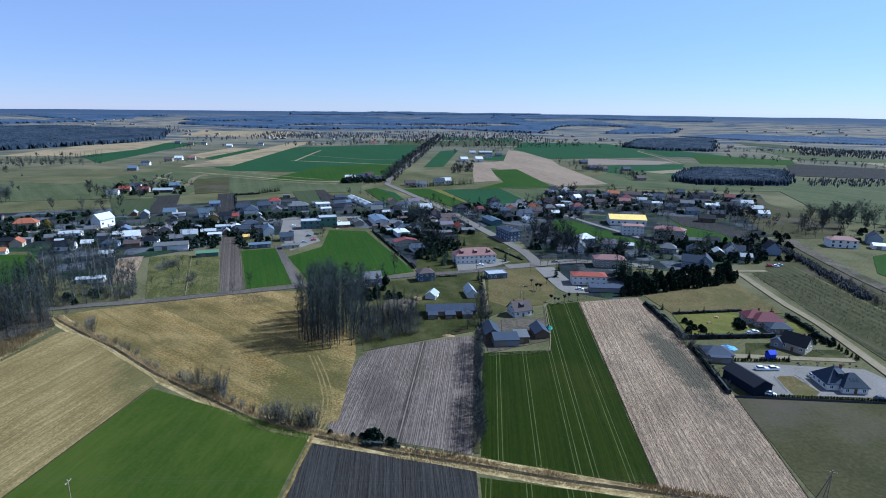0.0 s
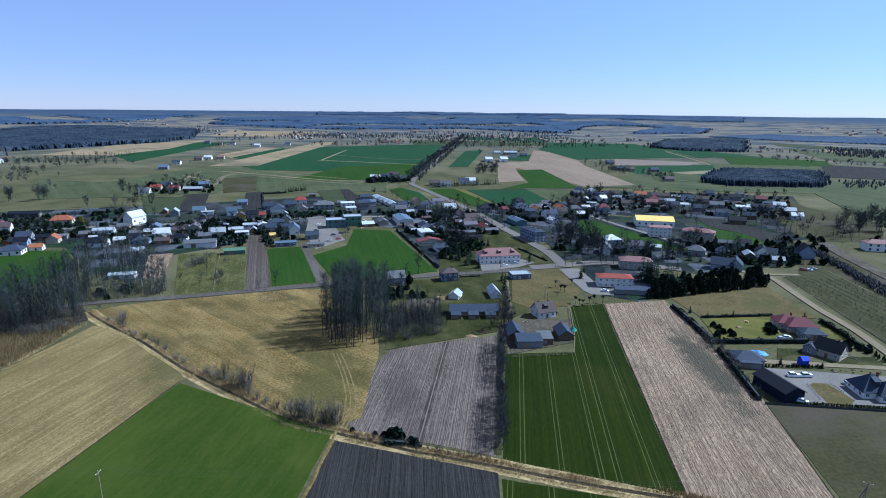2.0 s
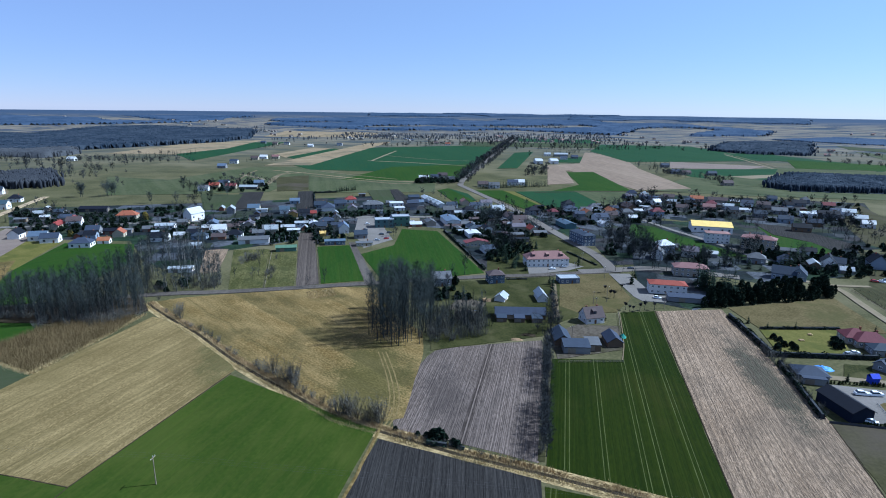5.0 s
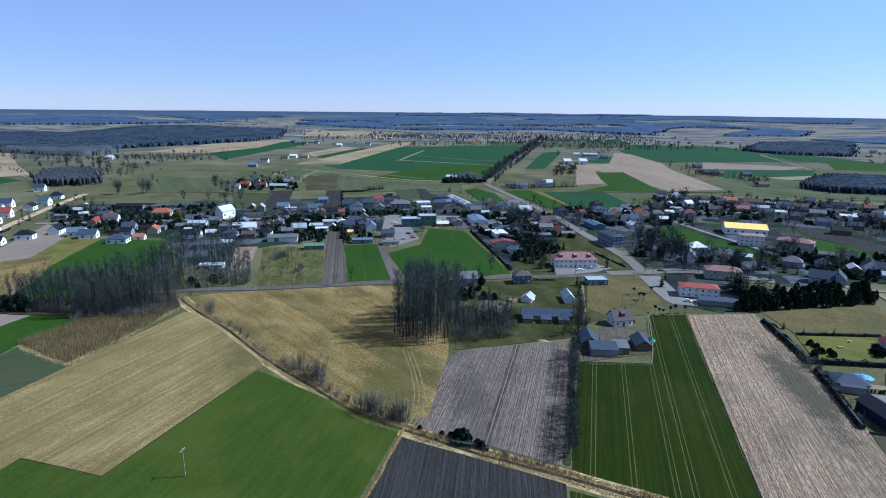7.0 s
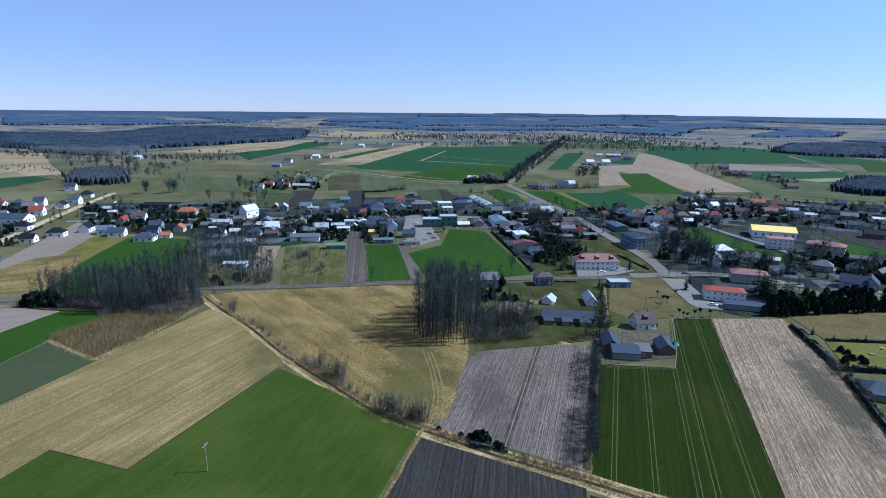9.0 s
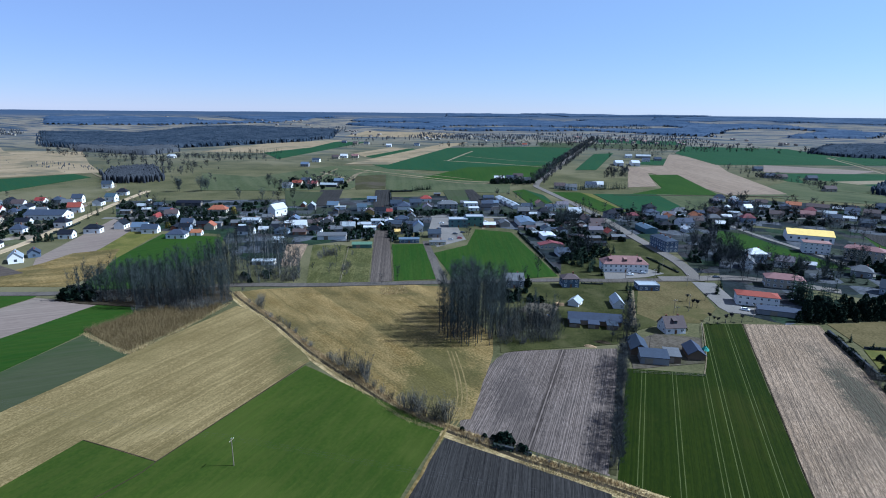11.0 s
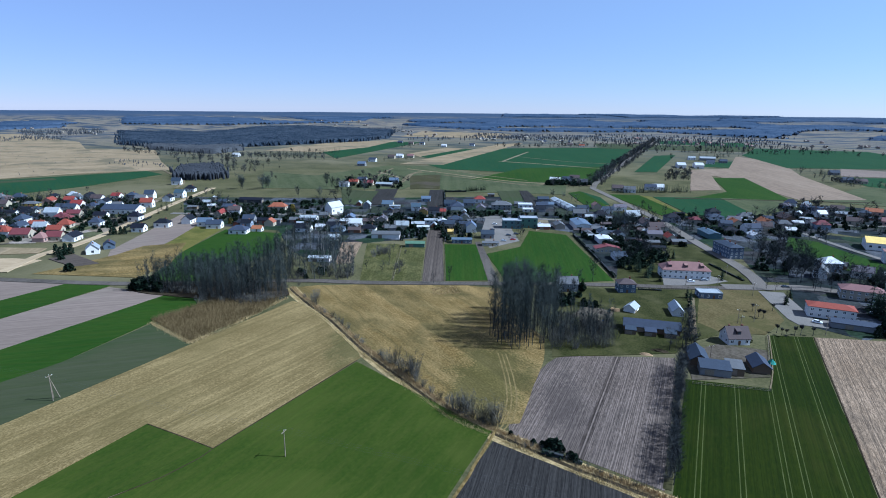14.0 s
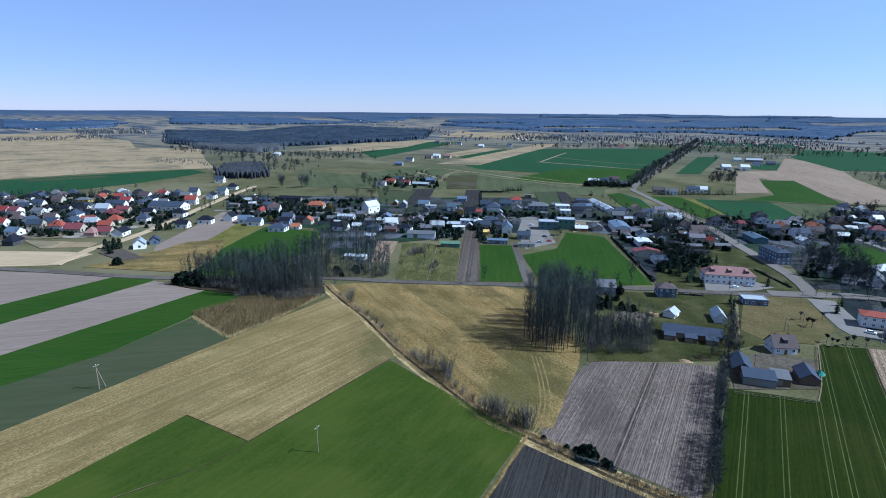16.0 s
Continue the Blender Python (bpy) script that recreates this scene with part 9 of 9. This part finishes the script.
# avenue and far trees
far_trees("leafless roadside trees along the straight avenue", "round", 210, [], 1.15, 4, [(-85, 765), (-21, 2078)])
far_trees("leafless roadside trees along the straight avenue", "round", 150, [], 0.9, 4, [(-72, 772), (-1, 2092)])
far_trees("scattered leafless trees on the plain", "round", 8, [(-771, 915), (-828, 1286), (-624, 965), (-657, 790)], 0.9, 4)
far_trees("scattered leafless trees on the plain", "round", 9, [(-924, 863), (-797, 847), (-562, 602), (-638, 609)], 0.9, 4)
far_trees("scattered leafless trees on the plain", "round", 8, [(-797, 847), (-713, 935), (-606, 807), (-630, 677)], 0.9, 4)
far_trees("scattered leafless trees on the plain", "round", 6, [(-148, 954), (-86, 1016), (-73, 780), (-108, 751)], 0.9, 4)
far_trees("scattered leafless trees on the plain", "round", 9, [(218, 1160), (282, 959), (243, 876), (221, 1074)], 0.9, 4)
far_trees("scattered leafless trees on the plain", "round", 8, [(-807, 1704), (-562, 1665), (-507, 1408), (-643, 1356)], 0.9, 4)
far_trees("scattered leafless trees on the plain", "round", 10, [(-13, 1596), (194, 1873), (166, 1338), (-8, 1174)], 0.9, 4)
far_trees("dark conifers on the plain", "spruce", 16, [(-753, 1496), (-709, 1573), (-616, 1366), (-667, 1324)], 0.9, 4)
far_trees("dark conifers on the plain", "spruce", 20, [(-810, 1028), (-767, 1144), (-696, 1037), (-754, 960)], 0.9, 4)
far_trees("dark conifers on the plain", "spruce", 14, [(63, 1407), (203, 1538), (174, 1309), (62, 1240)], 0.9, 4)
far_trees("row of dark conifers on the plain", "spruce", 46, [], 0.95, 5, [(-735, 985), (-700, 1140)])
far_trees("row of dark conifers by the tan plain", "spruce", 30, [], 0.8, 6, [(-1100, 1010), (-940, 1045)])
far_trees("leafless trees along the plain's brook", "round", 60, [], 1.0, 22, [(-1150, 940), (-640, 800)])
far_trees("leafless trees along the plain's brook", "round", 50, [], 0.9, 18, [(-900, 900), (-600, 960)])
far_trees("leafless field trees beyond the crops", "round", 60, [], 1.1, 26, [(-420, 1480), (-40, 1700)])
far_trees("leafless field trees beyond the crops", "round", 70, [], 1.1, 60, [(20, 1560), (520, 1640)])
far_trees("dark conifers beyond the crops", "spruce", 40, [], 1.1, 20, [(60, 1540), (300, 1590)])
far_trees("leafless trees in the far fields", "round", 40, [], 0.9, 9, [(640, 1280), (860, 1020)])
far_trees("leafless trees in the far fields", "round", 46, [], 0.9, 9, [(760, 1500), (1100, 1330)])
far_trees("dark garden trees of the far farm", "bush", 40, [(-390, 620), (-300, 640), (-325, 715), (-412, 700)], 1.5, 4)
far_trees("leafless garden trees of the far farm", "round", 26, [(-390, 620), (-300, 640), (-325, 715), (-412, 700)], 0.9, 5)
far_trees("dark garden trees of the farm by the avenue", "bush", 44, [(-140, 755), (-84, 776), (-92, 860), (-142, 850)], 1.7, 4)
far_trees("leafless scrub by the pale field", "round", 40, [(10, 878), (49, 894), (55, 1030), (18, 1015)], 0.8, 4)
far_trees("dark conifers round the far farms", "spruce", 16, [(256, 1127), (304, 1143), (281, 1054), (242, 1041)], 0.8, 3)
far_trees("dark conifers round the far farms", "spruce", 16, [(262, 1011), (303, 990), (283, 922), (249, 926)], 0.8, 3)
far_trees("bare trees round the far farms", "round", 20, [(309, 1026), (334, 903), (288, 811), (274, 906)], 0.8, 4)
far_trees("dark conifers round the far farms", "spruce", 14, [(-412, 709), (-354, 742), (-322, 674), (-369, 635)], 0.7, 3)
far_trees("dark conifers on the plain", "spruce", 10, [(-136, 939), (-96, 971), (-80, 811), (-110, 788)], 0.8, 4)
far_trees("dark conifers on the plain", "spruce", 26, [(-710, 367), (-654, 450), (-618, 431), (-679, 350)], 0.7, 4)
far_trees("garden trees of the suburb", "round", 50, [(-745, 373), (-648, 453), (-557, 475), (-451, 364), (-532, 263)], 0.6, 5)
far_trees("dark conifers round a far farmstead", "spruce", 22, [(-54, 753), (34, 788), (33, 753), (-51, 720)], 0.75, 3)
far_trees("dark conifers round a far farmstead", "spruce", 10, [(-122, 770), (-78, 808), (-74, 770), (-117, 740)], 0.7, 3)
far_trees("dark conifers round a far farmstead", "spruce", 14, [(233, 1170), (318, 1206), (305, 1156), (224, 1122)], 0.75, 3)
far_trees("leafless trees round a far farmstead", "round", 12, [(227, 968), (283, 991), (271, 949), (218, 927)], 0.9, 3)
far_trees("dark conifers round a far farmstead", "spruce", 14, [(88, 1473), (182, 1496), (172, 1416), (83, 1376)], 0.85, 3)
far_trees("leafless trees round a far farmstead", "round", 12, [(12, 913), (59, 932), (58, 908), (12, 889)], 0.9, 3)
far_trees("dark conifers round a far farmstead", "spruce", 12, [(-272, 1739), (-180, 1785), (-172, 1709), (-260, 1666)], 1, 3)
far_trees("dark conifers round a far farmstead", "spruce", 20, [(-799, 1020), (-724, 1081), (-688, 1028), (-766, 978)], 0.85, 3)
far_trees("dark conifers round a far farmstead", "spruce", 12, [(-538, 1033), (-482, 1073), (-460, 1024), (-517, 992)], 0.8, 3)
far_trees("dark conifers round a far farmstead", "spruce", 12, [(-778, 1533), (-620, 1502), (-596, 1443), (-746, 1470)], 1, 3)
far_trees("leafless trees round a far farmstead", "round", 14, [(-839, 945), (-785, 985), (-754, 944), (-810, 912)], 0.9, 3)
far_trees("dark conifers round a far farmstead", "spruce", 10, [(-1032, 940), (-973, 967), (-944, 938), (-1001, 911)], 0.8, 3)
far_trees("leafless trees round a far farmstead", "round", 16, [(-674, 725), (-616, 749), (-584, 709), (-633, 680)], 0.9, 3)
far_trees("dark conifers in the suburb gardens", "spruce", 46, [(-698, 352), (-545, 435), (-500, 448), (-415, 322), (-412, 285), (-474, 240)], 0.5, 3)
far_trees("evergreen bushes and hedges in the suburb gardens", "bush", 120, [(-698, 352), (-545, 435), (-500, 448), (-415, 322), (-412, 285), (-474, 240)], 1.3, 2)
far_trees("dark conifer row at the back of the suburb", "spruce", 26, None, 0.62, 3.0, ((-660, 332), (-690, 412)))
far_trees("dark conifers by the suburb street", "dense", 5, [(-380, 250), (-371, 247), (-371, 257), (-378, 260)], 0.75, 2)
far_trees("dark conifers by the suburb street", "dense", 4, [(-400, 308), (-392, 308), (-392, 318), (-400, 318)], 0.75, 2)
far_trees("dark conifers on the plain", "spruce", 22, [(-592, 324), (-477, 385), (-400, 345), (-507, 276)], 0.55, 5)
plant("bush", -331.8, 226.6, 1.8)
plant("spruce", -371.5, 247.2, 0.6)
plant("bush", -362.5, 243.0, 1.6)
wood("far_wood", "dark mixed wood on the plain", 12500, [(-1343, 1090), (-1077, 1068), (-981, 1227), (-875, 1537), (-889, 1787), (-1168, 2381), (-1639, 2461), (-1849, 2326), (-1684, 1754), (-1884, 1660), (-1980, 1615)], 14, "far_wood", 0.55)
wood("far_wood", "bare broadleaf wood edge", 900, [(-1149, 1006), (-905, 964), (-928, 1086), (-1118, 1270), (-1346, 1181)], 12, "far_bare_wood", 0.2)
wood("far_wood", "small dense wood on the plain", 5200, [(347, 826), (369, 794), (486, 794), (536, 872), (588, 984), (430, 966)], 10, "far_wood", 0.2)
wood("far_wood", "scrub wood on the plain", 1100, [(-624, 595), (-579, 626), (-689, 736), (-722, 701)], 12, "scrub_wood", 0.1)
wood("far_wood", "dark forest along the horizon", 4500, [(-1358, 2872), (-658, 2621), (-28, 2862), (499, 2491), (1067, 2623), (1249, 2965), (933, 3619), (333, 4044), (-990, 3940), (-1624, 3438)], 13, "hazy_horizon_wood", 0.7, gaps=0.80)
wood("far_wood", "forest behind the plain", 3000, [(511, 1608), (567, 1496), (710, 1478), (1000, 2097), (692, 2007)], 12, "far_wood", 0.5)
wood("far_wood", "far forest belt", 1200, [(-2516, 2059), (-2176, 2341), (-1829, 2856), (-1539, 3257), (-1883, 3801), (-2578, 3254), (-3085, 2532)], 11, "hazy_horizon_wood", 0.7, gaps=0.80)
wood("far_wood", "far forest belt", 1200, [(333, 4044), (1031, 4007), (1728, 3665), (1950, 4147), (1161, 4526), (370, 4522)], 11, "hazy_horizon_wood", 0.7, gaps=0.80)
wood("far_wood", "far forest belt", 900, [(-1127, 4137), (-51, 4522), (811, 4754), (823, 4833), (-528, 4874), (-1244, 4566)], 11, "hazy_horizon_wood", 0.7, gaps=0.80)
wood("far_wood", "far forest belt", 900, [(-2499, 1280), (-2449, 1712), (-2727, 2002), (-3206, 1922), (-3239, 1666)], 11, "hazy_horizon_wood", 0.7, gaps=0.80)
wood("far_wood", "far forest belt", 1500, [(969, 2343), (1158, 2088), (1478, 1885), (1749, 2237), (1333, 2598)], 7, "hazy_horizon_wood", 0.5, gaps=0.80)
wood("far_wood", "scattered farm trees", 240, [(-807, 1704), (-201, 1884), (-13, 1596), (-60, 2148), (-669, 2121)], 11, "far_bare_wood", 0.5)
wood("far_wood", "scattered farm trees", 240, [(-14, 1701), (383, 1746), (366, 2333), (-19, 2121)], 11, "far_bare_wood", 0.5)
hamlet("far village of small white houses", 14, [(-2134, 3092), (-1712, 3152), (-1387, 2668), (-1755, 2636)])
hamlet("far village of small white houses", 12, [(-1316, 2530), (-864, 2261), (-734, 1813), (-1020, 1959)])
hamlet("far village of small white houses", 16, [(-710, 2102), (-226, 2121), (-193, 1816), (-549, 1739)])
hamlet("far village of small white houses", 13, [(-114, 2376), (358, 2283), (261, 1869), (-88, 1859)])
hamlet("far village of small white houses", 9, [(410, 2352), (717, 2188), (602, 1829), (356, 1846)])
hamlet("far village of small white houses", 22, [(-2885, 1480), (-2840, 1866), (-2400, 1624), (-2423, 1240)])
hamlet("far village of small white houses", 16, [(1641, 3210), (2176, 2824), (1886, 2441), (1385, 2599)])
hamlet("far village of small white houses", 13, [(-3080, 2732), (-2587, 3060), (-2266, 2676), (-2726, 2414)])
hamlet("far village of small white houses", 7, [(642, 1622), (835, 1054), (1053, 1336), (848, 1822)])
hamlet("far village of small white houses", 7, [(-2447, 1580), (-2131, 1638), (-1804, 1385), (-1965, 1266)])
wood("far_wood", "scattered trees and scrub on the plain", 200, [(-1601, 1302), (-1367, 1250), (-1144, 1044), (-1343, 1090)], 9, "far_bare_wood", 0.4)
wood("far_wood", "scattered trees and scrub on the plain", 300, [(-733, 2324), (-247, 2315), (-203, 1999), (-592, 1874)], 10, "far_bare_wood", 0.4)
wood("far_wood", "scattered trees and scrub on the plain", 300, [(-273, 2547), (390, 2495), (331, 2104), (-208, 1957)], 10, "far_bare_wood", 0.4)
wood("far_wood", "scattered trees and scrub on the plain", 400, [(1045, 1695), (1176, 1495), (1001, 1268), (879, 1376)], 10, "far_bare_wood", 0.4)
wood("far_wood", "scattered trees and scrub on the plain", 200, [(562, 870), (681, 854), (628, 785), (527, 788)], 7, "far_bare_wood", 0.4)
wood("far_wood", "scattered trees and scrub on the plain", 260, [(-229, 3365), (272, 3271), (246, 2947), (-197, 2911)], 11, "far_bare_wood", 0.4)
wood("far_wood", "scattered trees and scrub on the plain", 260, [(-1953, 997), (-1892, 1320), (-1679, 1188), (-1771, 903)], 8, "far_bare_wood", 0.4)
wood("far_wood", "scattered trees and scrub on the plain", 300, [(-2325, 1454), (-2277, 1752), (-1944, 1518), (-1980, 1256)], 10, "far_bare_wood", 0.4)
wood("far_wood", "scattered trees and scrub on the plain", 60, [(-976, 787), (-799, 745), (-766, 703), (-889, 716)], 5, "far_bare_wood", 0.4)
wood("far_wood", "scattered trees and scrub on the plain", 260, [(-1518, 2193), (-1264, 2673), (-1032, 2180), (-1240, 1858)], 11, "far_bare_wood", 0.4)
field("field", "tan fallow strip on the far plain", [(-1042, 2439), (-600, 2389), (-540, 1983), (-906, 1913)], "far_tan", 60)
field("field", "pale tan strip far off", [(-2057, 2427), (-1703, 2940), (-1563, 2755), (-1888, 2190)], "sand", 60)
field("field", "olive strip far off", [(-193, 1816), (261, 1869), (215, 1633), (-153, 1593)], "dull_crop", 60)
field("field", "green strip on the plain", [(-19, 2121), (291, 2088), (244, 1862), (2, 1896)], "young_crop", 60)
field("field", "tan strips on the plain", [(332, 950), (542, 1061), (531, 1019), (327, 907)], "sand", 60)
field("field", "violet fallow land", [(702, 1149), (835, 1054), (704, 884), (573, 917)], "tilled_dark", 60)
field("field", "olive meadow", [(534, 853), (692, 869), (411, 505), (382, 530), (442, 725)], "olive_grass", 30)
field("field", "pale strip", [(1045, 1695), (932, 1179), (872, 1101), (934, 1537)], "sand", 60)
field("field", "green strip", [(590, 1613), (718, 1176), (648, 1096), (509, 1427)], "young_crop", 60)
field("field", "yellow-green crop strip on the plain", [(590, 1333), (767, 1236), (704, 1114), (517, 1126)], "bright_grass", 60)
field("field", "dull green strip far off", [(1023, 1986), (1211, 1540), (1111, 1411), (956, 1785)], "dull_crop", 60)
field("field", "olive pasture on the plain", [(307, 993), (375, 912), (348, 822), (279, 842)], "olive_grass", 40)
field("field", "olive pasture on the right plain", [(913, 1671), (1027, 1301), (932, 1179), (786, 1268)], "olive_grass", 60)

# poles and wires
utility_pole(-93.4, 120.1, 8.7, 92)
utility_pole(-187.0, 116.7, 9.8, 92, "timber utility pole with a slanting strut", True)
utility_pole(102.5, 126.3, 9.7, 150, "tall timber pole braced by slanting struts", True)
wires([(-280.5, 113.3), (-187.0, 116.7), (-93.4, 120.1), (102.5, 126.3)], 9.3, 92)
utility_pole(43.0, 288.5, 7.4, 20, "slender village utility pole")
utility_pole(27.6, 240.0, 6.0, 20, "slender village utility pole")
utility_pole(43.1, 279.9, 6.8, 20, "slender village utility pole")
utility_pole(79.1, 288.2, 9.0, 20, "slender village utility pole")
utility_pole(45.4, 370.0, 8.0, 20, "slender village utility pole")
utility_pole(55.9, 338.5, 7.3, 20, "slender village utility pole")
utility_pole(21.9, 345.2, 6.8, 20, "slender village utility pole")
utility_pole(50.6, 293.4, 9.0, 20, "slender village utility pole")
utility_pole(39.0, 348.2, 6.7, 20, "slender village utility pole")

# vehicles
car(128.1, 203.7, 0, "white", "on the paved yard", van=True)
car(133.0, 203.8, 4, "white", "on the paved yard", van=True)
car(145.7, 198.3, -10, "silver", "beside the modern villa")
car(146.3, 195.1, -10, "dark", "beside the modern villa")
car(158.5, 180.9, 0, "dark", "by the thuja row")
car(120.1, 183.6, -30, "white", "behind the workshop")
car(146.4, 242.4, 10, "white", "in front of the red-roofed villa")
car(143.0, 241.0, 30, "silver", "in front of the red-roofed villa")
car(-107.8, 432.2, 20, "dark", "in the workshop yard")
car(-103.1, 439.2, 20, "dark", "in the workshop yard")
car(-100.6, 418.3, 20, "red", "in the workshop yard")
car(-106.2, 411.2, 20, "silver", "in the workshop yard")
car(-130.2, 470.7, 20, "white", "in the workshop yard")
car(-125.7, 446.9, 20, "dark", "in the workshop yard")
car(-93.5, 489.7, 18, "white", "beside the village street")
car(-88.9, 481.3, 18, "red", "beside the village street")
car(75.8, 362.1, 18, "dark", "beside the village street")
car(32.6, 358.7, 18, "silver", "beside the village street")
car(25.0, 352.5, 18, "white", "beside the village street")
car(16.0, 484.4, 18, "white", "beside the village street")
car(219.9, 358.9, -20, "red", "beside the houses")
car(223.5, 358.2, -20, "white", "beside the houses")
car(227.9, 361.2, -20, "silver", "beside the houses")
car(79.2, 303.9, -20, "white", "beside the houses")
car(109.4, 328.9, -20, "silver", "beside the houses")

# yard things
mound("tarpaulin", "small blue tarpaulin beside the thicket", "tarpaulin", -18.1, 267.0, 1.5, 0.8, 0.6, "tarp_blue", 8)
mound("tarpaulin", "crumpled bright blue tarpaulin over a heap", "tarpaulin", 124.4, 224.7, 5.0, 2.4, 1.5, "tarp_blue", 3)
mound("garden_tent", "round turquoise garden tent beside the crop", "tent", 50.6, 244.8, 1.6, 1.6, 1.9, "turquoise", 4)
mound("sawdust_heap", "low heap of fresh orange sawdust", "heap", 2.7, 234.6, 3.0, 1.3, 0.8, "sawn_wood", 5)
mound("rubble_heap", "low grey earth heap by the thicket", "heap", -22.4, 264.9, 7.0, 4.0, 1.6, "yard", 6)
mound("manure_heap", "dark heap behind the barns", "heap", 8.3, 240.3, 4.0, 2.0, 1.0, "earth", 7)
rockery("grey boulders strewn along the sandy drive", 20, [(147.1, 210.8), (160, 211.9), (172.5, 210.2), (172.4, 206), (163.2, 205.6), (154.2, 207.7), (145.5, 208.2)])
rockery("grey boulders round the modern villa", 10, [(163, 228), (165.7, 225.2), (167.4, 220.6), (163.2, 216.7), (158, 218.3)])
log_pile(-12.6, 283.7, 20)
log_pile(-14.8, 284.4, 60)
garden_bench(130.5, 253.9, 10)
garden_bench(137.8, 261.7, 60)
hut = thing("play_hut", pose(138.1, 214.9, 0.05, 0, 0, 10), "bright blue wooden play hut in the garden", "play hut")
part("wall", box_mesh("wall", "crate_blue", -1.5, 1.5, -1.4, 1.4, 0, 2.6), hut)
part("roof", roof_geo("gable", 3.0, 2.8, 2.6, 1.2, 0.25, 0.1).mesh("roof", "crate_blue"), hut)
fence("dark plank fence along the bare strip", (108.5, 211.4), (105.9, 184.1), 1.8, "wall_navy", 2.5, boarded=True)
fence("dark plank fence along the bare strip", (109.3, 275.4), (110.1, 238.0), 1.6, "timber", 2.5, boarded=True)
fence("low dark fence in front of the thujas", (106.3, 181.6), (158.4, 178.1), 1.0, "wall_dark", 3, boarded=True)
fence("dark garden fence by the villa lawn", (117.3, 265.8), (155.1, 271.9), 1.5, "wall_dark", 2.5, boarded=True)
fence("dark garden fence between the villas", (108.5, 234.0), (153.6, 238.0), 1.6, "wall_dark", 2.5, boarded=True)
fence("garden fence along the village street", (-1.2, 327.1), (30.0, 337.3), 1.2, "timber", 2.5)
fence("pale yard fence of the farm", (53.9, 276.5), (48.8, 235.0), 1.1, "timber", 2.5)
fence("pale yard fence of the farm", (19.8, 213.7), (46.3, 218.2), 1.1, "timber", 2.5)
fence("orchard fence beside the lane", (195.6, 339.8), (188.3, 216.8), 1.2, "timber", 4)
fence("plot fence behind the near road", (-170.4, 362.4), (-139.6, 284.9), 1.3, "timber", 2.5)
fence("plot fence beside the green crop", (-59.6, 456.9), (-17.0, 340.0), 1.4, "timber", 2.5)
fence("plot fence beside the ploughed strip", (-163.7, 432.3), (-110.7, 296.9), 1.3, "timber", 2.5)
tufts("reeds", "cut pale reeds lying by the road", 700, [(-114.4, 282.0), (-101.6, 290.6), (-95.2, 279.8), (-107.6, 270.7)], 0.8, "reed", "reeds")
post_row("low pale posts round the lawn island", (129.7, 197.1), (127.8, 186.1), 10)
post_row("low pale posts round the lawn island", (139.1, 199), (139.5, 191.6), 8)
wood("scrub", "dense leafless scrub along the railway track", 420, [(256, 428), (264, 424), (258, 398), (254, 371), (245, 318), (239, 290), (233, 292), (240, 330), (248, 374), (252, 400)], 3.6, "scrub_wood", 0.05, 1.2)
wood("far_wood", "scrub dotted over the tan plain", 45, [(-1533, 780), (-1275, 945), (-764, 654), (-826, 570), (-872, 439)], 2.6, "far_bare_wood", 0.1)
far_trees("leafless trees dotted over the grassland", "round", 9, [(-724, 769), (-624, 965), (-408, 711), (-517, 589)], 0.7, 8)
hedge("dark hedge beside the crop field", (-59.3, 454.8), (-30.5, 378.2), 1.8, 1.4)
hedge("dark hedge beside the ploughed strip", (-29.5, 375.6), (-17.9, 343.2), 1.8, 1.4)
hedge("dark hedge along the village street", (-4.0, 324.7), (8.8, 327.8), 1.2, 1.0)
hedge("clipped hedge along the main road", (38.2, 400.8), (54.8, 367.4), 1.2, 1.2)
hedge("garden hedge by the tilled strip", (-168.3, 445.6), (-146.5, 390.6), 1.8, 1.4)
hedge("garden hedge behind the cottage", (-278.7, 428.4), (-245.8, 433.5), 1.6, 1.4)
hedge("hedge of the suburb", (-411.0, 330.8), (-430.1, 374.6), 1.8, 1.4)
hedge("dark hedge of the walled garden", (-242.6, 639.2), (-218.5, 652.2), 2.4, 1.6)
hedge("dark hedge of the walled garden", (-240.9, 634.8), (-203.0, 536.8), 2.4, 1.6)
hedge("dark bramble thicket along the ditch", (-24.2, 149.9), (-17.6, 149.4), 1.5, 2.0)
hedge("dark bramble thicket along the ditch", (-14.8, 149.4), (-12.1, 148.9), 1.0, 1.4)
grove("shrub", 4, [(-168, 356), (-156, 362), (-127.2, 294.9), (-141.6, 290.3)], 0.7, 3)
plant("thuja", 44.0, 267.0, 1.3)
plant("thuja", 45.4, 265.1, 1.2)
plant("thuja", 35.7, 264.2, 1.0)
